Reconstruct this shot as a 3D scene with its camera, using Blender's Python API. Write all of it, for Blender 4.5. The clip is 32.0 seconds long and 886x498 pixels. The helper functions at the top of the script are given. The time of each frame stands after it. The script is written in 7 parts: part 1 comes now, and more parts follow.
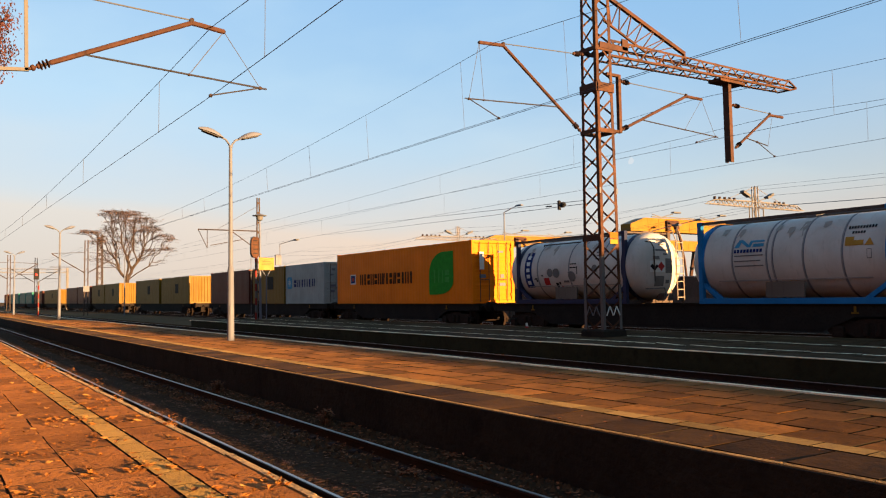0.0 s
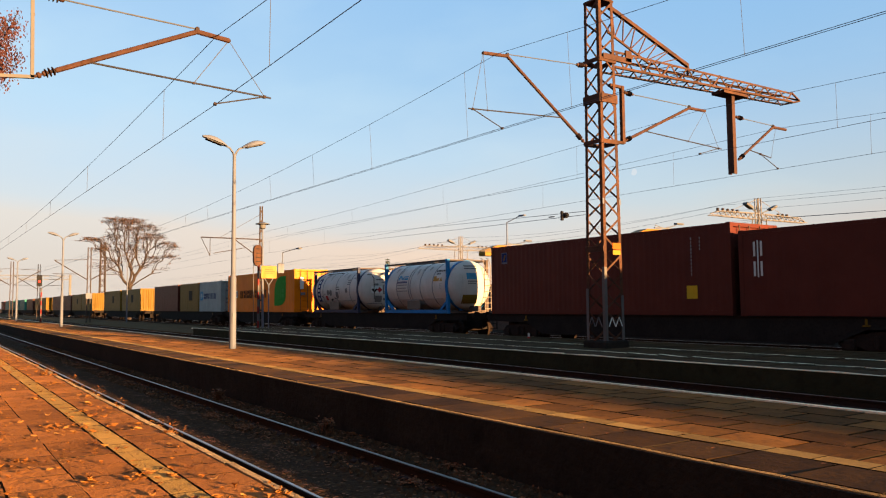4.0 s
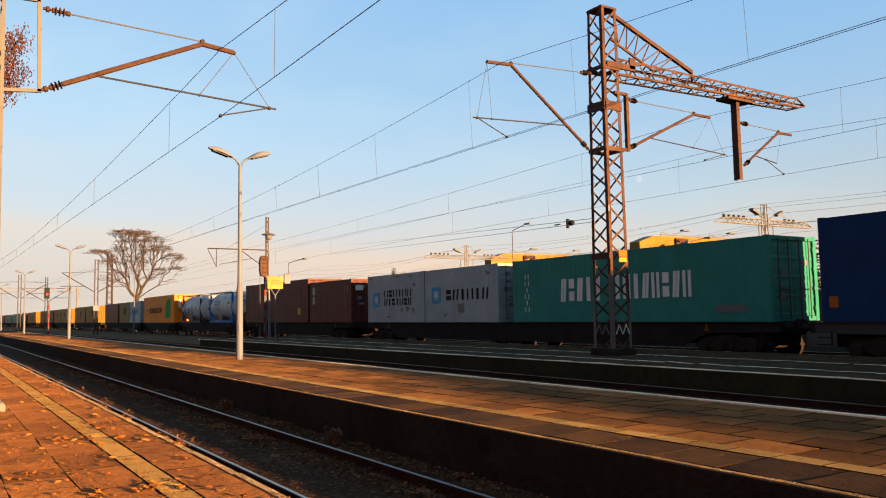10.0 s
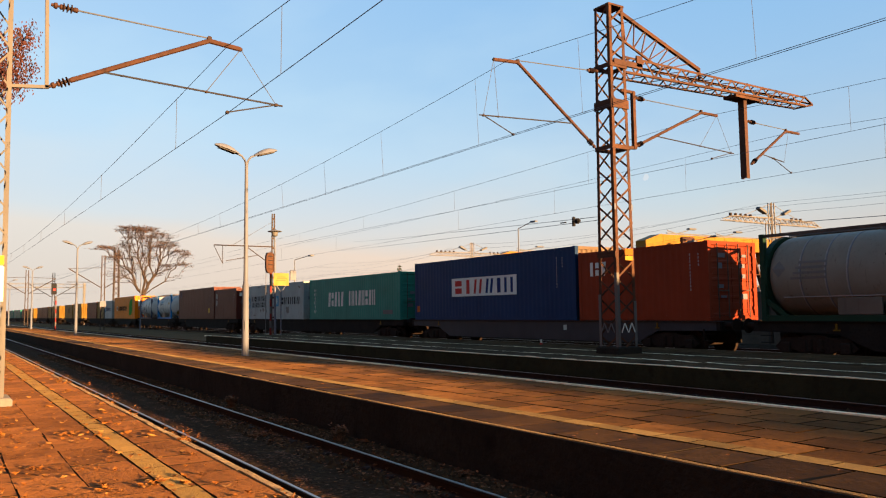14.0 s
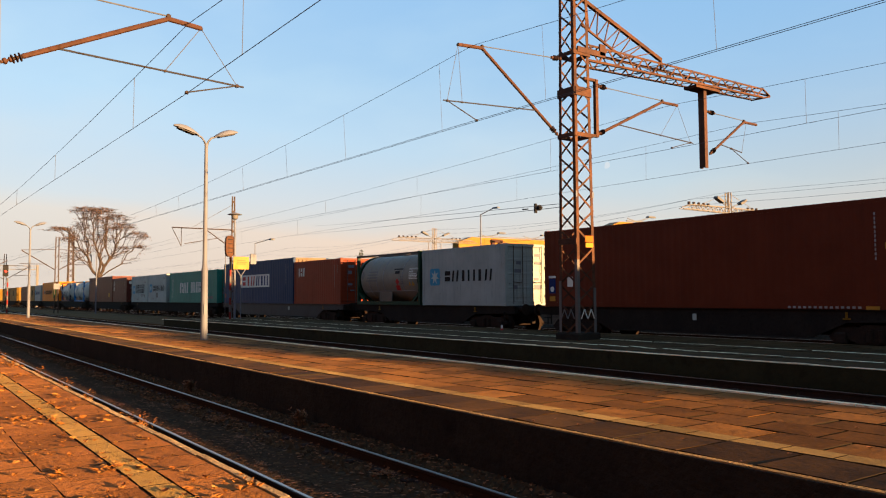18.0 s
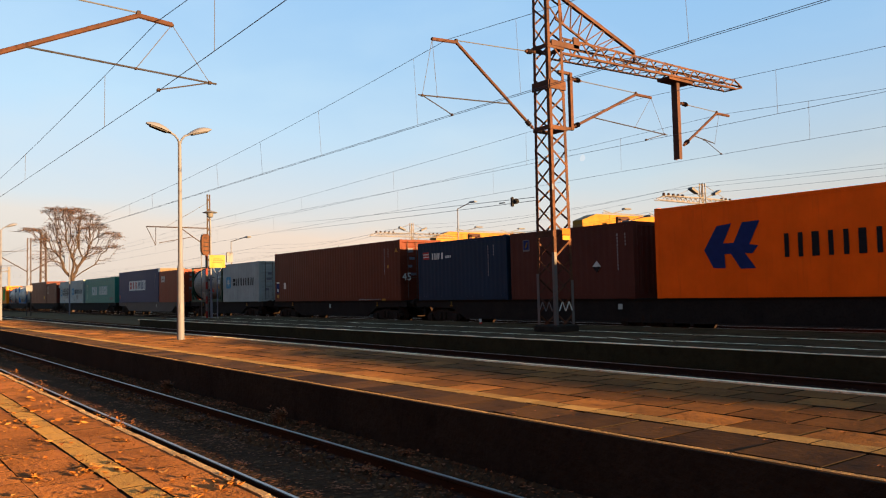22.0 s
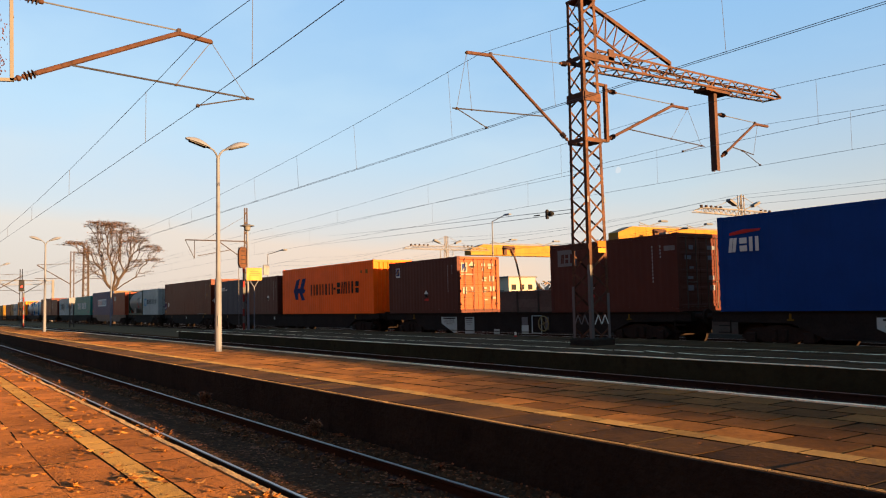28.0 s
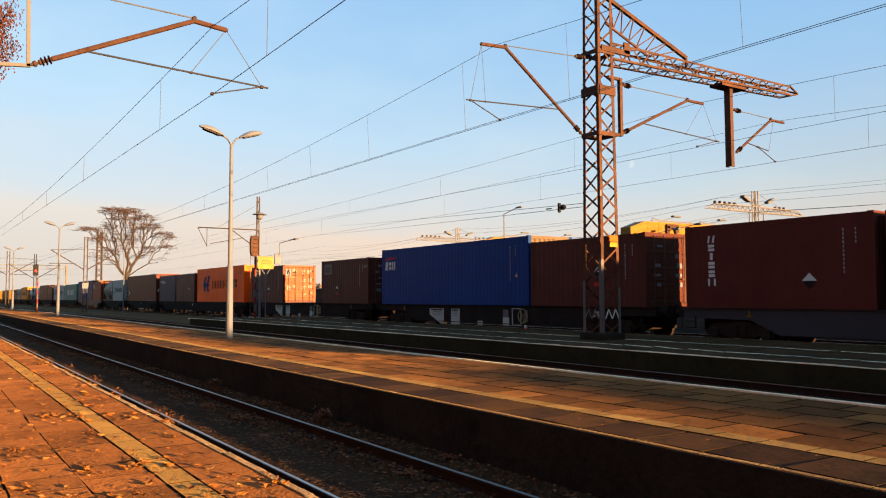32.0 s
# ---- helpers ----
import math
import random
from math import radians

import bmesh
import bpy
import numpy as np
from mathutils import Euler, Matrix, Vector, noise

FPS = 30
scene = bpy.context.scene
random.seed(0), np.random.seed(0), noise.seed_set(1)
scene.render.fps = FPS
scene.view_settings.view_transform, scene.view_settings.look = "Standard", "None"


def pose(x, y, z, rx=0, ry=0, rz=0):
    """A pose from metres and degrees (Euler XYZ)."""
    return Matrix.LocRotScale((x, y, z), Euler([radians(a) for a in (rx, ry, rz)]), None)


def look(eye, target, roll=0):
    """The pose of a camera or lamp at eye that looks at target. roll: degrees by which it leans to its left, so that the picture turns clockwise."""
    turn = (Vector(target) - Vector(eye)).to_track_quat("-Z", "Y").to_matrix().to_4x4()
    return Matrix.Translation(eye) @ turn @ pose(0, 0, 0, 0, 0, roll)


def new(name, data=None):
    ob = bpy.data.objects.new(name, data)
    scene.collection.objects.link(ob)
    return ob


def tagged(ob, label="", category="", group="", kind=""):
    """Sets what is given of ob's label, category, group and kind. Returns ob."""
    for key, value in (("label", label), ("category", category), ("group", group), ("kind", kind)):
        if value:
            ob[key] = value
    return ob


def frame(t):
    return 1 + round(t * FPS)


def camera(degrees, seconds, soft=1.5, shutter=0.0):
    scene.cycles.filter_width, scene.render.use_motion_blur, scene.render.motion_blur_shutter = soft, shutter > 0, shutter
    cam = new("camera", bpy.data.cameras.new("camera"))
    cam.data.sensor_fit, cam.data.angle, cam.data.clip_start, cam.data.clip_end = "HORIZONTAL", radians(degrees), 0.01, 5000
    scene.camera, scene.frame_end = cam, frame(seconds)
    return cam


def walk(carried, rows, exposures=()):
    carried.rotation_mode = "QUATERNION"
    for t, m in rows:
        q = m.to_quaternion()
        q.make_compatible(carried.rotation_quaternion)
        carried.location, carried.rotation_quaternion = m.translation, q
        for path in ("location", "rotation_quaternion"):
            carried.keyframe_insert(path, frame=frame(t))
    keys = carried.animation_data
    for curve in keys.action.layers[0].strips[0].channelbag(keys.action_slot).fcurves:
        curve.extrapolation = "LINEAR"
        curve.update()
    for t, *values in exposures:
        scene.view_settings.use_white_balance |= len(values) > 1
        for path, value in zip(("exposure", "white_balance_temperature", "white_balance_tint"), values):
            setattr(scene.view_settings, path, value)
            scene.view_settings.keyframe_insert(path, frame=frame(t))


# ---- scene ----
EYE = (0.0, 0.0, 1.38)
cam = camera(59.15, 32.0, soft=1.15)
walk(cam, [(t, pose(*EYE, a, b, c)) for t, a, b, c in (
    (0.0, 93.366, 0.946, 56.294), (0.5, 93.501, 1.098, 56.301), (1.0, 93.682, 1.080, 56.358),
    (1.5, 93.722, 1.040, 56.389), (2.0, 93.801, 0.918, 56.451), (2.5, 93.834, 0.823, 56.488),
    (3.0, 93.887, 0.752, 56.583), (3.5, 93.995, 0.633, 56.565), (5.5, 94.233, 0.386, 56.068),
    (6.0, 94.322, 0.645, 56.111), (6.5, 94.434, 0.937, 56.134), (7.0, 94.504, 1.104, 56.208),
    (7.5, 94.536, 1.196, 56.428), (8.0, 94.574, 1.075, 56.561), (8.5, 94.621, 1.077, 56.642),
    (9.0, 94.645, 1.072, 56.726), (9.5, 94.705, 1.040, 56.826), (10.0, 94.736, 1.033, 56.928),
    (10.5, 94.794, 1.013, 57.009), (11.0, 94.849, 0.860, 57.088), (11.5, 94.881, 0.895, 57.176),
    (12.0, 94.899, 0.892, 57.234), (12.5, 94.902, 0.925, 57.325), (13.0, 94.872, 1.070, 57.401),
    (13.5, 94.741, 0.977, 57.387), (14.0, 94.560, 0.745, 57.327), (14.5, 94.299, 0.357, 57.295),
    (16.5, 93.638, 0.202, 56.121), (17.0, 93.595, 0.278, 55.570), (17.5, 93.565, 0.363, 54.916),
    (18.0, 93.457, 0.327, 54.515), (18.5, 93.377, 0.509, 54.303), (19.0, 93.352, 0.692, 54.050),
    (19.5, 93.276, 0.808, 53.677), (20.0, 93.231, 1.113, 53.569), (20.5, 93.182, 1.188, 53.508),
    (21.0, 93.090, 1.132, 53.253), (21.5, 93.062, 1.176, 52.917), (22.0, 93.049, 1.368, 52.926),
    (22.5, 93.111, 1.615, 53.097), (23.0, 93.109, 1.433, 52.990), (23.5, 93.093, 1.442, 52.795),
    (24.0, 93.118, 1.391, 52.764), (24.5, 93.110, 1.523, 52.762), (25.0, 93.207, 1.511, 52.775),
    (25.5, 93.254, 1.465, 52.767), (27.5, 94.237, 1.501, 55.062), (28.0, 94.043, 1.261, 55.461),
    (28.5, 93.775, 0.890, 55.498), (29.0, 93.583, 0.555, 55.505), (29.5, 93.488, 0.483, 55.865),
    (30.0, 93.395, 0.497, 56.037), (30.5, 93.382, 0.398, 56.280), (31.0, 93.439, 0.236, 56.399),
    (31.5, 93.501, 0.245, 56.347), (32.0, 93.442, 0.246, 56.225),
)], [(0, 2.87), (20, 2.87), (23, 2.95), (26, 2.96), (28, 2.91), (32, 2.92)])

# ---- daylight: a very low evening sun from beyond the train ----
SUN_HEIGHT, SUN_SIDE = 5.65, 19.6        # degrees above the horizon; from the track's axis towards the train's far side
world = bpy.data.worlds.new("evening_sky")
scene.world = world
world.use_nodes = True
_wn = world.node_tree
_sky = _wn.nodes.new("ShaderNodeTexSky")
_sky.sky_type = "NISHITA"
_sky.sun_disc = False
_sky.sun_elevation, _sky.sun_rotation = radians(SUN_HEIGHT), radians(90 - SUN_SIDE)
_sky.air_density, _sky.dust_density, _sky.ozone_density = 1.0, 0.6, 1.6
# the sky's own brightness, from zenith to the hazy horizon, in the evening's colours
_red = _wn.nodes.new("ShaderNodeSeparateColor")
_wn.links.new(_sky.outputs[0], _red.inputs[0])
_map = _wn.nodes.new("ShaderNodeMapRange")
_map.inputs["From Max"].default_value = 3.0
_wn.links.new(_red.outputs[0], _map.inputs["Value"])
_hue = _wn.nodes.new("ShaderNodeValToRGB")
for _k, (_p, _c) in enumerate(((0.02, (0.022, 0.065, 0.16)), (0.10, (0.152, 0.328, 0.565)), (0.55, (0.368, 0.497, 0.607)), (0.90, (0.52, 0.525, 0.515)), (1.0, (0.61, 0.525, 0.45)))):
    _e = _hue.color_ramp.elements
    _e = _e[_k] if _k < 2 else _e.new(_p)
    _e.position, _e.color = _p, (*_c, 1)
_veil = _wn.nodes.new("ShaderNodeMapping")
_veil.inputs["Scale"].default_value, _veil.inputs["Rotation"].default_value = (1.6, 3.2, 7.0), (0.25, 0.1, 0.5)
_wn.links.new(_wn.nodes.new("ShaderNodeTexCoord").outputs["Generated"], _veil.inputs["Vector"])
_cir = _wn.nodes.new("ShaderNodeTexNoise")
_cir.inputs["Scale"].default_value, _cir.inputs["Detail"].default_value = 1.7, 5.0
_wn.links.new(_veil.outputs[0], _cir.inputs["Vector"])
_thin = _wn.nodes.new("ShaderNodeMapRange")
_thin.inputs["From Min"].default_value, _thin.inputs["From Max"].default_value, _thin.inputs["To Max"].default_value = 0.46, 0.78, 0.09
_wn.links.new(_cir.outputs["Fac"], _thin.inputs["Value"])
_sum = _wn.nodes.new("ShaderNodeMath")
_wn.links.new(_map.outputs[0], _sum.inputs[0])
_wn.links.new(_thin.outputs[0], _sum.inputs[1])
_wn.links.new(_sum.outputs[0], _hue.inputs[0])
# warmer haze low down, deeper blue higher up
_axes = _wn.nodes.new("ShaderNodeSeparateXYZ")
_wn.links.new(_veil.inputs["Vector"].links[0].from_socket, _axes.inputs[0])
_hazes = []
for _rows in (((0.00, (0.840, 0.857, 0.880)), (0.06, (0.863, 0.929, 0.987)), (0.12, (0.902, 1.015, 1.121)), (0.20, (0.951, 1.040, 1.113)), (0.27, (0.965, 1.040, 1.092)), (0.40, (0.950, 1.010, 1.082))),
              ((0.00, (1.081, 0.897, 0.752)), (0.06, (1.081, 0.917, 0.790)), (0.12, (1.076, 0.960, 0.864)), (0.20, (1.025, 0.980, 0.955)), (0.27, (0.937, 0.980, 1.009)), (0.40, (0.875, 0.970, 1.038))),
              ((0.00, (0.981, 0.703, 0.552)), (0.06, (1.003, 0.737, 0.596)), (0.12, (1.063, 0.872, 0.746)), (0.20, (1.040, 0.955, 0.901)), (0.27, (0.965, 0.970, 0.983)), (0.40, (0.901, 0.960, 1.011)))):
    _haze = _wn.nodes.new("ShaderNodeValToRGB")
    for _k, (_p, _c) in enumerate(_rows):
        _e = _haze.color_ramp.elements
        _e = _e[_k] if _k < 2 else _e.new(_p)
        _e.position, _e.color = _p, (_c[0] / 1.18, _c[1] / 1.2, _c[2] / 1.225, 1)
    _wn.links.new(_axes.outputs["Z"], _haze.inputs[0])
    _hazes.append(_haze)
_out = _hazes[0].outputs[0]
for _next, _from, _to in ((_hazes[1], 0.15, 0.80), (_hazes[2], 0.78, 0.92)):
    _side = _wn.nodes.new("ShaderNodeMapRange")
    _side.inputs["From Min"].default_value, _side.inputs["From Max"].default_value = _from, _to
    _wn.links.new(_axes.outputs["Y"], _side.inputs["Value"])
    _both = _wn.nodes.new("ShaderNodeMix")
    _both.data_type = "RGBA"
    _wn.links.new(_side.outputs[0], _both.inputs[0])
    _wn.links.new(_out, _both.inputs[6])
    _wn.links.new(_next.outputs[0], _both.inputs[7])
    _out = _both.outputs[2]
_tone = _wn.nodes.new("ShaderNodeMix")
_tone.data_type, _tone.blend_type = "RGBA", "MULTIPLY"
_tone.inputs[0].default_value = 1.0
_wn.links.new(_hue.outputs[0], _tone.inputs[6])
_wn.links.new(_out, _tone.inputs[7])
_wn.links.new(_tone.outputs[2], _wn.nodes["Background"].inputs["Color"])
_wn.nodes["Background"].inputs["Strength"].default_value = 0.24
_sun = new("sun", bpy.data.lights.new("sun", "SUN"))
_sun.data.energy, _sun.data.angle, _sun.data.color = 5.0, radians(0.8), (1.0, 0.56, 0.24)
_dir = Vector((math.cos(radians(SUN_SIDE)), math.sin(radians(SUN_SIDE)), math.tan(radians(SUN_HEIGHT))))
_sun.matrix_world = look(_dir * 300, (0, 0, 0))


# ---- mesh building ----
class Solid:
    """Collects simple solids into one mesh."""

    def __init__(self):
        self.v, self.f = [], []

    def add(self, verts, faces):
        k = len(self.v)
        self.v.extend(verts)
        self.f.extend([tuple(i + k for i in f) for f in faces])
        return self

    def box(self, c, s):
        x, y, z = c
        a, b, d = s[0] / 2, s[1] / 2, s[2] / 2
        return self.add([(x + i * a, y + j * b, z + k * d) for i in (-1, 1) for j in (-1, 1) for k in (-1, 1)],
                        [(0, 1, 3, 2), (4, 6, 7, 5), (0, 4, 5, 1), (2, 3, 7, 6), (0, 2, 6, 4), (1, 5, 7, 3)])

    def slab(self, c, s, r=0.01):
        """A box with chamfered upper edges."""
        x, y, z = c
        a, b, d = s[0] / 2, s[1] / 2, s[2] / 2
        ring = lambda q, h: [(x - a + q, y - b + q, z + h), (x + a - q, y - b + q, z + h), (x + a - q, y + b - q, z + h), (x - a + q, y + b - q, z + h)]
        v = ring(0, -d) + ring(0, d - r) + ring(r, d)
        f = [(3, 2, 1, 0), (8, 9, 10, 11)]
        for k in (0, 4):
            f += [(k + i, k + (i + 1) % 4, k + 4 + (i + 1) % 4, k + 4 + i) for i in range(4)]
        return self.add(v, f)

    def beam(self, p, q, w, h=None, up=(0, 0, 1)):
        """A bar of rectangular section from p to q."""
        h = h or w
        p, q = Vector(p), Vector(q)
        d = (q - p).normalized()
        u = Vector(up)
        if abs(d.dot(u)) > 0.98:
            u = Vector((1, 0, 0))
        s = d.cross(u).normalized()
        u = s.cross(d)
        v = [tuple(e + s * i * w / 2 + u * j * h / 2) for e in (p, q) for i, j in ((-1, -1), (1, -1), (1, 1), (-1, 1))]
        return self.add(v, [(0, 1, 2, 3), (7, 6, 5, 4)] + [(i, i + 4, (i + 1) % 4 + 4, (i + 1) % 4) for i in range(4)])

    def tube(self, p, q, r, n=8, r2=None, caps=True):
        r2 = r if r2 is None else r2
        p, q = Vector(p), Vector(q)
        d = (q - p).normalized()
        s = d.cross(Vector((0, 0, 1)) if abs(d.z) < 0.9 else Vector((1, 0, 0))).normalized()
        u = s.cross(d)
        v = []
        for e, k in ((p, r), (q, r2)):
            v += [tuple(e + (s * math.cos(2 * math.pi * i / n) + u * math.sin(2 * math.pi * i / n)) * k) for i in range(n)]
        f = [(i, (i + 1) % n, n + (i + 1) % n, n + i) for i in range(n)]
        if caps:
            f += [tuple(range(n - 1, -1, -1)), tuple(range(n, 2 * n))]
        return self.add(v, f)

    def path(self, pts, r, n=6):
        """One bent tube through all the points."""
        pts = [Vector(p) for p in pts]
        if (pts[0] - pts[-1]).length < 1e-6:
            for a, b in zip(pts, pts[1:]):
                self.tube(a, b, r, n)
            return self
        v = []
        for k, p in enumerate(pts):
            d = (pts[min(k + 1, len(pts) - 1)] - pts[max(k - 1, 0)]).normalized()
            s = d.cross(Vector((0, 0, 1)) if abs(d.z) < 0.9 else Vector((1, 0, 0))).normalized()
            u = s.cross(d)
            v += [tuple(p + (s * math.cos(2 * math.pi * i / n) + u * math.sin(2 * math.pi * i / n)) * r) for i in range(n)]
        m = len(pts)
        f = [(k * n + i, k * n + (i + 1) % n, (k + 1) * n + (i + 1) % n, (k + 1) * n + i) for k in range(m - 1) for i in range(n)]
        return self.add(v, f + [tuple(range(n - 1, -1, -1)), tuple(range((m - 1) * n, m * n))])

    def spin(self, prof, n=24, axis="z", c=(0, 0, 0)):
        """A solid of revolution: prof is rows of (radius, place along the axis)."""
        v = []
        for r, h in prof:
            for i in range(n):
                a = 2 * math.pi * i / n
                e = (r * math.cos(a), r * math.sin(a), h)
                e = {"z": e, "y": (e[0], h, e[1]), "x": (h, e[0], e[1])}[axis]
                v.append((e[0] + c[0], e[1] + c[1], e[2] + c[2]))
        f = []
        for k in range(len(prof) - 1):
            f += [(k * n + i, k * n + (i + 1) % n, (k + 1) * n + (i + 1) % n, (k + 1) * n + i) for i in range(n)]
        if prof[0][0] > 1e-6:
            f.append(tuple(range(n - 1, -1, -1)))
        if prof[-1][0] > 1e-6:
            f.append(tuple(range((len(prof) - 1) * n, len(prof) * n)))
        return self.add(v, f)

    def lathe(self, p, q, prof, n=12):
        """A solid of revolution from p to q: prof is rows of (share of the way, radius)."""
        p, q = Vector(p), Vector(q)
        d = (q - p).normalized()
        s = d.cross(Vector((0, 0, 1)) if abs(d.z) < 0.9 else Vector((1, 0, 0))).normalized()
        u = s.cross(d)
        v = [tuple(p + (q - p) * k + (s * math.cos(2 * math.pi * i / n) + u * math.sin(2 * math.pi * i / n)) * r) for k, r in prof for i in range(n)]
        m = len(prof)
        f = [(k * n + i, k * n + (i + 1) % n, (k + 1) * n + (i + 1) % n, (k + 1) * n + i) for k in range(m - 1) for i in range(n)]
        return self.add(v, f + [tuple(range(n - 1, -1, -1)), tuple(range((m - 1) * n, m * n))])

    def prism(self, poly, y0, y1):
        """A polygon in x and z, drawn out from y0 to y1."""
        n = len(poly)
        v = [(x, y0, z) for x, z in poly] + [(x, y1, z) for x, z in poly]
        return self.add(v, [tuple(range(n)), tuple(range(2 * n - 1, n - 1, -1))] + [(i, n + i, n + (i + 1) % n, (i + 1) % n) for i in range(n)])

    def mesh(self, name, mat, smooth=False):
        me = bpy.data.meshes.new(name)
        me.from_pydata(self.v, [], self.f)
        bm = bmesh.new()
        bm.from_mesh(me)
        if len(bm.faces) < 6000:
            bmesh.ops.recalc_face_normals(bm, faces=bm.faces)
        bm.to_mesh(me)
        bm.free()
        if mat:
            me.materials.append(mat)
        if smooth:
            me.polygons.foreach_set("use_smooth", [True] * len(me.polygons))
            me.set_sharp_from_angle(angle=radians(38))
        me.update()
        return me


def part(name, solid, mat, parent, label="", smooth=False):
    """One mesh object under a thing or a part."""
    me = solid if isinstance(solid, bpy.types.Mesh) else solid.mesh(name, mat, smooth)
    ob = new(name, me)
    ob.parent = parent
    return tagged(ob, label)


def empty(name, m, label, category, group="", kind=""):
    ob = new(name)
    ob.empty_display_size = 0.3
    ob.matrix_world = m
    return tagged(ob, label, category, group, kind)


def setting(name, solid, mat, label, category, smooth=False, kind="structure"):
    return tagged(new(name, solid.mesh(name, mat, smooth)), label, category, "", kind)


def corrugated(x0, x1, z0, z1, y, depth, pitch, side):
    """A wall of trapezoid folds along x, in the plane y; the folds go inwards (side -1: towards +y)."""
    s = Solid()
    n = max(2, round((x1 - x0) / pitch))
    w = (x1 - x0) / n
    pts = []
    for i in range(n):
        b = x0 + i * w
        pts += [(b, 0), (b + 0.28 * w, 0), (b + 0.5 * w, 1), (b + 0.78 * w, 1)]
    pts.append((x1, 0))
    v = []
    for x, k in pts:
        yy = y - side * depth * k
        v += [(x, yy, z0), (x, yy, z1)]
    f = [(2 * i, 2 * i + 2, 2 * i + 3, 2 * i + 1) if side < 0 else (2 * i, 2 * i + 1, 2 * i + 3, 2 * i + 2) for i in range(len(pts) - 1)]
    return s.add(v, f)


# ---- materials ----
def shader(name, rough=0.6, metal=0.0):
    m = bpy.data.materials.new(name)
    m.use_nodes = True
    b = m.node_tree.nodes["Principled BSDF"]
    b.inputs["Roughness"].default_value, b.inputs["Metallic"].default_value = rough, metal
    b.inputs["Specular IOR Level"].default_value = 0.5 if rough < 0.4 else 0.04
    return m, m.node_tree, b


def node(t, kind, **inputs):
    n = t.nodes.new(kind)
    for k, v in inputs.items():
        n.inputs[k.replace("_", " ")].default_value = v
    return n


def mixed(t, fac, a, b, mode="MIX"):
    m = t.nodes.new("ShaderNodeMix")
    m.data_type, m.blend_type = "RGBA", mode
    for slot, v in ((0, fac), (6, a), (7, b)):
        if isinstance(v, (int, float)):
            m.inputs[slot].default_value = v
        elif isinstance(v, tuple):
            m.inputs[slot].default_value = (*v, 1)
        else:
            t.links.new(v, m.inputs[slot])
    return m.outputs[2]


def spots(t, co, scale, lo, hi, detail=5.0, rough=0.6):
    n = node(t, "ShaderNodeTexNoise", Scale=scale, Detail=detail, Roughness=rough)
    t.links.new(co, n.inputs["Vector"])
    r = node(t, "ShaderNodeMapRange", From_Min=lo, From_Max=hi)
    t.links.new(n.outputs["Fac"], r.inputs["Value"])
    return r.outputs[0]


def relief(t, b, height, strength, dist):
    n = node(t, "ShaderNodeBump", Strength=strength, Distance=dist)
    t.links.new(height, n.inputs["Height"])
    t.links.new(n.outputs[0], b.inputs["Normal"])


def stretched(t, co, s):
    n = t.nodes.new("ShaderNodeMapping")
    n.inputs["Scale"].default_value = s
    t.links.new(co, n.inputs["Vector"])
    return n.outputs[0]


def paint(name, col, rust=0.25, rough=0.5, dirt=None):
    """Weathered paint: streaks of dirt, rust specks and a slightly uneven tone."""
    dirt = dirt or tuple(0.45 * k + d for k, d in zip(col, (0.008, 0.006, 0.004)))
    m, t, b = shader(name, rough)
    co = t.nodes.new("ShaderNodeTexCoord").outputs["Object"]
    tone = spots(t, co, 0.8, 0.3, 0.75)
    c = mixed(t, tone, tuple(k * 0.82 for k in col), tuple(min(1, k * 1.12) for k in col))
    streak = spots(t, stretched(t, co, (3.0, 3.0, 0.25)), 2.2, 0.55, 0.85)
    sm = node(t, "ShaderNodeMath")
    sm.operation = "MULTIPLY"
    sm.inputs[1].default_value = 0.45
    t.links.new(streak, sm.inputs[0])
    c = mixed(t, sm.outputs[0], c, dirt)
    if rust > 0:
        c = mixed(t, spots(t, co, 9.0, 0.78 - rust * 0.3, 0.86 - rust * 0.2), c, (0.05, 0.02, 0.01))
        fine = spots(t, stretched(t, co, (9.0, 9.0, 0.7)), 1.3, 0.60, 0.80, 3.0)
        fm = node(t, "ShaderNodeMath")
        fm.operation = "MULTIPLY"
        fm.inputs[1].default_value = min(0.8, 1.6 * rust)
        t.links.new(fine, fm.inputs[0])
        c = mixed(t, fm.outputs[0], c, tuple(0.35 * k + e for k, e in zip(col, (0.010, 0.005, 0.003))))
    t.links.new(c, b.inputs["Base Color"])
    rr = node(t, "ShaderNodeMapRange", To_Min=rough - 0.1, To_Max=min(1, rough + 0.25))
    t.links.new(streak, rr.inputs["Value"])
    t.links.new(rr.outputs[0], b.inputs["Roughness"])
    relief(t, b, spots(t, co, 30.0, 0.2, 0.8), 0.15, 0.004)
    return m


def rusty(name, col, col2, rough=0.75, sheen=0.04):
    m, t, b = shader(name, rough)
    b.inputs["Specular IOR Level"].default_value = sheen
    co = t.nodes.new("ShaderNodeTexCoord").outputs["Object"]
    c = mixed(t, spots(t, co, 1.7, 0.35, 0.65), col, col2)
    c = mixed(t, spots(t, co, 14.0, 0.5, 0.8), c, tuple(k * 0.4 for k in col2))
    t.links.new(c, b.inputs["Base Color"])
    relief(t, b, spots(t, co, 40.0, 0.2, 0.8), 0.3, 0.004)
    return m


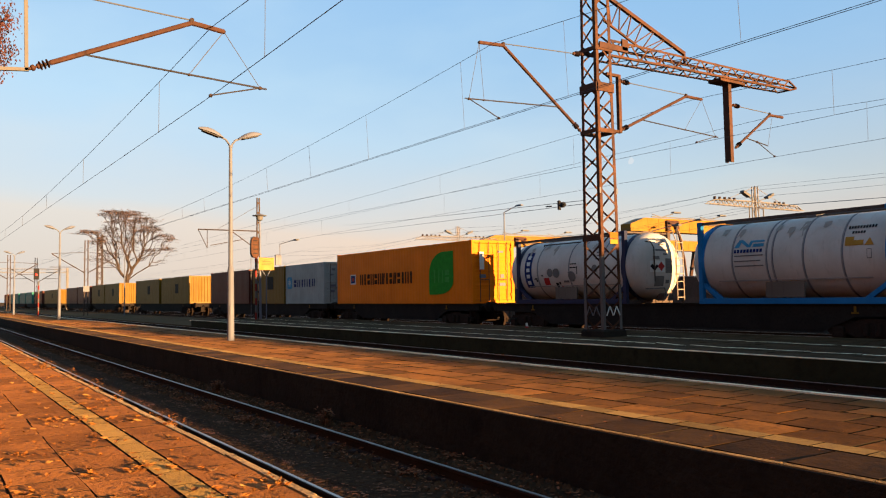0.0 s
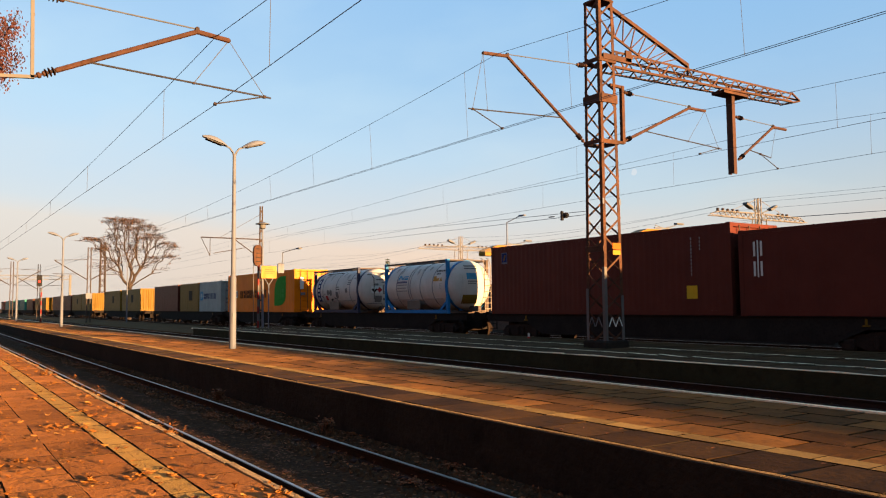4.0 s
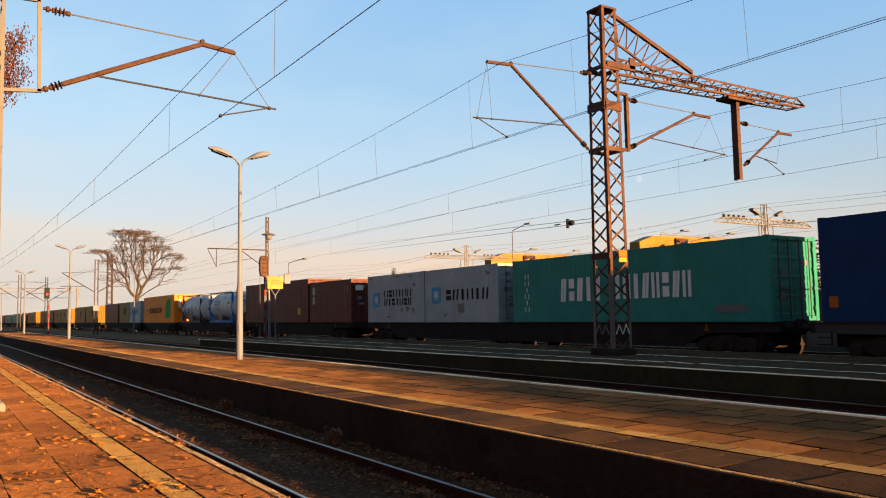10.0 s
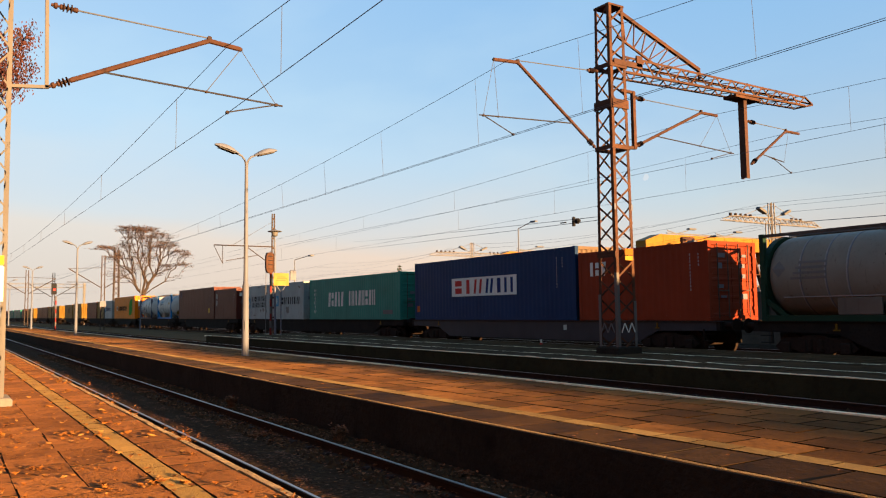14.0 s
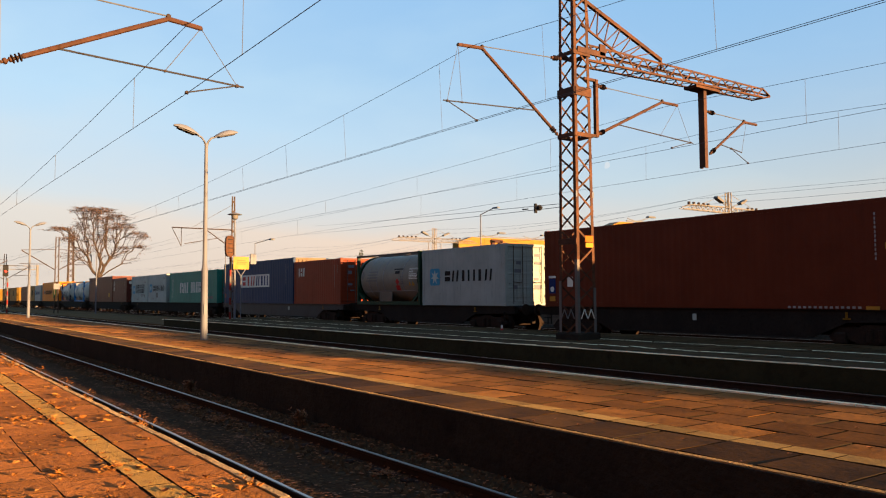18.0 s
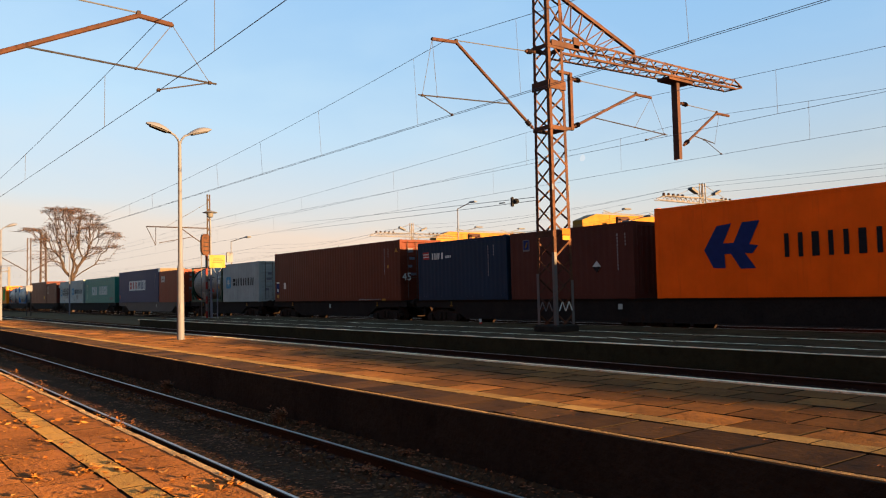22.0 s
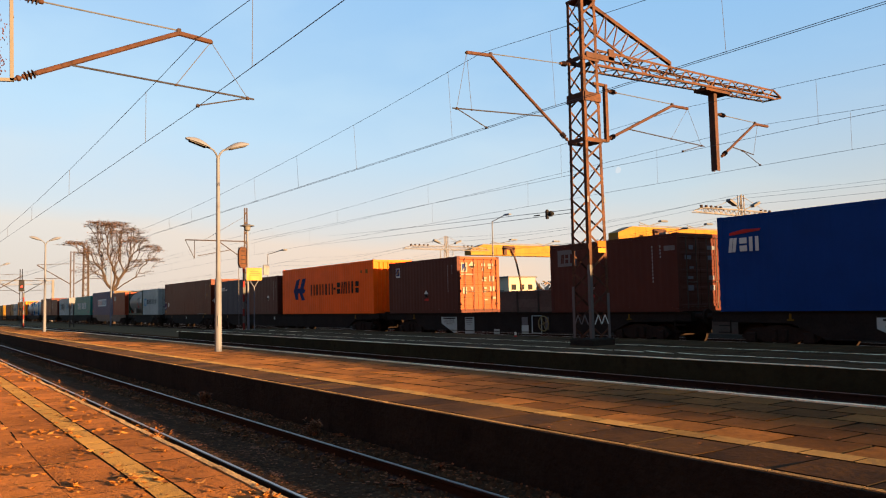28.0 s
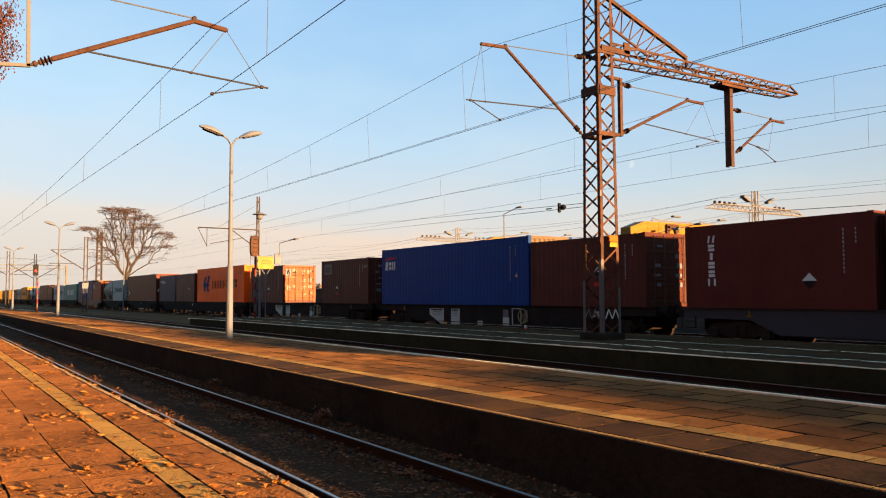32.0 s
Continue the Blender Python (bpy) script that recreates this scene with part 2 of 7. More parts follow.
def mineral(name, a, b2, dark, fine=25.0, coarse=0.7, bump=0.012, rough=0.9, vary=0.0, grain=0.5, worn=0.0):
    """Concrete, stone or soil: two scales of tone, grain, and (vary) a tone of its own for each piece."""
    m, t, b = shader(name, rough)
    b.inputs["Specular IOR Level"].default_value = 0.03
    b.inputs["Diffuse Roughness"].default_value = 0.4
    geo = t.nodes.new("ShaderNodeNewGeometry")
    co = geo.outputs["Position"]
    c = mixed(t, spots(t, co, coarse, 0.3, 0.7), a, b2)
    g = node(t, "ShaderNodeMath")
    g.operation = "MULTIPLY"
    g.inputs[1].default_value = grain
    t.links.new(spots(t, co, fine, 0.45, 0.8), g.inputs[0])
    c = mixed(t, g.outputs[0], c, dark)
    c = mixed(t, spots(t, co, coarse * 2.7, 0.56, 0.74, 3.0), c, tuple(0.5 * (p + q) for p, q in zip(b2, dark)))
    if vary > 0:
        info = t.nodes.new("ShaderNodeObjectInfo")
        s = t.nodes.new("ShaderNodeMath")
        s.operation = "ADD"
        t.links.new(info.outputs["Random"], s.inputs[0])
        t.links.new(geo.outputs["Random Per Island"], s.inputs[1])
        w = t.nodes.new("ShaderNodeMath")
        w.operation = "FRACT"
        t.links.new(s.outputs[0], w.inputs[0])
        r = node(t, "ShaderNodeMapRange", To_Min=1 - vary, To_Max=1 + vary * 0.6)
        t.links.new(w.outputs[0], r.inputs["Value"])
        h = node(t, "ShaderNodeHueSaturation")
        t.links.new(r.outputs[0], h.inputs["Value"])
        t.links.new(c, h.inputs["Color"])
        c = h.outputs[0]
    t.links.new(c, b.inputs["Base Color"])
    rough_ = t.nodes.new("ShaderNodeMath")
    rough_.operation = "MULTIPLY_ADD"
    rough_.inputs[1].default_value = 1.6
    t.links.new(spots(t, co, fine * 0.4, 0.25, 0.75), rough_.inputs[0])
    t.links.new(spots(t, co, fine * 1.6, 0.25, 0.75), rough_.inputs[2])
    height = rough_.outputs[0]
    if worn:
        hollow = t.nodes.new("ShaderNodeMath")
        hollow.operation = "MULTIPLY_ADD"
        hollow.inputs[1].default_value = worn
        t.links.new(spots(t, co, 4.5, 0.2, 0.8, 2.0), hollow.inputs[0])
        t.links.new(height, hollow.inputs[2])
        height = hollow.outputs[0]
    relief(t, b, height, 0.6, bump)
    return m


def plain(name, col, rough=0.6, metal=0.0, glow=0.0):
    m, t, b = shader(name, rough, metal)
    co = t.nodes.new("ShaderNodeTexCoord").outputs["Object"]
    t.links.new(mixed(t, spots(t, co, 5.0, 0.3, 0.75), tuple(k * 0.8 for k in col), tuple(min(1, k * 1.1) for k in col)), b.inputs["Base Color"])
    if glow:
        b.inputs["Emission Color"].default_value = (*col, 1)
        b.inputs["Emission Strength"].default_value = glow
    return m


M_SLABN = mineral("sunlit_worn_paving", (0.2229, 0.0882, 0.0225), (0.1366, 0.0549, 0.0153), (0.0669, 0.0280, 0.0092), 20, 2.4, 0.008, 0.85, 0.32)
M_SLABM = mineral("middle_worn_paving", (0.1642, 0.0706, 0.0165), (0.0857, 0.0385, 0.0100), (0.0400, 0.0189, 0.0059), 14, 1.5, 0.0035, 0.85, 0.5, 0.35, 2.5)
# darker tone for the slab row along the middle platform's edge
M_SLABD = mineral("dark_edge_paving", (0.0500, 0.0248, 0.0064), (0.0200, 0.0110, 0.0040), (0.0100, 0.0066, 0.0032), 14, 1.4, 0.003, 0.75, 0.6, 0.3, 2.5)
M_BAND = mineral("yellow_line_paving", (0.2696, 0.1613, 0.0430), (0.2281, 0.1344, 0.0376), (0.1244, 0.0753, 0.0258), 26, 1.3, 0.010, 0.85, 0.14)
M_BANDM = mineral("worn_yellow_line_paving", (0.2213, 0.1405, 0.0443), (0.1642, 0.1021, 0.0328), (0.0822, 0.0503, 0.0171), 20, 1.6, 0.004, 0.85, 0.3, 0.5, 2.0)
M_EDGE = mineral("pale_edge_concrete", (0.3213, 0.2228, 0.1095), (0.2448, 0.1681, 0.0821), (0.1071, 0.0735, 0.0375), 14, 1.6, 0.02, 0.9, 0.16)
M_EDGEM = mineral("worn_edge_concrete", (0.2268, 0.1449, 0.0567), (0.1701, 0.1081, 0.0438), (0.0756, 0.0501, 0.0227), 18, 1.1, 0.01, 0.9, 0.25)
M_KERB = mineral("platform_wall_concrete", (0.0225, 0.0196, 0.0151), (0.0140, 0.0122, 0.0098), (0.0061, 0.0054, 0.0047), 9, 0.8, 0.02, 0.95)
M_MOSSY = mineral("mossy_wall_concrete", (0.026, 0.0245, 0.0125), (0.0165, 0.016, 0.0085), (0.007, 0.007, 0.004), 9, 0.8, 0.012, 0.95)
M_JOINT = mineral("joint_soil", (0.026, 0.0185, 0.011), (0.018, 0.0135, 0.008), (0.009, 0.007, 0.0045), 40, 2, 0.008, 1.0)
M_BALLAST = mineral("dirty_ballast", (0.03205, 0.01982, 0.01087), (0.02262, 0.01398, 0.007904), (0.009425, 0.006175, 0.003705), 16, 0.5, 0.05, 1.0, 0.5)
M_GROUND = mineral("yard_ground", (0.036, 0.027, 0.017), (0.026, 0.020, 0.012), (0.013, 0.010, 0.007), 6, 0.06, 0.05, 1.0)
M_SLEEPER = mineral("old_sleeper", (0.0375, 0.03, 0.025), (0.025, 0.021, 0.0175), (0.01, 0.009, 0.0075), 20, 1.5, 0.012, 0.95, 0.3)
M_RAIL = rusty("rail_web", (0.015, 0.010, 0.008), (0.024, 0.0135, 0.010))
M_RAILTOP = plain("polished_rail", (0.24, 0.22, 0.205), 0.30, 1.0)
M_MAST = rusty("rusty_mast_steel", (0.062, 0.0265, 0.0125), (0.026, 0.0125, 0.0085), 0.7, 0.08)
M_ARM = rusty("rusty_tube", (0.048, 0.0215, 0.0135), (0.031, 0.0142, 0.0088), 0.7, 0.10)
M_GALV = paint("pale_painted_pole", (0.0896, 0.0976, 0.1168), 0.05, 0.5)
M_CREAM = paint("cream_painted_steel", (0.0784, 0.0752, 0.0704), 0.08, 0.55)
M_FARMAST = rusty("weathered_mast_steel", (0.046, 0.034, 0.028), (0.027, 0.021, 0.018), 0.75)
M_PIPE = paint("dull_mauve_tube", (0.0252, 0.0252, 0.0301), 0.1, 0.5)
M_DULL = paint("dull_grey_steel", (0.0828, 0.0828, 0.0828), 0.2, 0.55)
M_WIRE = plain("wire", (0.058, 0.063, 0.075), 0.6)
M_PORC = plain("brown_porcelain", (0.022, 0.014, 0.012), 0.55)
M_CONC = mineral("mast_concrete", (0.1428, 0.1344, 0.1218), (0.1134, 0.105, 0.0924), (0.063, 0.0588, 0.0504), 12, 0.9, 0.01, 0.9)
M_WALL = mineral("concrete_fence", (0.072, 0.053, 0.040), (0.055, 0.041, 0.031), (0.032, 0.025, 0.019), 5, 0.35, 0.02, 0.95, 0.15)
M_POST = mineral("dark_fence_post", (0.040, 0.031, 0.025), (0.030, 0.024, 0.019), (0.018, 0.015, 0.012), 8, 0.5, 0.01, 0.95)
M_CRANE = paint("crane_yellow", (0.176, 0.084, 0.0128), 0.1, 0.5)
M_WAGON = rusty("wagon_frame", (0.0150, 0.0122, 0.0100), (0.0098, 0.0083, 0.0072), 0.85)
M_BOGIE = rusty("bogie_iron", (0.01972, 0.01306, 0.00952), (0.01251, 0.00884, 0.0068), 0.9)
M_WHITE = paint("white_marking", (0.40, 0.41, 0.37), 0.05, 0.6)
M_REDD = paint("faded_red_band", (0.13, 0.016, 0.013), 0.1, 0.6)
M_BLACK = plain("black_marking", (0.010, 0.010, 0.011), 0.6)
M_REDM = paint("red_marking", (0.26, 0.020, 0.018), 0.02, 0.55)
M_YELM = paint("yellow_marking", (0.4, 0.25, 0.015), 0.02, 0.5)
M_SIGN = paint("yellow_sign", (0.21, 0.118, 0.014), 0.0, 0.5)
M_BARK = mineral("bark", (0.046, 0.034, 0.028), (0.032, 0.025, 0.021), (0.017, 0.014, 0.012), 14, 1.0, 0.02, 0.95)
M_ORANGE = paint("orange_marker", (0.22, 0.060, 0.006), 0.05, 0.5)
M_GLASSY = plain("lamp_bowl", (0.035, 0.033, 0.032), 0.5)


def leafy(name, cols, rough=0.7):
    m, t, b = shader(name, rough)
    g = t.nodes.new("ShaderNodeNewGeometry")
    r = t.nodes.new("ShaderNodeValToRGB")
    e = r.color_ramp.elements
    e[0].color, e[1].color = (*cols[0], 1), (*cols[-1], 1)
    for i, c in enumerate(cols[1:-1]):
        e.new((i + 1) / (len(cols) - 1)).color = (*c, 1)
    t.links.new(g.outputs["Random Per Island"], r.inputs[0])
    t.links.new(r.outputs[0], b.inputs["Base Color"])
    return m


M_LEAF = leafy("fallen_leaf", [(0.187, 0.06375, 0.0136), (0.272, 0.1062, 0.0187), (0.102, 0.0374, 0.0136), (0.323, 0.1615, 0.0425)])
M_LEAFD = leafy("old_leaf", [(0.11, 0.046, 0.020), (0.17, 0.07, 0.028), (0.07, 0.032, 0.017), (0.22, 0.10, 0.05)])
# darker copy of the old leaf, keeps the sunlit strip of track bed dim
M_LEAFT = leafy("dimmed_leaf", [(0.075, 0.028, 0.012), (0.12, 0.044, 0.017), (0.045, 0.020, 0.011), (0.16, 0.066, 0.032)])
M_STONE = leafy("ballast_stone", [(0.03024, 0.01728, 0.009072), (0.05208, 0.02952, 0.01458), (0.01932, 0.01152, 0.006264), (0.07392, 0.0432, 0.02106)], 1.0)
M_CROWN = leafy("autumn_crown", [(0.066, 0.036, 0.021), (0.092, 0.048, 0.025), (0.046, 0.027, 0.017)])
M_PURPLE = leafy("dark_red_leaf", [(0.036, 0.0135, 0.0125), (0.055, 0.021, 0.016), (0.022, 0.010, 0.010)])
M_FIR = leafy("fir_needles", [(0.030, 0.040, 0.018), (0.046, 0.052, 0.022), (0.020, 0.030, 0.014)])

# ---- ground, tracks and platforms ----
NEAR_EDGE, MID_EDGE, MID_FAR, P3_EDGE, P3_FAR = 2.34, 5.62, 9.97, 13.50, 19.75
P3_Z = 0.11
T1_Y, T2_Y, T3_Y, T4_Y = 3.985, 11.74, 21.86, 26.1
RAIL1, RAIL2, RAIL3 = -0.46, -0.185, -0.24
TRAIN_Y = T3_Y

g = Solid()
g.add([(-4000, -2000, -0.80), (900, -2000, -0.80), (900, 4000, -0.80), (-4000, 4000, -0.80)], [(0, 1, 2, 3)])
setting("ground", g, M_GROUND, "dark bare ground of the railway yard", "ground")


def bed(name, y0, y1, z, x0=-420, x1=60):
    s = Solid()
    s.prism([(x0, -0.9), (x1, -0.9), (x1, z), (x0, z)], y0, y1)
    return setting(name, s, M_BALLAST, "dirty dark ballast strewn with leaves", "ballast")


bed("ballast_1", NEAR_EDGE + 0.02, MID_EDGE - 0.02, RAIL1 - 0.145)
bed("ballast_2", MID_FAR + 0.02, P3_EDGE - 0.02, RAIL2 - 0.145)
bed("ballast_3", P3_FAR + 0.02, 33.0, RAIL3 - 0.145)
M_DIRT = mineral("trodden_dirt", (0.0930, 0.0585, 0.0270), (0.0600, 0.0390, 0.0195), (0.0330, 0.0218, 0.0120), 5, 0.35, 0.03, 1.0)
setting("ground_strip", Solid().prism([(-420, -0.9), (-47.5, -0.9), (-47.5, -0.22), (-420, -0.30)], P3_EDGE, P3_FAR), M_DIRT, "trodden bare earth past the platform's end", "ground")


def rail_mesh(x0, x1):
    s = Solid()
    prof = [(-0.065, 0), (0.065, 0), (0.065, 0.012), (0.01, 0.035), (0.01, 0.115), (0.033, 0.128), (0.033, 0.150)]
    prof += [(-0.033, 0.150), (-0.033, 0.128), (-0.01, 0.115), (-0.01, 0.035), (-0.065, 0.012)]
    n = len(prof)
    s.add([(x, y, z - 0.158) for x in (x0, x1) for y, z in prof], [(i, n + i, n + (i + 1) % n, (i + 1) % n) for i in range(n)])
    return s


def track(name, y, z, x0, x1, sleepers, label):
    th = empty(name, pose(0, y, z), label, "railway track", "railway tracks", "structure")
    web = rail_mesh(x0, x1).mesh("rail", M_RAIL)
    top = Solid().prism([(x0, -0.0085), (x1, -0.0085), (x1, 0), (x0, 0)], -0.019, 0.019).mesh("rail_head", M_RAILTOP)
    for sy in (-0.751, 0.751):
        r = part("rail", web, None, th)
        r.location = (0, sy, 0)
        part("rail_head", top, None, r, "bright worn running surface")
    if sleepers:
        me = Solid().slab((0, 0, -0.215), (0.24, 2.55, 0.13), 0.02).mesh("sleeper", M_SLEEPER)
        clip = Solid()
        for sy in (-0.87, -0.63, 0.63, 0.87):
            clip.slab((0, sy, -0.135), (0.13, 0.1, 0.05), 0.015)
        cm = clip.mesh("clip", M_RAIL)
        for i in range(sleepers):
            o = part("sleeper", me, None, th)
            o.location = (4 - i * 0.62, 0, 0)
            if i < 80:
                part("rail_fastening", cm, None, o)
    return th


track("railway_track", T1_Y, RAIL1, -420, 40, 110, "single track with bright rails between two platforms")
track("railway_track", T2_Y, RAIL2, -420, 40, 90, "shaded track between the middle and far platforms")
track("railway_track", T3_Y, RAIL3, -420, 60, 130, "track that carries the container train")
track("railway_track", T4_Y, RAIL3, -420, 60, 0, "empty track behind the container train")

# platform bodies: a core under the paving, with a front wall
PLATFORMS = {}


def platform(name, y0, y1, x0, x1, z, label, face=None):
    core = Solid().prism([(x0, -0.9), (x1, -0.9), (x1, z - 0.014), (x0, z - 0.014)], y0 + 0.04, y1 - 0.04)
    ob = setting(name, core, M_JOINT, label, "platform")
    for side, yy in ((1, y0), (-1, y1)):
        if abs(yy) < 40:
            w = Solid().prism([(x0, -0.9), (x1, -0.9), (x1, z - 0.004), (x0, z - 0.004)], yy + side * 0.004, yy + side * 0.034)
            part("platform_wall", w, face or M_KERB, ob, "dark concrete wall")
    PLATFORMS[name] = ob
    return ob


P_NEAR = platform("platform_near", -6.95, NEAR_EDGE, -300, 40, 0.0, "worn paved platform with a yellow line and fallen leaves")
P_MID = platform("platform_middle", MID_EDGE, MID_FAR, -300, 40, 0.0, "paved island platform with a yellow warning line")
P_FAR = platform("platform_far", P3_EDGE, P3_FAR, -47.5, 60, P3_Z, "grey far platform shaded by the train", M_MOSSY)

# added wall behind the platform, seen by nobody, closing off part of the skylight
M_BRICK = mineral("sky_block_brick", (0.24, 0.13, 0.09), (0.19, 0.10, 0.07), (0.10, 0.06, 0.045), 7, 0.4, 0.02, 0.95)
setting("sky_block_wall", Solid().prism([(-70, -0.8), (40, -0.8), (40, 10.5), (-70, 10.5)], -7.5, -7.0), M_BRICK, "unseen brick wall added behind the platform to block skylight", "wall")

# ---- near catenary mast ----
def bar(th, name, p, q, w, mat, h=None, label=""):
    return part(name, Solid().beam(p, q, w, h), mat, th, label)


def insulator(th, p, q, r=0.055, n=3, label="ribbed porcelain insulator"):
    """Three porcelain sheds close together between two cast end fittings, from p to q."""
    p, q = Vector(p), Vector(q)
    at = lambda u: p + (q - p) * u
    ins = part("insulator", Solid().lathe(at(0.40), at(0.84), [(0.0, r * 0.5)] + [row for k in range(n) for row in ((k / n + 0.05, r * 0.5), (k / n + 0.10, r * 1.45), (k / n + 0.17, r * 1.3), (k / n + 0.26, r * 0.5))] + [(1.0, r * 0.5)]), M_PORC, th, label, True)
    for a, b, w in ((0.0, 0.12, 0.5), (0.10, 0.24, 0.95), (0.24, 0.34, 0.4), (0.32, 0.42, 0.85), (0.82, 1.0, 0.8)):
        part("end_fitting", Solid().lathe(at(a), at(b), [(0.0, r * w * 0.8), (0.2, r * w), (0.8, r * w), (1.0, r * w * 0.8)], 10), M_ARM, ins, "", True)
    return ins


def lattice(th, a, b, wa, wb, n, mat, leg=0.07, brace=0.045, label=""):
    """A four-legged lattice from a to b (any axis), wa and wb wide at its ends; each leg and brace is a part."""
    a, b = Vector(a), Vector(b)
    d = (b - a).normalized()
    u = Vector((1, 0, 0)) if abs(d.x) < 0.5 else Vector((0, 1, 0))
    v = d.cross(u).normalized()
    wa = wa if isinstance(wa, tuple) else (wa, wa)
    wb = wb if isinstance(wb, tuple) else (wb, wb)

    def corner(k, t):
        i, j = ((-1, -1), (1, -1), (1, 1), (-1, 1))[k % 4]
        return a + (b - a) * t + u * i * (wa[0] * (1 - t) + wb[0] * t) / 2 + v * j * (wa[1] * (1 - t) + wb[1] * t) / 2

    for k in range(4):
        s = Solid()
        p, q = corner(k, 0), corner(k, 1)
        i, j = ((-1, -1), (1, -1), (1, 1), (-1, 1))[k]
        off_u, off_v = u * (-i * leg / 2), v * (-j * leg / 2)
        s.beam(p + off_u, q + off_u, leg, 0.012, v)
        s.beam(p + off_v, q + off_v, leg, 0.012, u)
        part("leg", s, mat, th, label)
    for k in range(4):
        for i in range(n):
            p = corner(k + i % 2, i / n)
            q = corner(k + (i + 1) % 2, (i + 1) / n)
            part("brace", Solid().beam(p, q, brace, 0.012, (q - p).cross(d)), mat, th)
    return corner


def catenary_arm(th, x, root_low, knee, tip, root_top, steady_l, drop, side, mid=0.04):
    """A hinged arm: raking tube with a bent end, top stay, steady tube and the light arm that holds the contact wire."""
    P = lambda yz: (x, yz[0], yz[1])
    lo, kn, ti, tp = Vector(P(root_low)), Vector(P(knee)), Vector(P(tip)), Vector(P(root_top))
    d = (kn - lo).normalized()
    insulator(th, lo, lo + d * 0.42)
    part("raking_tube", Solid().tube(lo + d * 0.38, kn, 0.045, 8).tube(kn, ti, 0.05, 8), M_ARM, th, "rust-stained tube")
    e = (kn - tp).normalized()
    insulator(th, tp, tp + e * 0.42)
    part("top_stay", Solid().tube(tp + e * 0.38, kn + Vector((0, 0, 0.05)), 0.014, 6), M_WIRE, th)
    a = lo + (kn - lo) * 0.30
    st = Vector(P(steady_l))
    part("steady_tube", Solid().tube(a, st, 0.018, 6), M_PIPE, th, "dull grey tube")
    dr = Vector(P(drop))
    base = st + (a - st) * mid
    part("registration_arm", Solid().tube(base, dr, 0.014, 6), M_PIPE, th)
    low = a + (st - a) * (0.55 if side > 0 else 0.81)
    hung = ((ti, base), (ti, low)) if mid < 0.1 else ((kn + (ti - kn) * 0.2, st),)
    for p, q in hung:
        part("dropper", Solid().tube(p, q, 0.007, 4), M_WIRE, th)
    for p, k in ((kn + Vector((0, 0, 0.05)), 0.08), (ti, 0.06), (dr, 0.06), (base, 0.06), (low, 0.045), (a, 0.06)):
        part("clamp", Solid().slab(p, (k, k * 0.9, k), k * 0.25), M_PORC, th, "dark bolted clamp")


NMX = -14.3
nm = empty("catenary_mast", pose(0, 0, 0), "pale lattice mast on the near platform carrying a wire arm", "catenary mast", "catenary masts")
lattice(nm, (NMX, 0.645, 0.12), (NMX, 0.645, 8.2), 0.44, 0.36, 16, M_CREAM, 0.045, 0.028)
part("mast_foot", Solid().slab((NMX, 0.62, 0.06), (0.8, 0.72, 0.13), 0.03), M_CONC, nm, "rough concrete footing")
part("arm_frame", Solid().beam((NMX, 0.80, 6.72), (NMX, 1.36, 6.74), 0.055).beam((NMX, 1.34, 6.74), (NMX, 1.37, 5.18), 0.055)
     .beam((NMX, 0.82, 5.14), (NMX, 1.40, 5.20), 0.055), M_CREAM, nm, "square bracket of pale steel")
part("equipment_box", Solid().slab((NMX + 0.3, 0.66, 1.90), (0.16, 0.30, 0.56), 0.02), M_WHITE, nm, "white cabinet")
part("number_plate", Solid().box((NMX + 0.3, 0.66, 2.27), (0.03, 0.30, 0.14)), M_YELM, nm, "yellow plate")
catenary_arm(nm, NMX, (1.40, 5.21), (4.06, 6.47), (4.66, 6.41), (1.40, 6.62), (5.50, 5.42), (4.41, 5.16), 1)

# ---- large catenary mast on the far platform ----
MX, MY = -16.16, 16.3
ma = empty("catenary_mast", pose(0, 0, 0), "tall rusty lattice mast with a long boom over the tracks", "catenary mast", "catenary masts")
lattice(ma, (MX, MY, P3_Z), (MX, MY, 10.2), 0.74, 0.58, 19, M_MAST, 0.10, 0.055)
part("mast_foot", Solid().slab((MX, MY, P3_Z + 0.09), (0.90, 0.90, 0.24), 0.04), M_KERB, ma, "dark concrete footing")
part("mast_cap", Solid().slab((MX, MY, 10.23), (0.62, 0.62, 0.07), 0.02), M_MAST, ma)
for z, w in ((8.42, 0.66), (6.02, 0.70)):
    part("collar", Solid().box((MX, MY - w / 2, z), (w, 0.03, 0.12)).box((MX, MY + w / 2, z), (w, 0.03, 0.12))
         .box((MX - w / 2, MY, z), (0.03, w, 0.12)).box((MX + w / 2, MY, z), (0.03, w, 0.12)), M_MAST, ma, "riveted steel collar")
part("collar", Solid().slab((MX, MY - 0.34, 7.28), (0.68, 0.05, 0.26), 0.01).slab((MX + 0.35, MY, 7.28), (0.05, 0.64, 0.26), 0.01), M_MAST, ma, "box-shaped rusty collar")
part("warning_plate", Solid().box((MX + 0.36, MY + 0.14, 3.0), (0.02, 0.32, 0.18)), M_ORANGE, ma, "orange plate")
part("warning_plate", Solid().box((MX + 0.36, MY + 0.14, 2.82), (0.02, 0.30, 0.13)), M_SIGN, ma, "yellow plate")
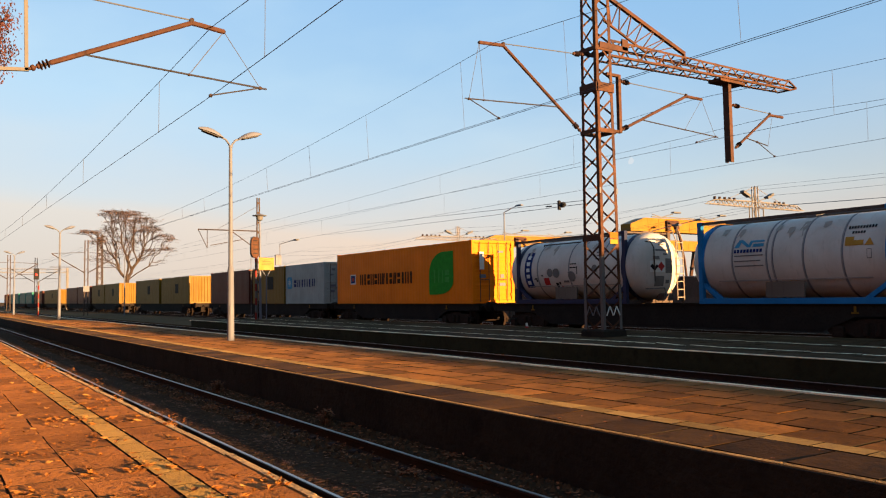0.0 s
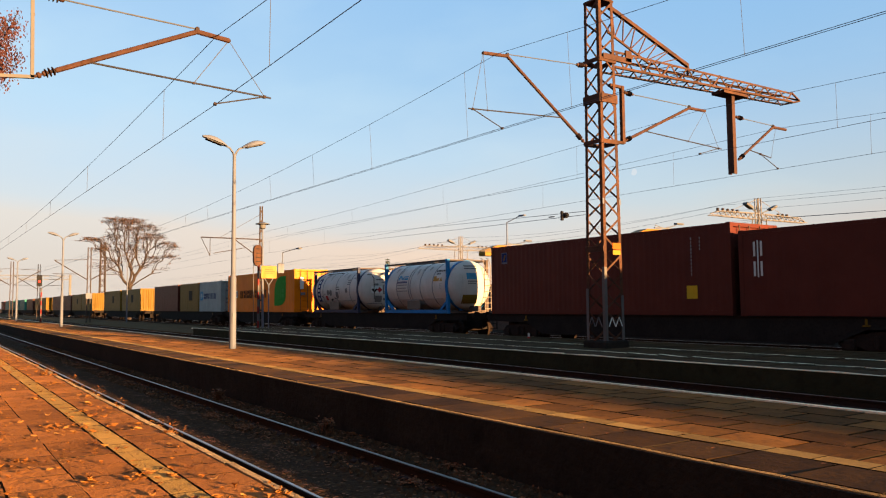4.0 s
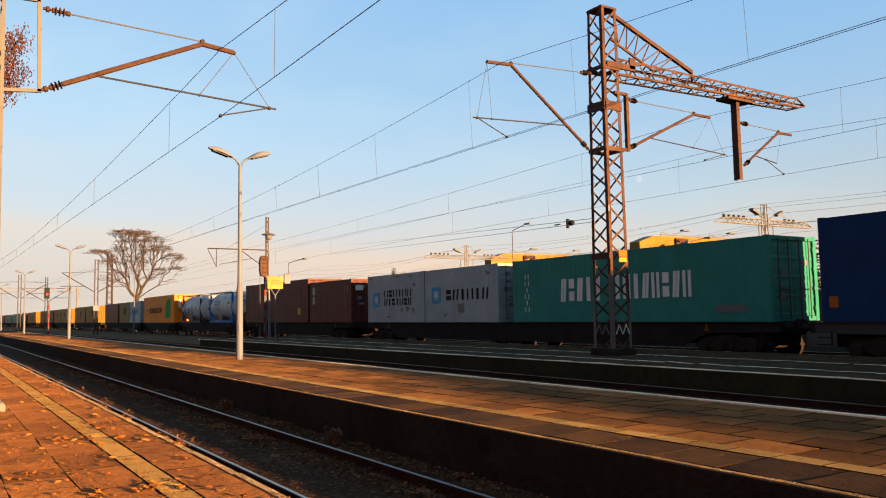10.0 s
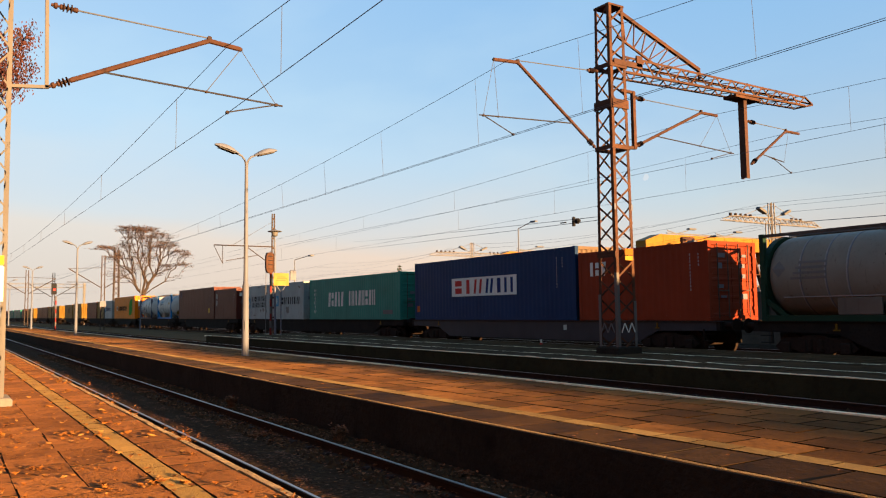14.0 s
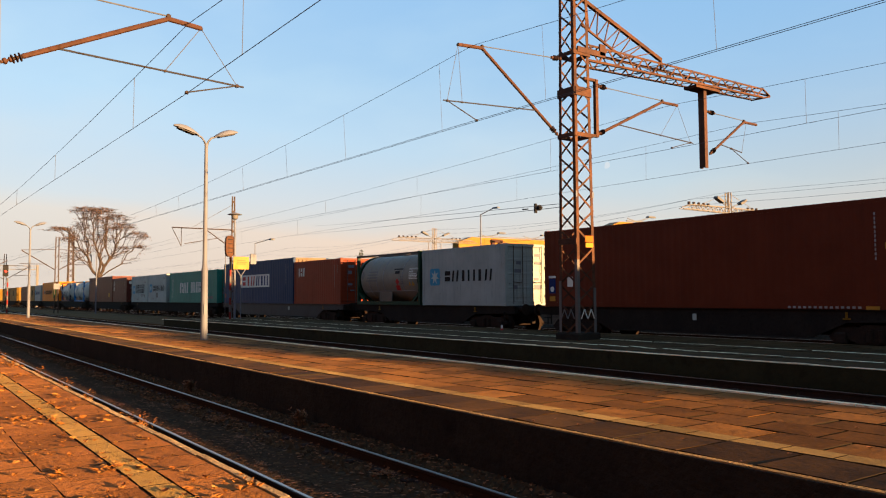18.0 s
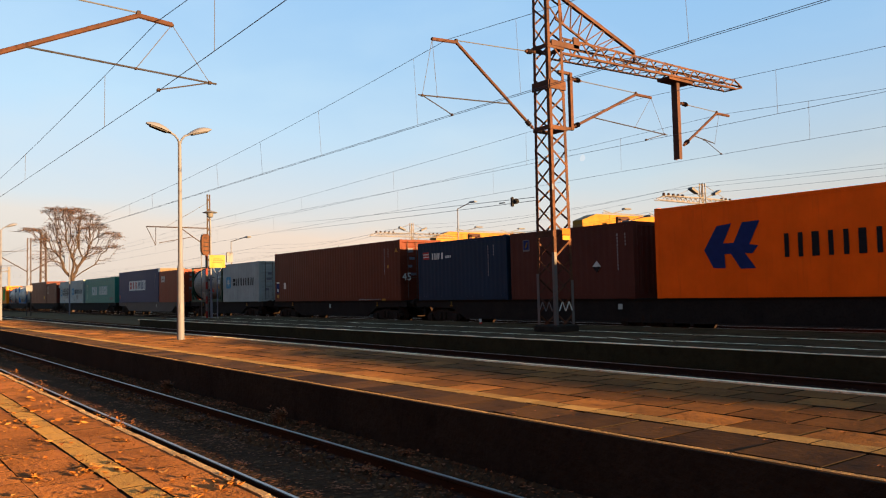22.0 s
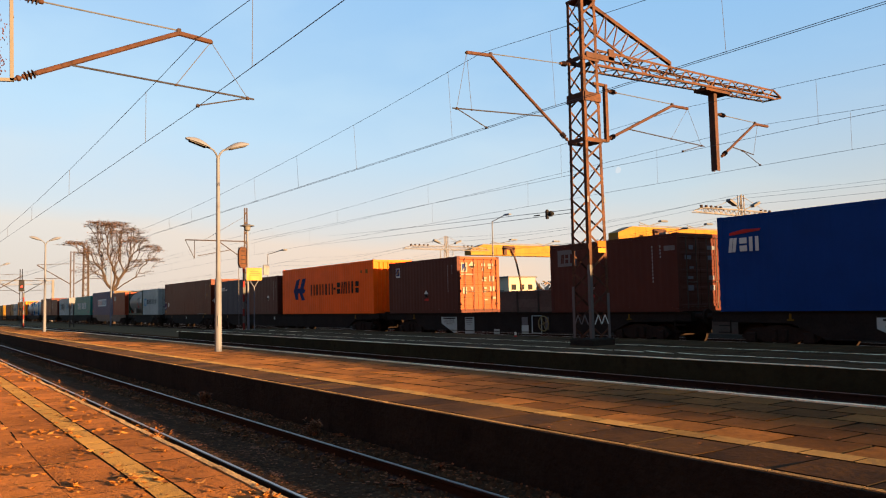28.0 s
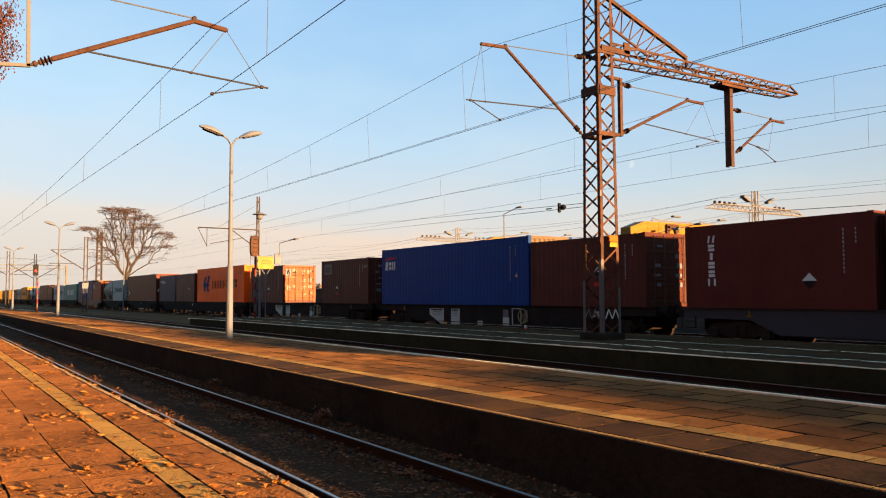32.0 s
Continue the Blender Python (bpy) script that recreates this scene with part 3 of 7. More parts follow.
for sx, sy, top_z in ((1, -1, 2.1), (-1, -1, 1.5), (1, 1, 1.3)):
    part("leg_sleeve", Solid().box((MX + sx * 0.370, MY + sy * 0.325, 0.3 + top_z / 2), (0.012, 0.095, top_z)).box((MX + sx * 0.325, MY + sy * 0.370, 0.3 + top_z / 2), (0.095, 0.012, top_z)), M_CREAM, ma, "pale painted leg end")
part("cable_pipe", Solid().tube((MX, MY, 0.2), (MX, MY, 5.6), 0.05, 8), M_MAST, ma, "dark cable pipe")
lattice(ma, (MX, MY + 0.32, 8.50), (MX, 25.6, 8.64), (0.62, 0.50), (0.46, 0.34), 22, M_MAST, 0.06, 0.048)
part("boom_nose", Solid().beam((MX - 0.22, 25.6, 8.81), (MX, 26.42, 8.69), 0.05).beam((MX + 0.22, 25.6, 8.81), (MX, 26.42, 8.69), 0.05)
     .beam((MX - 0.22, 25.6, 8.47), (MX, 26.42, 8.67), 0.05).beam((MX + 0.22, 25.6, 8.47), (MX, 26.42, 8.67), 0.05), M_MAST, ma)
hi, lo = Vector((MX, MY + 0.36, 10.22)), Vector((MX, 20.25, 8.98))
hi2, lo2 = Vector((MX, MY + 0.36, 9.42)), Vector((MX, 18.5, 8.72))
part("tie_chord", Solid().beam(hi, lo, 0.10, 0.11), M_MAST, ma, "sunlit tie bar")
part("tie_chord", Solid().beam(hi2, lo2, 0.05, 0.06), M_MAST, ma)
for i in range(6):
    a = hi + (lo - hi) * ((i + 0.4) / 7.2)
    b = hi2 + (lo2 - hi2) * min(1, (i + 0.9) / 5.6)
    c = hi + (lo - hi) * ((i + 1.3) / 7.2)
    part("brace", Solid().beam(a, b, 0.03, 0.03), M_MAST, ma)
    part("brace", Solid().beam(b, c, 0.03, 0.03), M_MAST, ma)
part("tie_foot", Solid().beam(lo, lo - Vector((0, 0, 0.32)), 0.06), M_MAST, ma)
part("hanger", Solid().box((MX - 0.10, 22.38, 7.0), (0.03, 0.16, 2.72)).box((MX + 0.10, 22.38, 7.0), (0.03, 0.16, 2.72)).box((MX, 22.315, 7.0), (0.17, 0.03, 2.7)), M_ARM, ma, "hanging steel post")
part("hanger_bracket", Solid().slab((MX, 22.38, 8.33), (0.5, 1.3, 0.1), 0.02), M_MAST, ma)
part("arm_frame", Solid().beam((MX, MY + 0.40, 7.82), (MX, 17.22, 7.82), 0.08).beam((MX, 17.20, 7.85), (MX, 17.20, 6.1), 0.11)
     .beam((MX, MY + 0.40, 6.12), (MX, 17.24, 6.14), 0.08), M_MAST, ma)
catenary_arm(ma, MX, (15.62, 5.98), (12.85, 8.03), (12.05, 7.98), (15.80, 8.25), (11.56, 6.43), (12.65, 6.04), -1)
catenary_arm(ma, MX, (17.22, 6.18), (20.26, 7.60), (21.03, 7.60), (17.26, 7.68), (21.82, 6.43), (20.71, 6.16), 1)
catenary_arm(ma, MX, (22.70, 6.15), (24.73, 7.51), (25.49, 7.51), (22.62, 7.62), (24.56, 6.40), (24.92, 6.06), 1, 0.5)
part("collar", Solid().slab((MX, MY - 0.37, 2.93), (0.72, 0.03, 0.17), 0.008), M_MAST, ma, "dark riveted plate")
part("boom_bracket", Solid().slab((MX + 0.34, MY + 0.38, 8.52), (0.05, 1.15, 0.17), 0.01).slab((MX + 0.34, MY + 0.85, 8.66), (0.05, 0.24, 0.34), 0.01), M_ARM, ma, "rust-orange bracket at the boom's root")
for dy in (-0.33, 0.33):
    part("paint_patch", Solid().box((MX + 0.352, MY + dy, 4.28), (0.012, 0.06, 0.17)), M_GALV, ma, "pale painted patch")
# white hazard strokes at the foot
for i, (dy, a) in enumerate(((-0.20, 1), (-0.07, -1), (0.07, 1), (0.20, -1))):
    part("hazard_stroke", Solid().beam((MX + 0.40, MY + dy - 0.062 * a, 0.72), (MX + 0.40, MY + dy + 0.062 * a, 0.98), 0.03, 0.012, (1, 0, 0)), M_WHITE, ma, "white stroke")
    part("hazard_stroke", Solid().beam((MX + dy - 0.062 * a, MY - 0.40, 0.72), (MX + dy + 0.062 * a, MY - 0.40, 0.98), 0.03, 0.012, (0, 1, 0)), M_DULL, ma, "grey stroke")


# ---- overhead wires ----
def catenary(name, contact, messenger, sags, r, hung, label, every=5.5, twin=0.0):
    """Contact wire, sagging carrier wire and the droppers between them; contact and messenger are rows of (x, y, z) at the supports."""
    th = empty(name, pose(0, 0, 0), label, "overhead wire", "overhead wires")
    for o in ((-twin, twin) if twin else (0,)):
        part("contact_wire", Solid().path([(a[0], a[1] + o, a[2]) for a in contact], r, 5), M_WIRE, th)
    ms = Solid()
    for (a, b), (ca, cb), sag in zip(zip(messenger, messenger[1:]), zip(contact, contact[1:]), sags):
        A, B = Vector(a), Vector(b)
        n = 16
        pt = lambda u, A=A, B=B, sag=sag: A + (B - A) * u - Vector((0, 0, 4 * sag * u * (1 - u)))
        ms.path([tuple(pt(i / n)) for i in range(n + 1)], r, 5)
        m = max(2, int((B - A).length / every))
        known = [(x - A.x) / (B.x - A.x) for x in hung if B.x < x < A.x]
        last = max(known) if known else 0.0
        known += [(i + 0.5) / m for i in range(m) if not known or (i + 0.5) / m > last + 0.7 / m]
        for u in known:
            lo = Vector(ca) + (Vector(cb) - Vector(ca)) * u
            part("dropper", Solid().tube(pt(u), lo, r * 0.8, 4), M_WIRE, th)
    tagged(part("carrier_wire", ms, M_WIRE, th), kind="stuff")
    return th


WR = 0.0066
catenary("overhead_wire", [(45, 4.1, 5.16), (NMX, 4.41, 5.14), (-75, 3.9, 5.27), (-135, 4.2, 5.2), (-240, 4, 5.2)],
         [(45, 4.2, 6.42), (NMX, 4.42, 6.45), (-75, 3.9, 6.14), (-135, 4.2, 6.3), (-240, 4, 6.4)], (1.1, 0.60, 0.6, 0.8), WR, (-5.6, -11.5, -18.0, -27.4, -35.8, -44.2, -53.0), "contact and carrier wires over the platform track", 8.5)
catenary("overhead_wire", [(38, 14.6, 6.44), (MX, 12.65, 6.03), (-62, 11.9, 5.88), (-125, 11.8, 5.8), (-240, 11.7, 5.8)],
         [(38, 14.6, 8.6), (MX, 12.55, 8.05), (-62, 11.9, 6.45), (-125, 11.8, 7.0), (-240, 11.7, 7.2)], (1.15, 0.55, 0.6, 0.8), WR, (-3.2, -8.97, -13.58, -17.7, -23.2, -27.77, -32.1, -36.5, -40.7, -44.6), "twin contact wires over the second track", 6.0, 0.05)
catenary("overhead_wire", [(38, 20.9, 6.08), (MX, 20.71, 6.13), (-62, 21.8, 6.60), (-125, 21.9, 6.2), (-240, 21.8, 5.9)],
         [(38, 20.9, 7.84), (MX, 20.71, 7.57), (-62, 21.8, 7.11), (-125, 21.9, 7.2), (-240, 21.8, 7.2)], (0.7, 0.17, 0.4, 0.6), WR, (-4.0, -11.6, -22.0, -31.7, -42.0, -52.7), "contact and carrier wires over the train", 8.0)
catenary("overhead_wire", [(38, 25.4, 6.03), (MX, 24.92, 6.04), (-62, 25.5, 6.13), (-125, 26, 6.0), (-240, 26, 5.9)],
         [(38, 25.4, 7.82), (MX, 24.95, 7.49), (-62, 25.5, 7.29), (-125, 26, 7.2), (-240, 26, 7.2)], (0.9, 0.15, 0.4, 0.6), WR, (-5.0, -12.9, -20.8, -28.9, -37.5, -54.7), "contact and carrier wires behind the train", 8.0)


si = empty("anchor_wire", pose(0, 0, 0), "stay wires with dark insulators running from the mast to the yard", "overhead wire", "overhead wires")
for z, far in ((4.06, (-140.0, 68.8, 15.4)), (3.96, (-140.0, 64.6, 13.4))):
    A, B = Vector((MX - 0.36, MY - 0.3, z)), Vector(far)
    part("wire", Solid().path([A + (B - A) * (u / 20) - Vector((0, 0, 0.3 * (u / 20) * (1 - u / 20))) for u in range(21)], 0.009, 5), M_WIRE, si)
u = (B - A).normalized()
p = A + (B - A) * 0.015 + Vector((0, 0, 0.05))
part("insulator", Solid().slab(p, (0.07, 0.08, 0.30), 0.02).tube(p, p - u * 0.5, 0.022, 8).tube(p - u * 0.25, p - u * 0.36, 0.09, 10).tube(p - u * 0.40, p - u * 0.46, 0.06, 10), M_BLACK, si, "dark insulator")
part("insulator", Solid().tube(p + u * 0.7, p + u * 1.2, 0.02, 8), M_BLACK, si, "dark insulator")

# ---- platform lamps ----
def street_lamp(x, y, h=6.5, z0=0.0):
    th = empty("street_lamp", pose(x, y, z0), "pale double-armed lamp post on the middle platform", "lamp post", "platform lamps")
    part("pole", Solid().tube((0, 0, 0), (0, 0, 2.3), 0.115, 14, 0.105).tube((0, 0, 2.3), (0, 0, 2.45), 0.105, 14, 0.075).tube((0, 0, 2.45), (0, 0, h - 0.05), 0.075, 12, 0.055), M_GALV, th, "pale painted steel", True)
    part("hatch", Solid().slab((0.112, 0, 1.0), (0.02, 0.1, 0.32), 0.006), M_GALV, th)
    for s in (-1, 1):
        pts = [(0, s * 0.03, h - 0.12), (0, s * 0.06, h), (0, s * 0.16, h + 0.13), (0, s * 0.36, h + 0.22)]
        part("arm", Solid().path(pts, 0.035, 8), M_GALV, th, "", True)
        head = Solid()
        n, k = 12, 9
        v = []
        for i in range(k):
            u = i / (k - 1)
            yy = 0.26 + 0.80 * u
            w = 0.17 * math.sin(math.pi * (0.10 + 0.86 * u)) ** 0.6
            zz = h + 0.17 + 0.24 * u
            for j in range(n):
                a = math.pi * j / (n - 1)
                v.append((w * math.cos(a), s * yy, zz + 0.17 * math.sin(a) * math.sin(math.pi * (0.1 + 0.8 * u))))
        f = [(i * n + j, i * n + j + 1, (i + 1) * n + j + 1, (i + 1) * n + j) for i in range(k - 1) for j in range(n - 1)]
        f += [(i * n, (i + 1) * n, (i + 1) * n + n - 1, i * n + n - 1) for i in range(k - 1)] + [tuple(range(n)), tuple(range((k - 1) * n, k * n))]
        hd = part("lamp_head", head.add(v, f), M_GALV, th, "shell-shaped pale lamp head", True)
        part("diffuser", Solid().beam((0, s * 0.40, h + 0.20), (0, s * 0.94, h + 0.36), 0.22, 0.05), M_GLASSY, hd, "dark lamp glass")
    return th


for x in (-25.23, -63.6, -97.5, -132.0):
    street_lamp(x, 8.45)

# ---- signal, sign and lesser masts near the end of the far platform ----
sg = empty("railway_signal", pose(-44.5, 16.48, P3_Z), "railway signal on a red and white striped post", "signal", "signals")
for i in range(9):
    part("post_band", Solid().tube((0, -0.06, i * 0.42), (0, -0.06, i * 0.42 + 0.42), 0.06, 10), M_CREAM if i % 2 else M_REDD, sg, "white band" if i % 2 else "red band")
hd = Solid().prism([(0.26 * math.copysign(abs(math.cos(a)) ** 0.6, math.cos(a)), 4.27 + 0.62 * math.copysign(abs(math.sin(a)) ** 0.6, math.sin(a))) for a in [math.pi * k / 12 for k in range(24)]], -0.12, 0.12)
hd.v = [(-v[1], v[0] - 0.12, v[2]) for v in hd.v]
hd = part("signal_head", hd, M_MAST, sg, "rusty rounded back of a signal head")
for i in range(4):
    part("slot", Solid().box((0.125, -0.12, 3.9 + i * 0.25), (0.012, 0.3, 0.05)), M_BLACK, hd)
part("ladder", Solid().path([(-0.2, -0.28, 0), (-0.2, -0.28, 4.9)], 0.018).path([(-0.2, 0.12, 0), (-0.2, 0.12, 4.9)], 0.018), M_DULL, sg)

lp = empty("lamp_post", pose(-44.5, 16.6, P3_Z), "slim lamp post with a flat shade beside the signal", "lamp post")
part("pole", Solid().tube((0.15, 0.05, 0), (0.15, 0.0, 6.0), 0.07, 10, 0.045), M_GALV, lp)
part("shade", Solid().spin([(0.04, 0.02), (0.14, -0.02), (0.42, -0.10), (0.42, -0.13), (0.20, -0.16), (0.17, -0.36), (0.09, -0.42)], 16, "z", (0.15, 0, 6.25)), M_DULL, lp, "flat lamp shade", True)

cm = empty("catenary_mast", pose(-47.0, 17.5, P3_Z), "slender concrete mast with a wire arm behind the signal", "catenary mast", "catenary masts")
for s_ in (-0.10, 0.10):
    part("post", Solid().beam((0, s_, 0), (0, s_ * 0.7, 7.55), 0.07), M_FARMAST, cm)
for i in range(12):
    part("batten", Solid().box((0, 0, 0.4 + i * 0.62), (0.06, 0.2, 0.12)), M_FARMAST, cm)
part("arm", Solid().tube((0, 0, 5.45), (0, -3.75, 5.45), 0.035).tube((0, -3.75, 5.45), (0, -3.2, 4.35), 0.02).tube((0, -3.2, 5.45), (0, -3.2, 4.35), 0.02).tube((0, -0.1, 4.3), (0, -1.7, 5.4), 0.03).tube((0, -1.0, 4.9), (0, -3.0, 4.5), 0.02), M_FARMAST, cm)
part("stay", Solid().tube((0, -0.1, 7.0), (0, -2.6, 5.47), 0.012), M_WIRE, cm)

ys = empty("warning_sign", pose(-44.2, 16.95, P3_Z), "yellow notice board on a forked grey post", "sign")
part("post", Solid().tube((0, 0, 0), (0, 0, 2.55), 0.035, 8).tube((0, 0, 2.5), (0, -0.3, 2.95), 0.025).tube((0, 0, 2.5), (0, 0.3, 2.95), 0.025), M_GALV, ys)
part("board", Solid().slab((0.02, 0, 3.28), (0.035, 0.95, 0.74), 0.01), M_SIGN, ys, "sunlit yellow board")
part("writing", Solid().box((0.042, 0, 3.42), (0.006, 0.5, 0.05)).box((0.042, 0.04, 3.32), (0.006, 0.62, 0.05)).box((0.042, -0.02, 3.22), (0.006, 0.55, 0.05)), M_ORANGE, ys, "faded writing")
part("white_marker", Solid().slab((-0.2, 0.82, 3.55), (0.12, 0.36, 0.62), 0.06), M_GALV, ys, "white rounded box")

mk = empty("marker_post", pose(-22.35, 18.6, P3_Z), "small red and white marker on the far platform", "marker")
part("post", Solid().slab((0, 0, 0.09), (0.05, 0.06, 0.20), 0.01), M_WHITE, mk, "white top")
part("foot", Solid().slab((0, 0, 0.03), (0.07, 0.08, 0.08), 0.01), M_REDM, mk, "red foot")

tp = empty("lamp_post", pose(-87.1, 17.8, -0.55), "thin pale post beyond the platform's end", "lamp post")
part("pole", Solid().tube((0, 0, 0), (0, 0, 6.7), 0.075, 8, 0.05), M_GALV, tp)

for x, y, h in ((-92.6, 14.95, 8.0), (-140.0, 15.2, 8.4), (-118, 9.6, 7.6)):
    dm = empty("catenary_mast", pose(x, y, -0.55), "distant twin-post mast with wire arms", "catenary mast", "catenary masts")
    part("post", Solid().beam((0, -0.2, 0), (0, -0.15, h + 0.55), 0.1), M_FARMAST, dm)
    part("post", Solid().beam((0, 0.2, 0), (0, 0.15, h + 0.55), 0.1), M_FARMAST, dm)
    for i in range(7):
        part("brace", Solid().beam((0, -0.2, 0.6 + i * 1.1), (0, 0.2, 1.2 + i * 1.1), 0.04), M_FARMAST, dm)
    part("arm", Solid().tube((0, -0.2, 5.0), (0, -3.4, 7.0), 0.05).tube((0, -0.2, 7.2), (0, -3.5, 7.05), 0.025).tube((0, -1.0, 5.6), (0, -3.6, 5.6), 0.03), M_FARMAST, dm)
    part("arm", Solid().tube((0, 0.2, 5.0), (0, 3.4, 7.0), 0.05).tube((0, 0.2, 7.2), (0, 3.5, 7.05), 0.025).tube((0, 1.0, 5.6), (0, 3.6, 5.6), 0.03), M_FARMAST, dm)
    if x == -92.6:
        part("white_plate", Solid().slab((0.15, 0, 3.22), (0.03, 0.62, 0.62), 0.01), M_GALV, dm, "white square plate")

lm = empty("catenary_mast", pose(0, 0, 0), "distant reddish lattice mast beside the tree", "catenary mast", "catenary masts")
lattice(lm, (-153.0, 26.95, -0.6), (-153.0, 26.95, 13.4), 1.15, 0.85, 13, M_FARMAST, 0.16, 0.11)

s1 = empty("railway_signal", pose(-86.0, 9.58, 0), "railway signal with a red lamp on a striped post", "signal", "signals")
for i in range(8):
    part("post_band", Solid().tube((0, 0, i * 0.42), (0, 0, i * 0.42 + 0.42), 0.07, 8), M_CREAM if i % 2 else M_REDD, s1)
part("signal_head", Solid().slab((0, -0.2, 4.1), (0.3, 0.46, 1.1), 0.06), M_BLACK, s1, "black signal head")
part("red_lamp", Solid().tube((0.14, -0.2, 4.0), (0.19, -0.2, 4.0), 0.1, 10), plain("red_light", (0.8, 0.015, 0.01), 0.4, 0, 0.7), s1, "glowing red lamp")

# far gantry across the tracks
fg = empty("signal_gantry", pose(-170, 0, -0.6), "distant lattice gantry spanning the tracks", "gantry")
for y in (2.0, 24.0):
    part("post", Solid().beam((0, y, 0), (0, y, 8.5), 0.4), M_DULL, fg)
part("crossbeam", Solid().beam((0, 2, 8.3), (0, 24, 8.3), 0.12).beam((0, 2, 7.6), (0, 24, 7.6), 0.12), M_DULL, fg)
for i in range(16):
    part("brace", Solid().beam((0, 2 + i * 1.375, 8.3 if i % 2 else 7.6), (0, 2 + (i + 1) * 1.375, 7.6 if i % 2 else 8.3), 0.06), M_DULL, fg)

# ---- beyond the train: yard masts, crane girders, concrete fence, buildings ----
M_YARD = paint("far_galvanised_steel", (0.105, 0.098, 0.092), 0.05, 0.6)
for x, my in ((-41.0, 60.1), (-84.3, 58.75)):
    ym = empty("yard_mast", pose(x, my, -0.8), "distant lattice mast with two long arms and flood lamps", "catenary mast", "yard masts")
    for sx, sy in ((-0.24, -0.24), (0.24, -0.24), (0.24, 0.24), (-0.24, 0.24)):
        part("leg", Solid().beam((sx, sy, 0), (sx * 0.7, sy * 0.7, 11.15), 0.07), M_YARD, ym)
    for i in range(10):
        for sx in (-0.2, 0.2):
            part("brace", Solid().beam((sx, -0.2 if i % 2 else 0.2, i * 1.05 + 0.2), (sx, 0.2 if i % 2 else -0.2, i * 1.05 + 1.25), 0.04), M_YARD, ym)
    part("side_post", Solid().beam((0.1, -1.0, 0), (0.1, -1.0, 9.3), 0.07), M_YARD, ym)
    part("side_post", Solid().beam((0.1, 1.0, 0), (0.1, 1.0, 9.3), 0.07), M_YARD, ym)
    for s, out in ((-1, 6.5), (1, 7.0)):
        for sx in (-0.22, 0.22):
            part("arm_chord", Solid().beam((sx, 0.3 * s, 9.80), (sx, (out - 1.1) * s, 9.72), 0.06).beam((sx, (out - 1.1) * s, 9.72), (0, out * s, 9.42), 0.06), M_YARD, ym, "pale lattice arm")
            part("arm_chord", Solid().beam((sx, 0.3 * s, 9.30), (sx, out * s, 9.34), 0.06), M_YARD, ym)
            for i in range(14):
                a = 0.3 + i * (out - 1.4) / 14
                b = a + (out - 1.4) / 14
                part("brace", Solid().beam((sx, a * s, 9.78 if i % 2 else 9.32), (sx, b * s, 9.32 if i % 2 else 9.78), 0.045), M_YARD, ym)
        part("stay", Solid().tube((0, 0, 11.1), (0, 3.9 * s, 9.8), 0.022), M_YARD, ym)
        part("lamp_arm", Solid().tube((0.1, 0.3 * s, 9.85), (0.2, 1.5 * s, 10.25), 0.04), M_DULL, ym)
        part("flood_lamp", Solid().beam((0.25, 1.25 * s, 10.18), (0.25, 2.15 * s, 10.55), 0.42, 0.2), M_DULL, ym, "flood lamp tilted outwards")
        for i in range(5 if s < 0 else 3):
            part("insulator", Solid().tube((0, (2.9 + i * 0.65) * s, 9.74), (0, (2.9 + i * 0.65) * s, 9.98), 0.12, 8), M_PORC, ym)
for i, (y, z) in enumerate(((53.5, 8.7), (55.0, 9.4), (57.0, 8.2), (61.0, 8.6), (63.5, 8.0), (65.0, 9.0), (59.0, 10.2))):
    w = empty("yard_wire", pose(0, 0, 0), "thin far wire over the yard", "overhead wire", "yard wires")
    ws = Solid()
    for a, b in ((40, -41), (-41, -84.3), (-84.3, -127), (-127, -300)):
        ws.path([(a + (b - a) * u / 8, y, z - 3.2 * (u / 8) * (1 - u / 8)) for u in range(9)], 0.009, 4)
    part("wire", ws, M_WIRE, w)

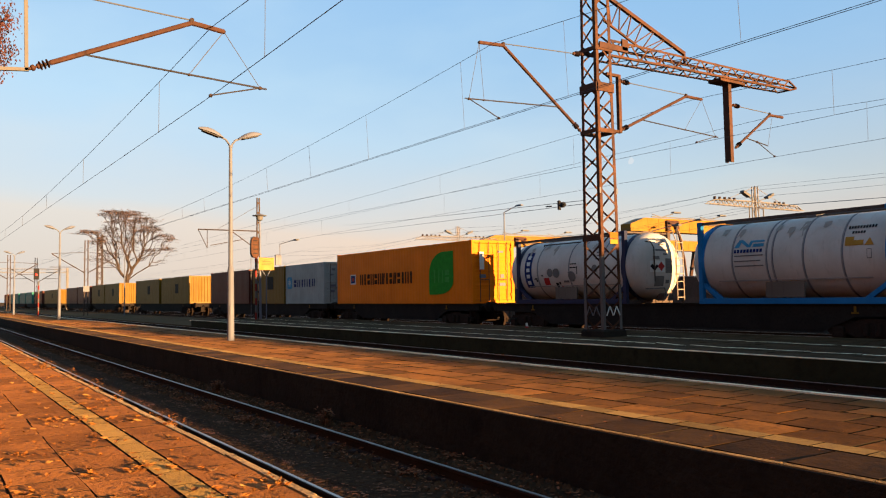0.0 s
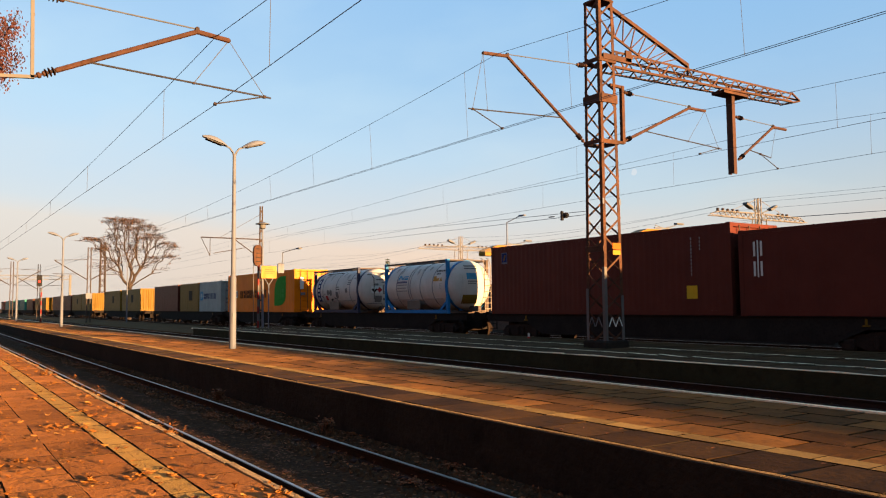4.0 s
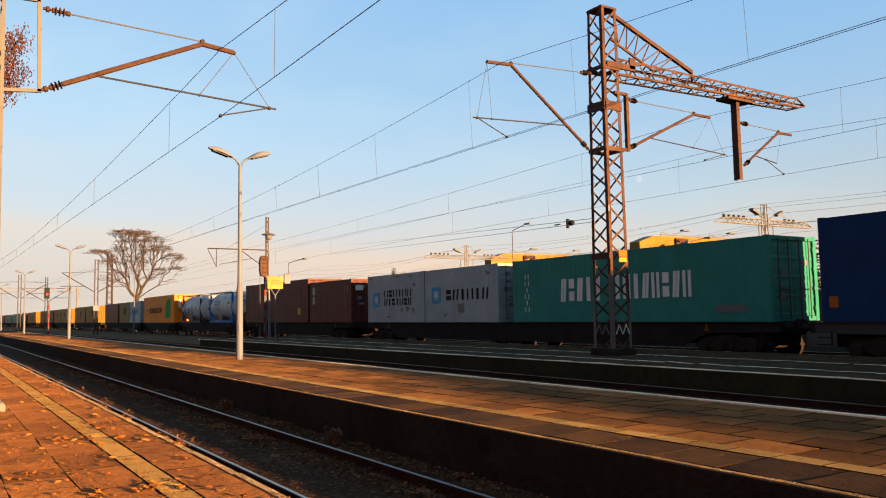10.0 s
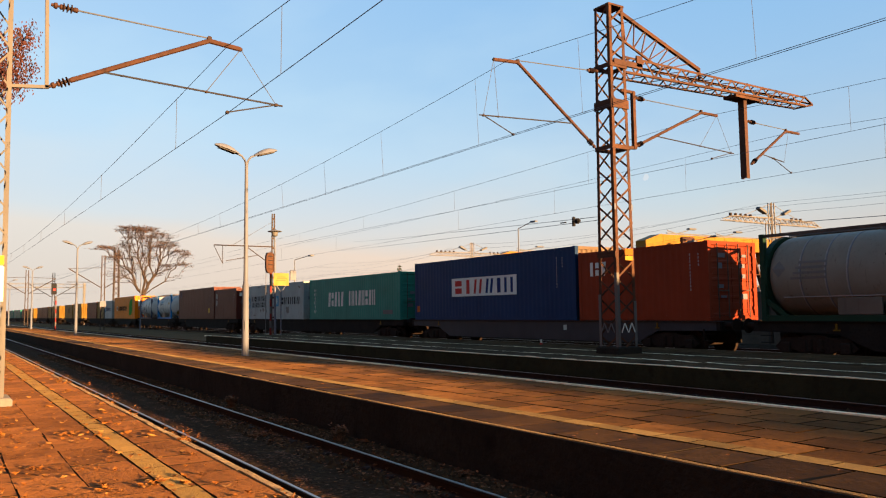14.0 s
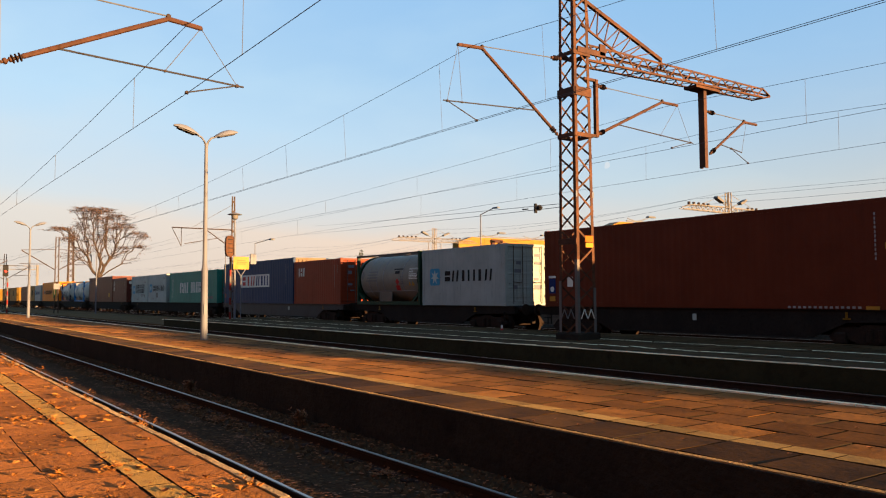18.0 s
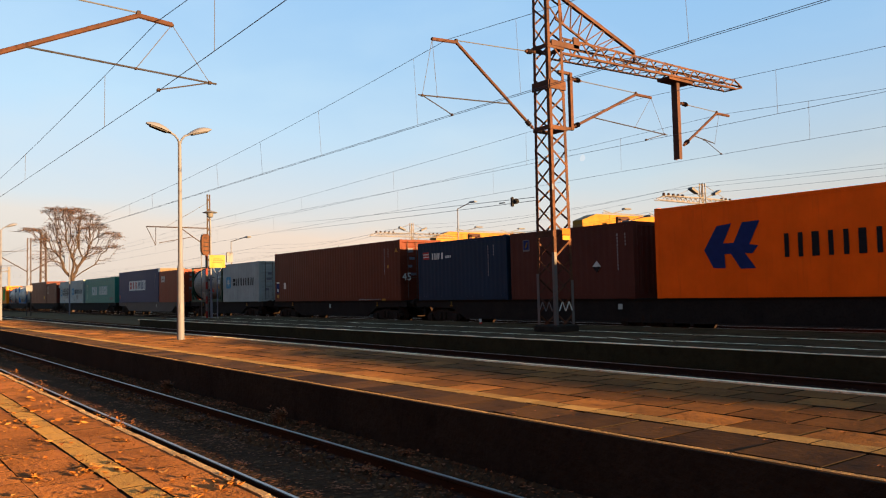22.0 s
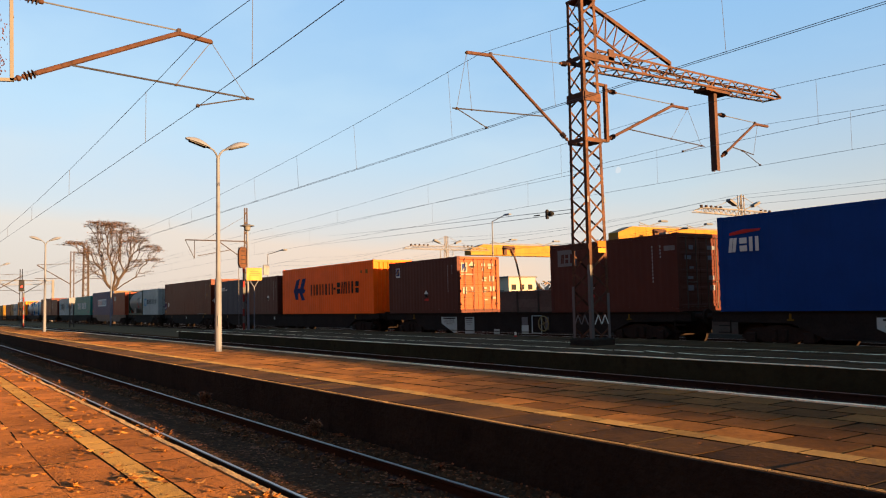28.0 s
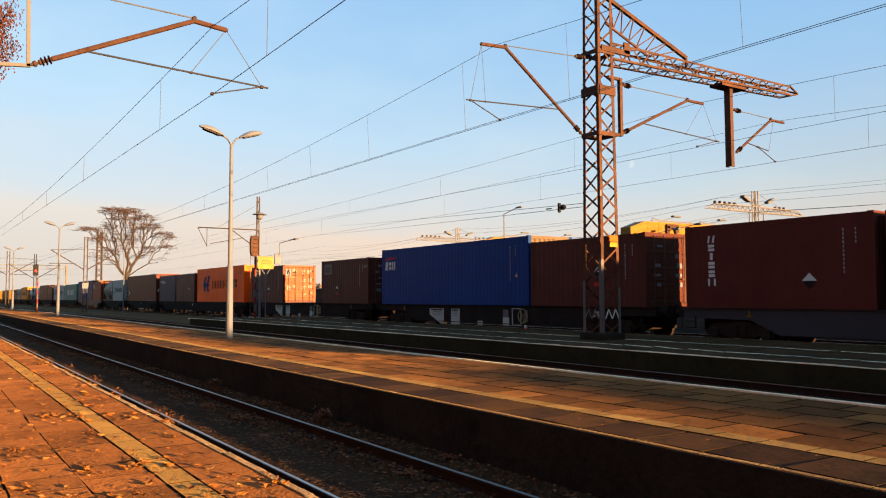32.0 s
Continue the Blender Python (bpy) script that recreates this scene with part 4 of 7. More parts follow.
for cx, y0, y1 in ((-94.0, 69.4, 122.0), (-65.0, 69.7, 101.0)):
    cr = empty("gantry_crane", pose(cx, 0, -0.8), "yellow gantry crane with a box girder over the yard", "crane", "gantry cranes")
    prof = ((y0, 9.42), (y0, 10.25), (y0 + 2.5, 11.06), (y1, 11.2), (y1, 9.42))
    gd = part("girder", Solid().add([(sx, y, z) for sx in (-0.8, 0.8) for y, z in prof],
              [(0, 1, 2, 3, 4), (9, 8, 7, 6, 5)] + [(i, 5 + i, 5 + (i + 1) % 5, (i + 1) % 5) for i in range(5)]), M_CRANE, cr, "yellow steel box girder")
    for k in range(int((y1 - y0 - 3) / 1.9)):
        part("stiffener", Solid().box((0.812, y0 + 3 + k * 1.9, 10.25), (0.024, 0.05, 1.5)), M_CRANE, gd)
    part("rail", Solid().box((0.5, (y0 + y1) / 2 + 1.5, 11.27), (0.1, y1 - y0 - 5, 0.14)), M_DULL, cr)
    for y in ((y0 + 20.5, y1 - 3) if y1 - y0 > 40 else (y0 + 20.5,)):
        for s in (-1, 1):
            part("leg", Solid().beam((0.3 * s, y, 9.5), (2.6 * s, y + 0.6, 0), 0.5, 0.42), M_ARM, cr, "slanting rust-brown leg")
        part("landing", Solid().slab((0.6, y, 6.4), (2.2, 2.6, 0.1), 0.02).beam((1.6, y - 1.2, 6.4), (1.6, y - 1.2, 7.4), 0.06).beam((1.6, y + 1.2, 6.4), (1.6, y + 1.2, 7.4), 0.06).beam((1.6, y - 1.2, 7.4), (1.6, y + 1.2, 7.4), 0.06), M_ARM, cr, "railed landing on the leg")
    part("cabin", Solid().slab((0.4, y0 + 23.2, 9.0), (1.6, 1.7, 2.2), 0.1), M_ORANGE, cr, "weathered orange driver's cabin")
    part("trolley", Solid().slab((0.95, y0 + 7.2, 10.62), (0.3, 2.2, 0.5), 0.1).slab((0.95, y0 + 6.4, 10.1), (0.3, 0.55, 1.2), 0.1).slab((0.95, y0 + 8.0, 10.25), (0.3, 0.5, 0.9), 0.1), M_ARM, cr, "weathered brown trolley")
    part("hose_boom", Solid().path([(1.0, y0 + 7.6, 10.4), (1.0, y0 + 8.5, 8.6), (1.0, y0 + 9.2, 6.0), (1.0, y0 + 9.6, 3.0), (1.0, y0 + 9.8, 0.4)], 0.14, 8), M_ARM, cr, "thin brown hanging boom")
    for k in (5.5, 14.5):
        part("work_lamp", Solid().tube((0.5, y0 + k, 11.2), (0.5, y0 + k + 2.4, 11.75), 0.05).slab((0.5, y0 + k + 3.0, 11.95), (0.5, 1.3, 0.2), 0.06).tube((0.5, y0 + k + 0.1, 11.3), (0.5, y0 + k - 1.4, 11.6), 0.05), M_DULL, cr, "grey work lamp on the girder")

cf = empty("concrete_fence", pose(0, 38.0, 0), "grey concrete plank fence along the yard", "fence", "", "structure")
PITCH = 2.37
plank = Solid().slab((0, 0, 0), (PITCH - 0.1, 0.07, 0.5928), 0.006).mesh("plank", M_WALL)
panel = Solid()
for k in range(5):
    panel.slab((0, 0, -0.46 + k * 0.593), (PITCH - 0.1, 0.07, 0.5928), 0.006)
panel = panel.mesh("panel", M_WALL)
cop = Solid().slab((0, 0, 2.24), (PITCH - 0.02, 0.13, 0.05), 0.015).mesh("coping", M_CONC)
pst = Solid().slab((0, -0.03, 0.74), (0.12, 0.18, 3.0), 0.03).mesh("post", M_POST)
for i in range(66):
    x = 23.49 - i * PITCH
    for nm_, me, dx in (("post", pst, 0), ("coping", cop, PITCH / 2)):
        part(nm_, me, None, cf).location = (x + dx, 0, 0)
    if 4 < i < 44:
        for k in range(5):
            part("plank", plank, None, cf).location = (x + PITCH / 2, 0, -0.46 + k * 0.593)
    else:
        part("panel", panel, None, cf).location = (x + PITCH / 2, 0, 0)


def house(name, x0, x1, y0, y1, h, mat, label, rows, cols, roof=M_DULL):
    th = empty(name, pose(0, 0, -0.8), label, "building")
    part("wall", Solid().box(((x0 + x1) / 2, (y0 + y1) / 2, h / 2), (x1 - x0, y1 - y0, h)), mat, th)
    part("roof", Solid().slab(((x0 + x1) / 2, (y0 + y1) / 2, h + 0.15), (x1 - x0 + 0.6, y1 - y0 + 0.6, 0.3), 0.1), roof, th)
    for r in range(rows):
        for c in range(cols):
            wx = x0 + (c + 0.5) * (x1 - x0) / cols
            part("window", Solid().box((wx, y0 - 0.02, (r + 0.55) * h / rows), (min(1.6, (x1 - x0) / cols * 0.55), 0.08, 1.4)), M_BLACK, th)
    return th


M_PLASTER = mineral("pale_plaster", (0.31, 0.275, 0.21), (0.275, 0.24, 0.18), (0.2, 0.175, 0.135), 8, 0.3, 0.01, 0.9)
yb = house("yard_building", -144, -134, 110, 117.8, 7.75, M_PLASTER, "low pale yard office behind the fence", 1, 2)
for k in range(3):
    part("window", Solid().box((-133.98, 111.4 + k * 2.4, 5.6), (0.08, 1.3, 1.2)), M_BLACK, yb)
    part("window_sill", Solid().box((-133.95, 111.4 + k * 2.4, 4.92), (0.16, 1.5, 0.1)), M_WHITE, yb)
house("depot_hall", -172, -150, 112, 119, 6.6, M_CONC, "grey depot hall behind the fence", 1, 8)
st = empty("steel_tower", pose(-65.0, 107.0, -0.8), "open dark brown steel tower on two braced legs", "tower")
for y in (-3.3, 3.6):
    for dy in (-0.55, 0.55):
        part("leg", Solid().beam((0, y + dy, 0), (0, y + dy, 9.25), 0.16), M_POST, st)
    for k in range(6):
        part("brace", Solid().beam((0, y - 0.55 * (-1) ** k, 0.2 + k * 1.5), (0, y + 0.55 * (-1) ** k, 1.7 + k * 1.5), 0.12), M_POST, st)
    part("platform", Solid().slab((0, y, 7.1), (1.4, 1.6, 0.16), 0.02), M_POST, st)
part("tie_beam", Solid().beam((0, -3.3, 6.2), (0, 3.6, 6.2), 0.2), M_POST, st)
house("low_house", -63.0, -57.0, 112, 120, 5.0, M_ARM, "low house with a rusty red roof behind the fence", 1, 3, M_ARM)
house("grey_house", -52.4, -48.5, 110, 118, 5.5, M_CONC, "low grey house behind the fence", 1, 3)
house("far_shed", -60, -30, 130, 150, 5.6, M_CONC, "long low shed on the horizon", 1, 8)

fl = empty("street_lamp", pose(-57.0, 45.0, -0.8), "tall thin street lamp behind the train", "lamp post", "yard lamps")
part("pole", Solid().tube((0, 0, 0), (0, 0, 9.8), 0.08, 8, 0.05).tube((0, 0, 9.75), (1.2, 0.5, 10.25), 0.04, 8), M_GALV, fl)
part("lamp_head", Solid().slab((1.5, 0.62, 10.3), (0.8, 0.3, 0.14), 0.05), M_GALV, fl)
for x, y, z in ((-99.3, 40, 9.4), (-61.0, 74.0, 10.0), (-56.0, 64.0, 8.6)):
    fl = empty("street_lamp", pose(x, y, -0.8), "grey yard lamp on a slim mast", "lamp post", "yard lamps")
    part("pole", Solid().tube((0, 0, 0), (0, 0, z), 0.08, 8, 0.05).tube((0, 0, z - 0.05), (1.6, 1.2, z + 0.4), 0.05, 8), M_DULL, fl)
    part("lamp_head", Solid().slab((2.0, 1.5, z + 0.45), (0.9, 0.5, 0.2), 0.06), M_DULL, fl)


# ---- trees ----
def umbrella_tree(th, rng, fork, plates, leaf_mat, leaves, leaf_size, inner):
    """A short trunk whose limbs climb and spread into flat plates of twigs; every tip joins the nearest branch below it.
    plates: rows of (x, y, height, half depth, half width, half thickness, tips); inner: tips inside the crown."""
    goals = []
    for px, py, pz, rx, ry, rz, n in plates:
        for _ in range(n):
            a, q = rng.uniform(0, 6.283), rng.random() ** 0.5
            goals.append(Vector((px + rx * q * math.cos(a), py + ry * q * math.sin(a), pz + rz * (1 - 1.5 * q * q) + rng.gauss(0, 0.10))))
    for _ in range(inner):
        a, q, u = rng.uniform(0, 6.283), rng.random() ** 0.5, rng.random()
        w = 5.4 * (1 - 0.45 * u) * q
        goals.append(Vector((0.45 * w * math.cos(a), w * math.sin(a), 7.6 + 5.6 * u - 0.9 * q)))
    at, far, up = [Vector((0, 0, fork * k / 4)) for k in range(5)], [fork * k / 4 for k in range(5)], [-1, 0, 1, 2, 3]
    root = at[-1]
    goals.sort(key=lambda g: (g - root).length)
    for g in goals:
        near = min(range(4, len(at)), key=lambda k: (at[k] - g).length + 0.68 * far[k] + (2.5 if at[k].z > g.z + 0.3 else 0))
        p, q = at[near], g
        n = max(2, int((q - p).length / 0.55))
        lift = Vector((0, 0, 0.16 * (q - p).length)) - Vector((q.x - p.x, q.y - p.y, 0)) * 0.10
        for i in range(1, n + 1):
            u = i / n
            w = p + (q - p) * u + lift * 4 * u * (1 - u) * (1 if near > 4 else 0.4) + Vector((rng.gauss(0, 0.07), rng.gauss(0, 0.07), rng.gauss(0, 0.05)))
            up.append(near if i == 1 else len(at) - 1)
            far.append(far[up[-1]] + (w - at[up[-1]]).length)
            at.append(w)
    load = [0.0] * len(at)
    has = set(up)
    ends = [k for k in range(len(at)) if k not in has]
    for k in ends:
        load[k] = 1.0
    for k in range(len(at) - 1, 0, -1):
        load[up[k]] += load[k]
    size = [0.019 * n ** 0.46 for n in load]
    wood, twigs = Solid(), []
    for k in range(1, len(at)):
        wood.tube(at[up[k]], at[k], size[up[k]] if up[k] > 4 or k < 6 else min(size[up[k]], size[k] * 1.25), 7 if size[k] > 0.08 else 4, size[k], False)
        if load[k] < 2.5:
            for _ in range(3):
                a = rng.uniform(0, 6.283)
                d = Vector((math.cos(a), math.sin(a), rng.uniform(-0.05, 0.14))) * rng.uniform(0.35, 1.1)
                m = at[k] + d * 0.55 + Vector((0, 0, rng.uniform(0, 0.12)))
                wood.tube(at[k], m, 0.013, 3, 0.011, False)
                wood.tube(m, at[k] + d, 0.011, 3, 0.007, False)
                twigs.append(at[k] + d * rng.uniform(0.6, 1.0))
    part("trunk", wood, M_BARK, th, "dark spreading limbs and fine twigs")
    lv = Solid()
    patch = [p for p in twigs if math.sin(p.x * 0.9) + math.sin(p.y * 1.1 + 1.0) > 0.1 or (p.y < 0 and p.z > 13.2)]
    for _ in range(leaves):
        p = rng.choice(patch) + Vector((rng.gauss(0, 0.16), rng.gauss(0, 0.16), rng.gauss(0, 0.09)))
        a, b = rng.uniform(0, 6.28), rng.uniform(-0.7, 0.7)
        u = Vector((math.cos(a), math.sin(a), b)).normalized() * leaf_size * rng.uniform(0.6, 1.3)
        w = u.cross(Vector((rng.gauss(0, 1), rng.gauss(0, 1), 1))).normalized() * leaf_size * 0.5
        lv.add([tuple(p - u), tuple(p + w), tuple(p + u), tuple(p - w)], [(0, 1, 2, 3)])
    part("crown", lv, leaf_mat, th, "sparse rust-brown autumn leaves")


rng = random.Random(31)
tr = empty("tree", pose(-114.0, 23.6, -0.6), "broad tree with a domed crown, nearly bare, behind the train", "tree", "trees")
umbrella_tree(tr, rng, 4.6, (
    (0.5, -1.9, 13.7, 2.4, 1.9, 0.45, 56), (-0.8, 0.5, 14.0, 2.2, 1.7, 0.4, 40), (0.0, 2.4, 13.0, 2.4, 1.7, 0.5, 46), (1.2, -0.8, 12.5, 2.6, 2.2, 0.6, 40),
    (-1.2, 3.6, 12.0, 2.2, 1.5, 0.5, 34), (0.5, 4.8, 10.7, 2.0, 1.4, 0.4, 34), (1.5, 1.8, 11.4, 2.4, 2.0, 0.7, 36), (-1.0, -2.6, 11.5, 2.2, 1.5, 0.6, 30),
    (-0.5, -5.2, 11.1, 1.5, 1.7, 0.3, 30), (0.5, -3.6, 9.8, 1.6, 1.3, 0.5, 26), (0.0, 5.2, 9.0, 1.4, 1.2, 0.4, 18), (1.0, 3.0, 8.6, 1.5, 1.1, 0.5, 18), (-1.5, 0.2, 10.2, 2.0, 1.8, 0.7, 26), (0.5, -2.2, 8.3, 1.3, 0.9, 0.4, 10)),
    M_CROWN, 3600, 0.08, 190)


def leafy_tree(th, rng, low, high, spread, limbs, leaf_mat):
    """A slim upright tree: steep limbs hung with drooping leaves."""
    wood, lv = Solid(), Solid()
    wood.tube((0, 0, 0), (0, 0, low - 1.6), 0.13, 8, 0.09)
    for k in range(limbs):
        a, h = 6.283 * k / limbs + rng.uniform(-0.2, 0.2), rng.uniform(low, high)
        q = spread * rng.uniform(0.5, 1.0)
        pts = [Vector((0, 0, low - 1.6 - 0.7 * rng.random()))]
        for u in (0.35, 0.7, 1.0):
            pts.append(Vector((q * u * math.cos(a), q * u * math.sin(a), pts[0].z + (h - pts[0].z) * u ** 1.1)))
        wood.path(pts, 0.011, 5)
        for _ in range(520):
            u = rng.uniform(1.5, 2.98)
            s = int(u)
            p = pts[s] + (pts[s + 1] - pts[s]) * (u - s) + Vector((rng.gauss(0, 0.16), rng.gauss(0, 0.16), rng.gauss(-0.08, 0.14)))
            t, k2 = rng.uniform(0, 6.28), rng.uniform(0.028, 0.06)
            e = Vector((math.cos(t) * 0.5, math.sin(t) * 0.5, -1)).normalized() * k2
            w = e.cross(Vector((math.sin(t), -math.cos(t), 0.3))).normalized() * k2 * 0.45
            lv.add([tuple(p), tuple(p + e * 0.8 + w), tuple(p + e * 1.8), tuple(p + e * 0.8 - w)], [(0, 1, 2, 3)])
    part("trunk", wood, M_BARK, th, "thin bare limbs")
    part("crown", lv, leaf_mat, th, "drooping dark red leaves")


tr = empty("tree", pose(-25.0, 0.7, 0.0), "small tree with dark red leaves behind the lattice mast", "tree", "trees")
leafy_tree(tr, random.Random(4), 8.6, 10.2, 1.7, 15, M_PURPLE)


def fir(x, y, h, r, mat=None, label="dark green fir behind the fence"):
    """Whorls of drooping boughs, sparse and ragged towards the tip."""
    th = empty("fir_tree", pose(x, y, -0.8), label, "tree", "trees")
    part("trunk", Solid().tube((0, 0, 0), (0, 0, h), 0.16, 8, 0.02), M_BARK, th)
    nd, wood = Solid(), Solid()
    for i in range(34):
        z = h * (0.06 + 0.93 * i / 34) + rng.uniform(-0.08, 0.08)
        low = 1 - z / h
        for k in range(5 if low < 0.35 else 8 if low < 0.6 else 12):
            a = rng.uniform(0, 6.28)
            d = Vector((math.cos(a), math.sin(a), 0))
            side = Vector((-math.sin(a), math.cos(a), 0))
            long = (r * low ** 0.85 + 0.15) * rng.choice((0.5, 0.75, 0.9, 1.0, 1.2))
            lift = rng.uniform(0.0, 0.28)
            ax = [Vector((0, 0, z)) + d * long * u + Vector((0, 0, long * (0.45 * u * u - (0.38 - lift) * u))) for u in (0.0, 0.35, 0.7, 1.0)]
            for p, q in zip(ax, ax[1:]):
                wood.beam(tuple(p), tuple(q), 0.022)
            n = 5 + int(long * 9)
            for m in range(n):
                u = 0.15 + 0.85 * (m + rng.random()) / n
                w3 = min(2, int(u * 3))
                f = u * 3 - w3
                c = ax[w3].lerp(ax[w3 + 1], min(1.0, f))
                e = (d * rng.uniform(0.3, 0.9) + side * rng.choice((-1, 1)) * rng.uniform(0.3, 1.0)).normalized() * (0.14 + 0.26 * (1 - u)) * rng.uniform(0.6, 1.3) + Vector((0, 0, rng.uniform(-0.16, 0.03)))
                w = Vector((0, 0, 0.032)) + d * 0.03
                nd.add([tuple(c - w), tuple(c + e * 0.5 - w), tuple(c + e), tuple(c + e * 0.5 + w), tuple(c + w)], [(0, 1, 2, 3, 4)])
    part("boughs", wood, M_BARK, th)
    part("needles", nd, mat or M_FIR, th)


fir(-42.1, 70.0, 8.85, 2.1)
fir(-106.0, 60.0, 9.6, 0.75, None, "slender dark spire of a conifer beyond the fence")


def bush(x, y, h, r, mat, label):
    th = empty("bush", pose(x, y, -0.8), label, "bush", "bushes")
    wood, lv = Solid(), Solid()
    lobes = [(rng.gauss(0, r * 0.5), rng.gauss(0, r * 0.5), h * rng.uniform(0.55, 0.95), r * rng.uniform(0.3, 0.55)) for _ in range(9)]
    for lx, ly, lz, lr in lobes:
        wood.tube((0, 0, 0), (lx, ly, lz), 0.06, 5, 0.015)
        for _ in range(170):
            u = Vector((rng.gauss(0, 1), rng.gauss(0, 1), rng.gauss(0, 1))).normalized() * lr * rng.uniform(0.35, 1.1)
            p = Vector((lx, ly, lz)) + u
            e = Vector((rng.gauss(0, 1), rng.gauss(0, 1), rng.gauss(0, 1))).normalized() * 0.13
            w = e.cross(Vector((0.3, 0.2, 1))).normalized() * 0.07
            lv.add([tuple(p - e), tuple(p + w), tuple(p + e), tuple(p - w)], [(0, 1, 2, 3)])
    part("branches", wood, M_BARK, th)
    part("foliage", lv, mat, th)


M_BUSH = leafy("yellowing_leaves", [(0.10, 0.085, 0.025), (0.14, 0.11, 0.03), (0.06, 0.06, 0.02)])
fir(-33.2, 66, 5.2, 1.7, M_BUSH, "yellowing young fir behind the concrete fence")
fir(-31.9, 66.5, 4.4, 1.6, M_BUSH, "yellowing young fir behind the concrete fence")
bush(-47.5, 108, 7.0, 2.6, M_CROWN, "reddish bush behind the concrete fence")
bush(-12.0, 67, 4.2, 2.4, M_CROWN, "reddish bush behind the concrete fence")


def woods(name, x0, x1, y, h, n, label):
    s = Solid()
    for _ in range(n):
        x = rng.uniform(x0, x1)
        z = rng.uniform(0, 1) ** 0.7 * h * (0.65 + 0.35 * math.sin(x * 0.13) * math.cos(x * 0.047))
        k = rng.uniform(0.5, 1.4)
        yy = y + rng.uniform(-8, 8)
        s.add([(x + rng.gauss(0, k), yy + rng.gauss(0, k), z + rng.gauss(0, k) - 0.6) for _ in range(4)], [(0, 1, 2), (0, 2, 3)])
    return tagged(new(name, s.mesh(name, M_BARKY)), label, "trees", "", "stuff")


M_BARKY = leafy("far_twigs", [(0.13, 0.095, 0.075), (0.17, 0.12, 0.09), (0.10, 0.08, 0.065)])
woods("far_woods", -700, -330, 230, 13, 3600, "distant leafless woods along the horizon")
woods("far_bushes", -320, 40, 190, 9, 3000, "bare bushes and trees behind the yard")
woods("track_side_bushes", -520, -250, -12, 9, 1600, "bare bushes beside the tracks far off")


# ---- the day moon, a pale waning disc far behind the masts ----
def day_moon(azimuth, height, far=3200.0):
    r = far * math.tan(radians(0.25))
    s, n, rings = Solid(), 24, 5
    v = []
    for k in range(rings + 1):
        q = k / rings
        for i in range(n):
            t = 2 * math.pi * i / n
            side = math.cos(t)
            v.append((r * q * (side if side > 0 else side * 0.45), r * q * math.sin(t), r * 0.5 * (1 - q * q)))
    f = [(k * n + i, (k + 1) * n + i, (k + 1) * n + (i + 1) % n, k * n + (i + 1) % n) for k in range(rings) for i in range(n)]
    s.add(v, f)
    mat = plain("moonlit_rock", (0.0, 0.0, 0.0), 1.0)
    bs = mat.node_tree.nodes["Principled BSDF"]
    bs.inputs["Specular IOR Level"].default_value = 0.0
    bs.inputs["Emission Color"].default_value, bs.inputs["Emission Strength"].default_value = (0.50, 0.55, 0.59, 1), 0.19
    o = setting("moon", s, mat, "pale waning day moon in the blue evening sky", "moon", smooth=True)
    az, el = radians(azimuth), radians(height)
    way = Vector((math.cos(az) * math.cos(el), math.sin(az) * math.cos(el), math.sin(el)))
    q = (-way).to_track_quat("Z", "Y").to_matrix().to_4x4()
    o.matrix_world = Matrix.Translation(Vector(EYE) + way * far) @ q @ Matrix.Rotation(radians(-20), 4, "Z")


day_moon(132.544, 9.320)


# ---- the container train ----
# Places along the train are x at 16 s; the train rolls towards -x.
def travel(t):
    """How far the train still has to go (+) or has gone (-) at t seconds, in metres."""
    u = (t - 16) / 16
    return -(89.543 * u - 1.229 * u ** 2 - 2.064 * u ** 3 + 1.675 * u ** 4)


MOVERS, WHEELS = [], []
DECK = 0.96                       # underside of the containers
WHEEL_R = 0.46
W2 = 1.219


def carry(th, x, z):
    MOVERS.append((th, x, z))
    th.matrix_world = pose(x, TRAIN_Y, z)
    return th


def glyphs(n, x0, x1, z0, z1, y, gaps=(), thin=0.8, seed=1, stroke=0.26):
    """Small sets of plain bars in a row, in place of a lettered name."""
    made = []
    r = random.Random(seed)
    w, h = (x1 - x0) / n, z1 - z0
    last = -1
    for i in range(n):
        if i in gaps:
            continue
        k = w * min(0.86, thin + 0.04)
        b = min(k * 0.36, h * stroke)
        a, c = x0 + w * (i + 0.5) - k / 2, x0 + w * (i + 0.5) + k / 2
        kind = r.choice([q for q in range(4) if q != last])
        last = kind
        bar_at = lambda x, z, w_, h_: made.append(Solid().box((x, y, z), (w_, 0.006, h_)))
        if kind == 0:
            bar_at(a + b / 2, (z0 + z1) / 2, b, h)
            bar_at(c - b / 2, (z0 + z1) / 2, b, h)
        elif kind == 1:
            bar_at((a + c) / 2, z0 + h * 0.23, k * 0.8, h * 0.40)
            bar_at((a + c) / 2, z0 + h * 0.77, k * 0.8, h * 0.40)
        elif kind == 2:
            bar_at((a + c) / 2, (z0 + z1) / 2, b * 1.5, h)
        else:
            for o in (0.0, k - 1.6 * b):
                made.append(Solid().prism([(a + o, z0), (a + o + b, z0), (a + o + 1.6 * b, z1), (a + o + 0.6 * b, z1)], y - 0.003, y + 0.003))
    return made


def disc_shape(cx, cz, rx, rz, y, n=20, power=2.0):
    pts = []
    for i in range(n):
        a = 2 * math.pi * i / n
        c, d = math.cos(a), math.sin(a)
        pts.append((cx + rx * math.copysign(abs(c) ** (2 / power), c), cz + rz * math.copysign(abs(d) ** (2 / power), d)))
    return Solid().prism(pts, y - 0.003, y + 0.003)


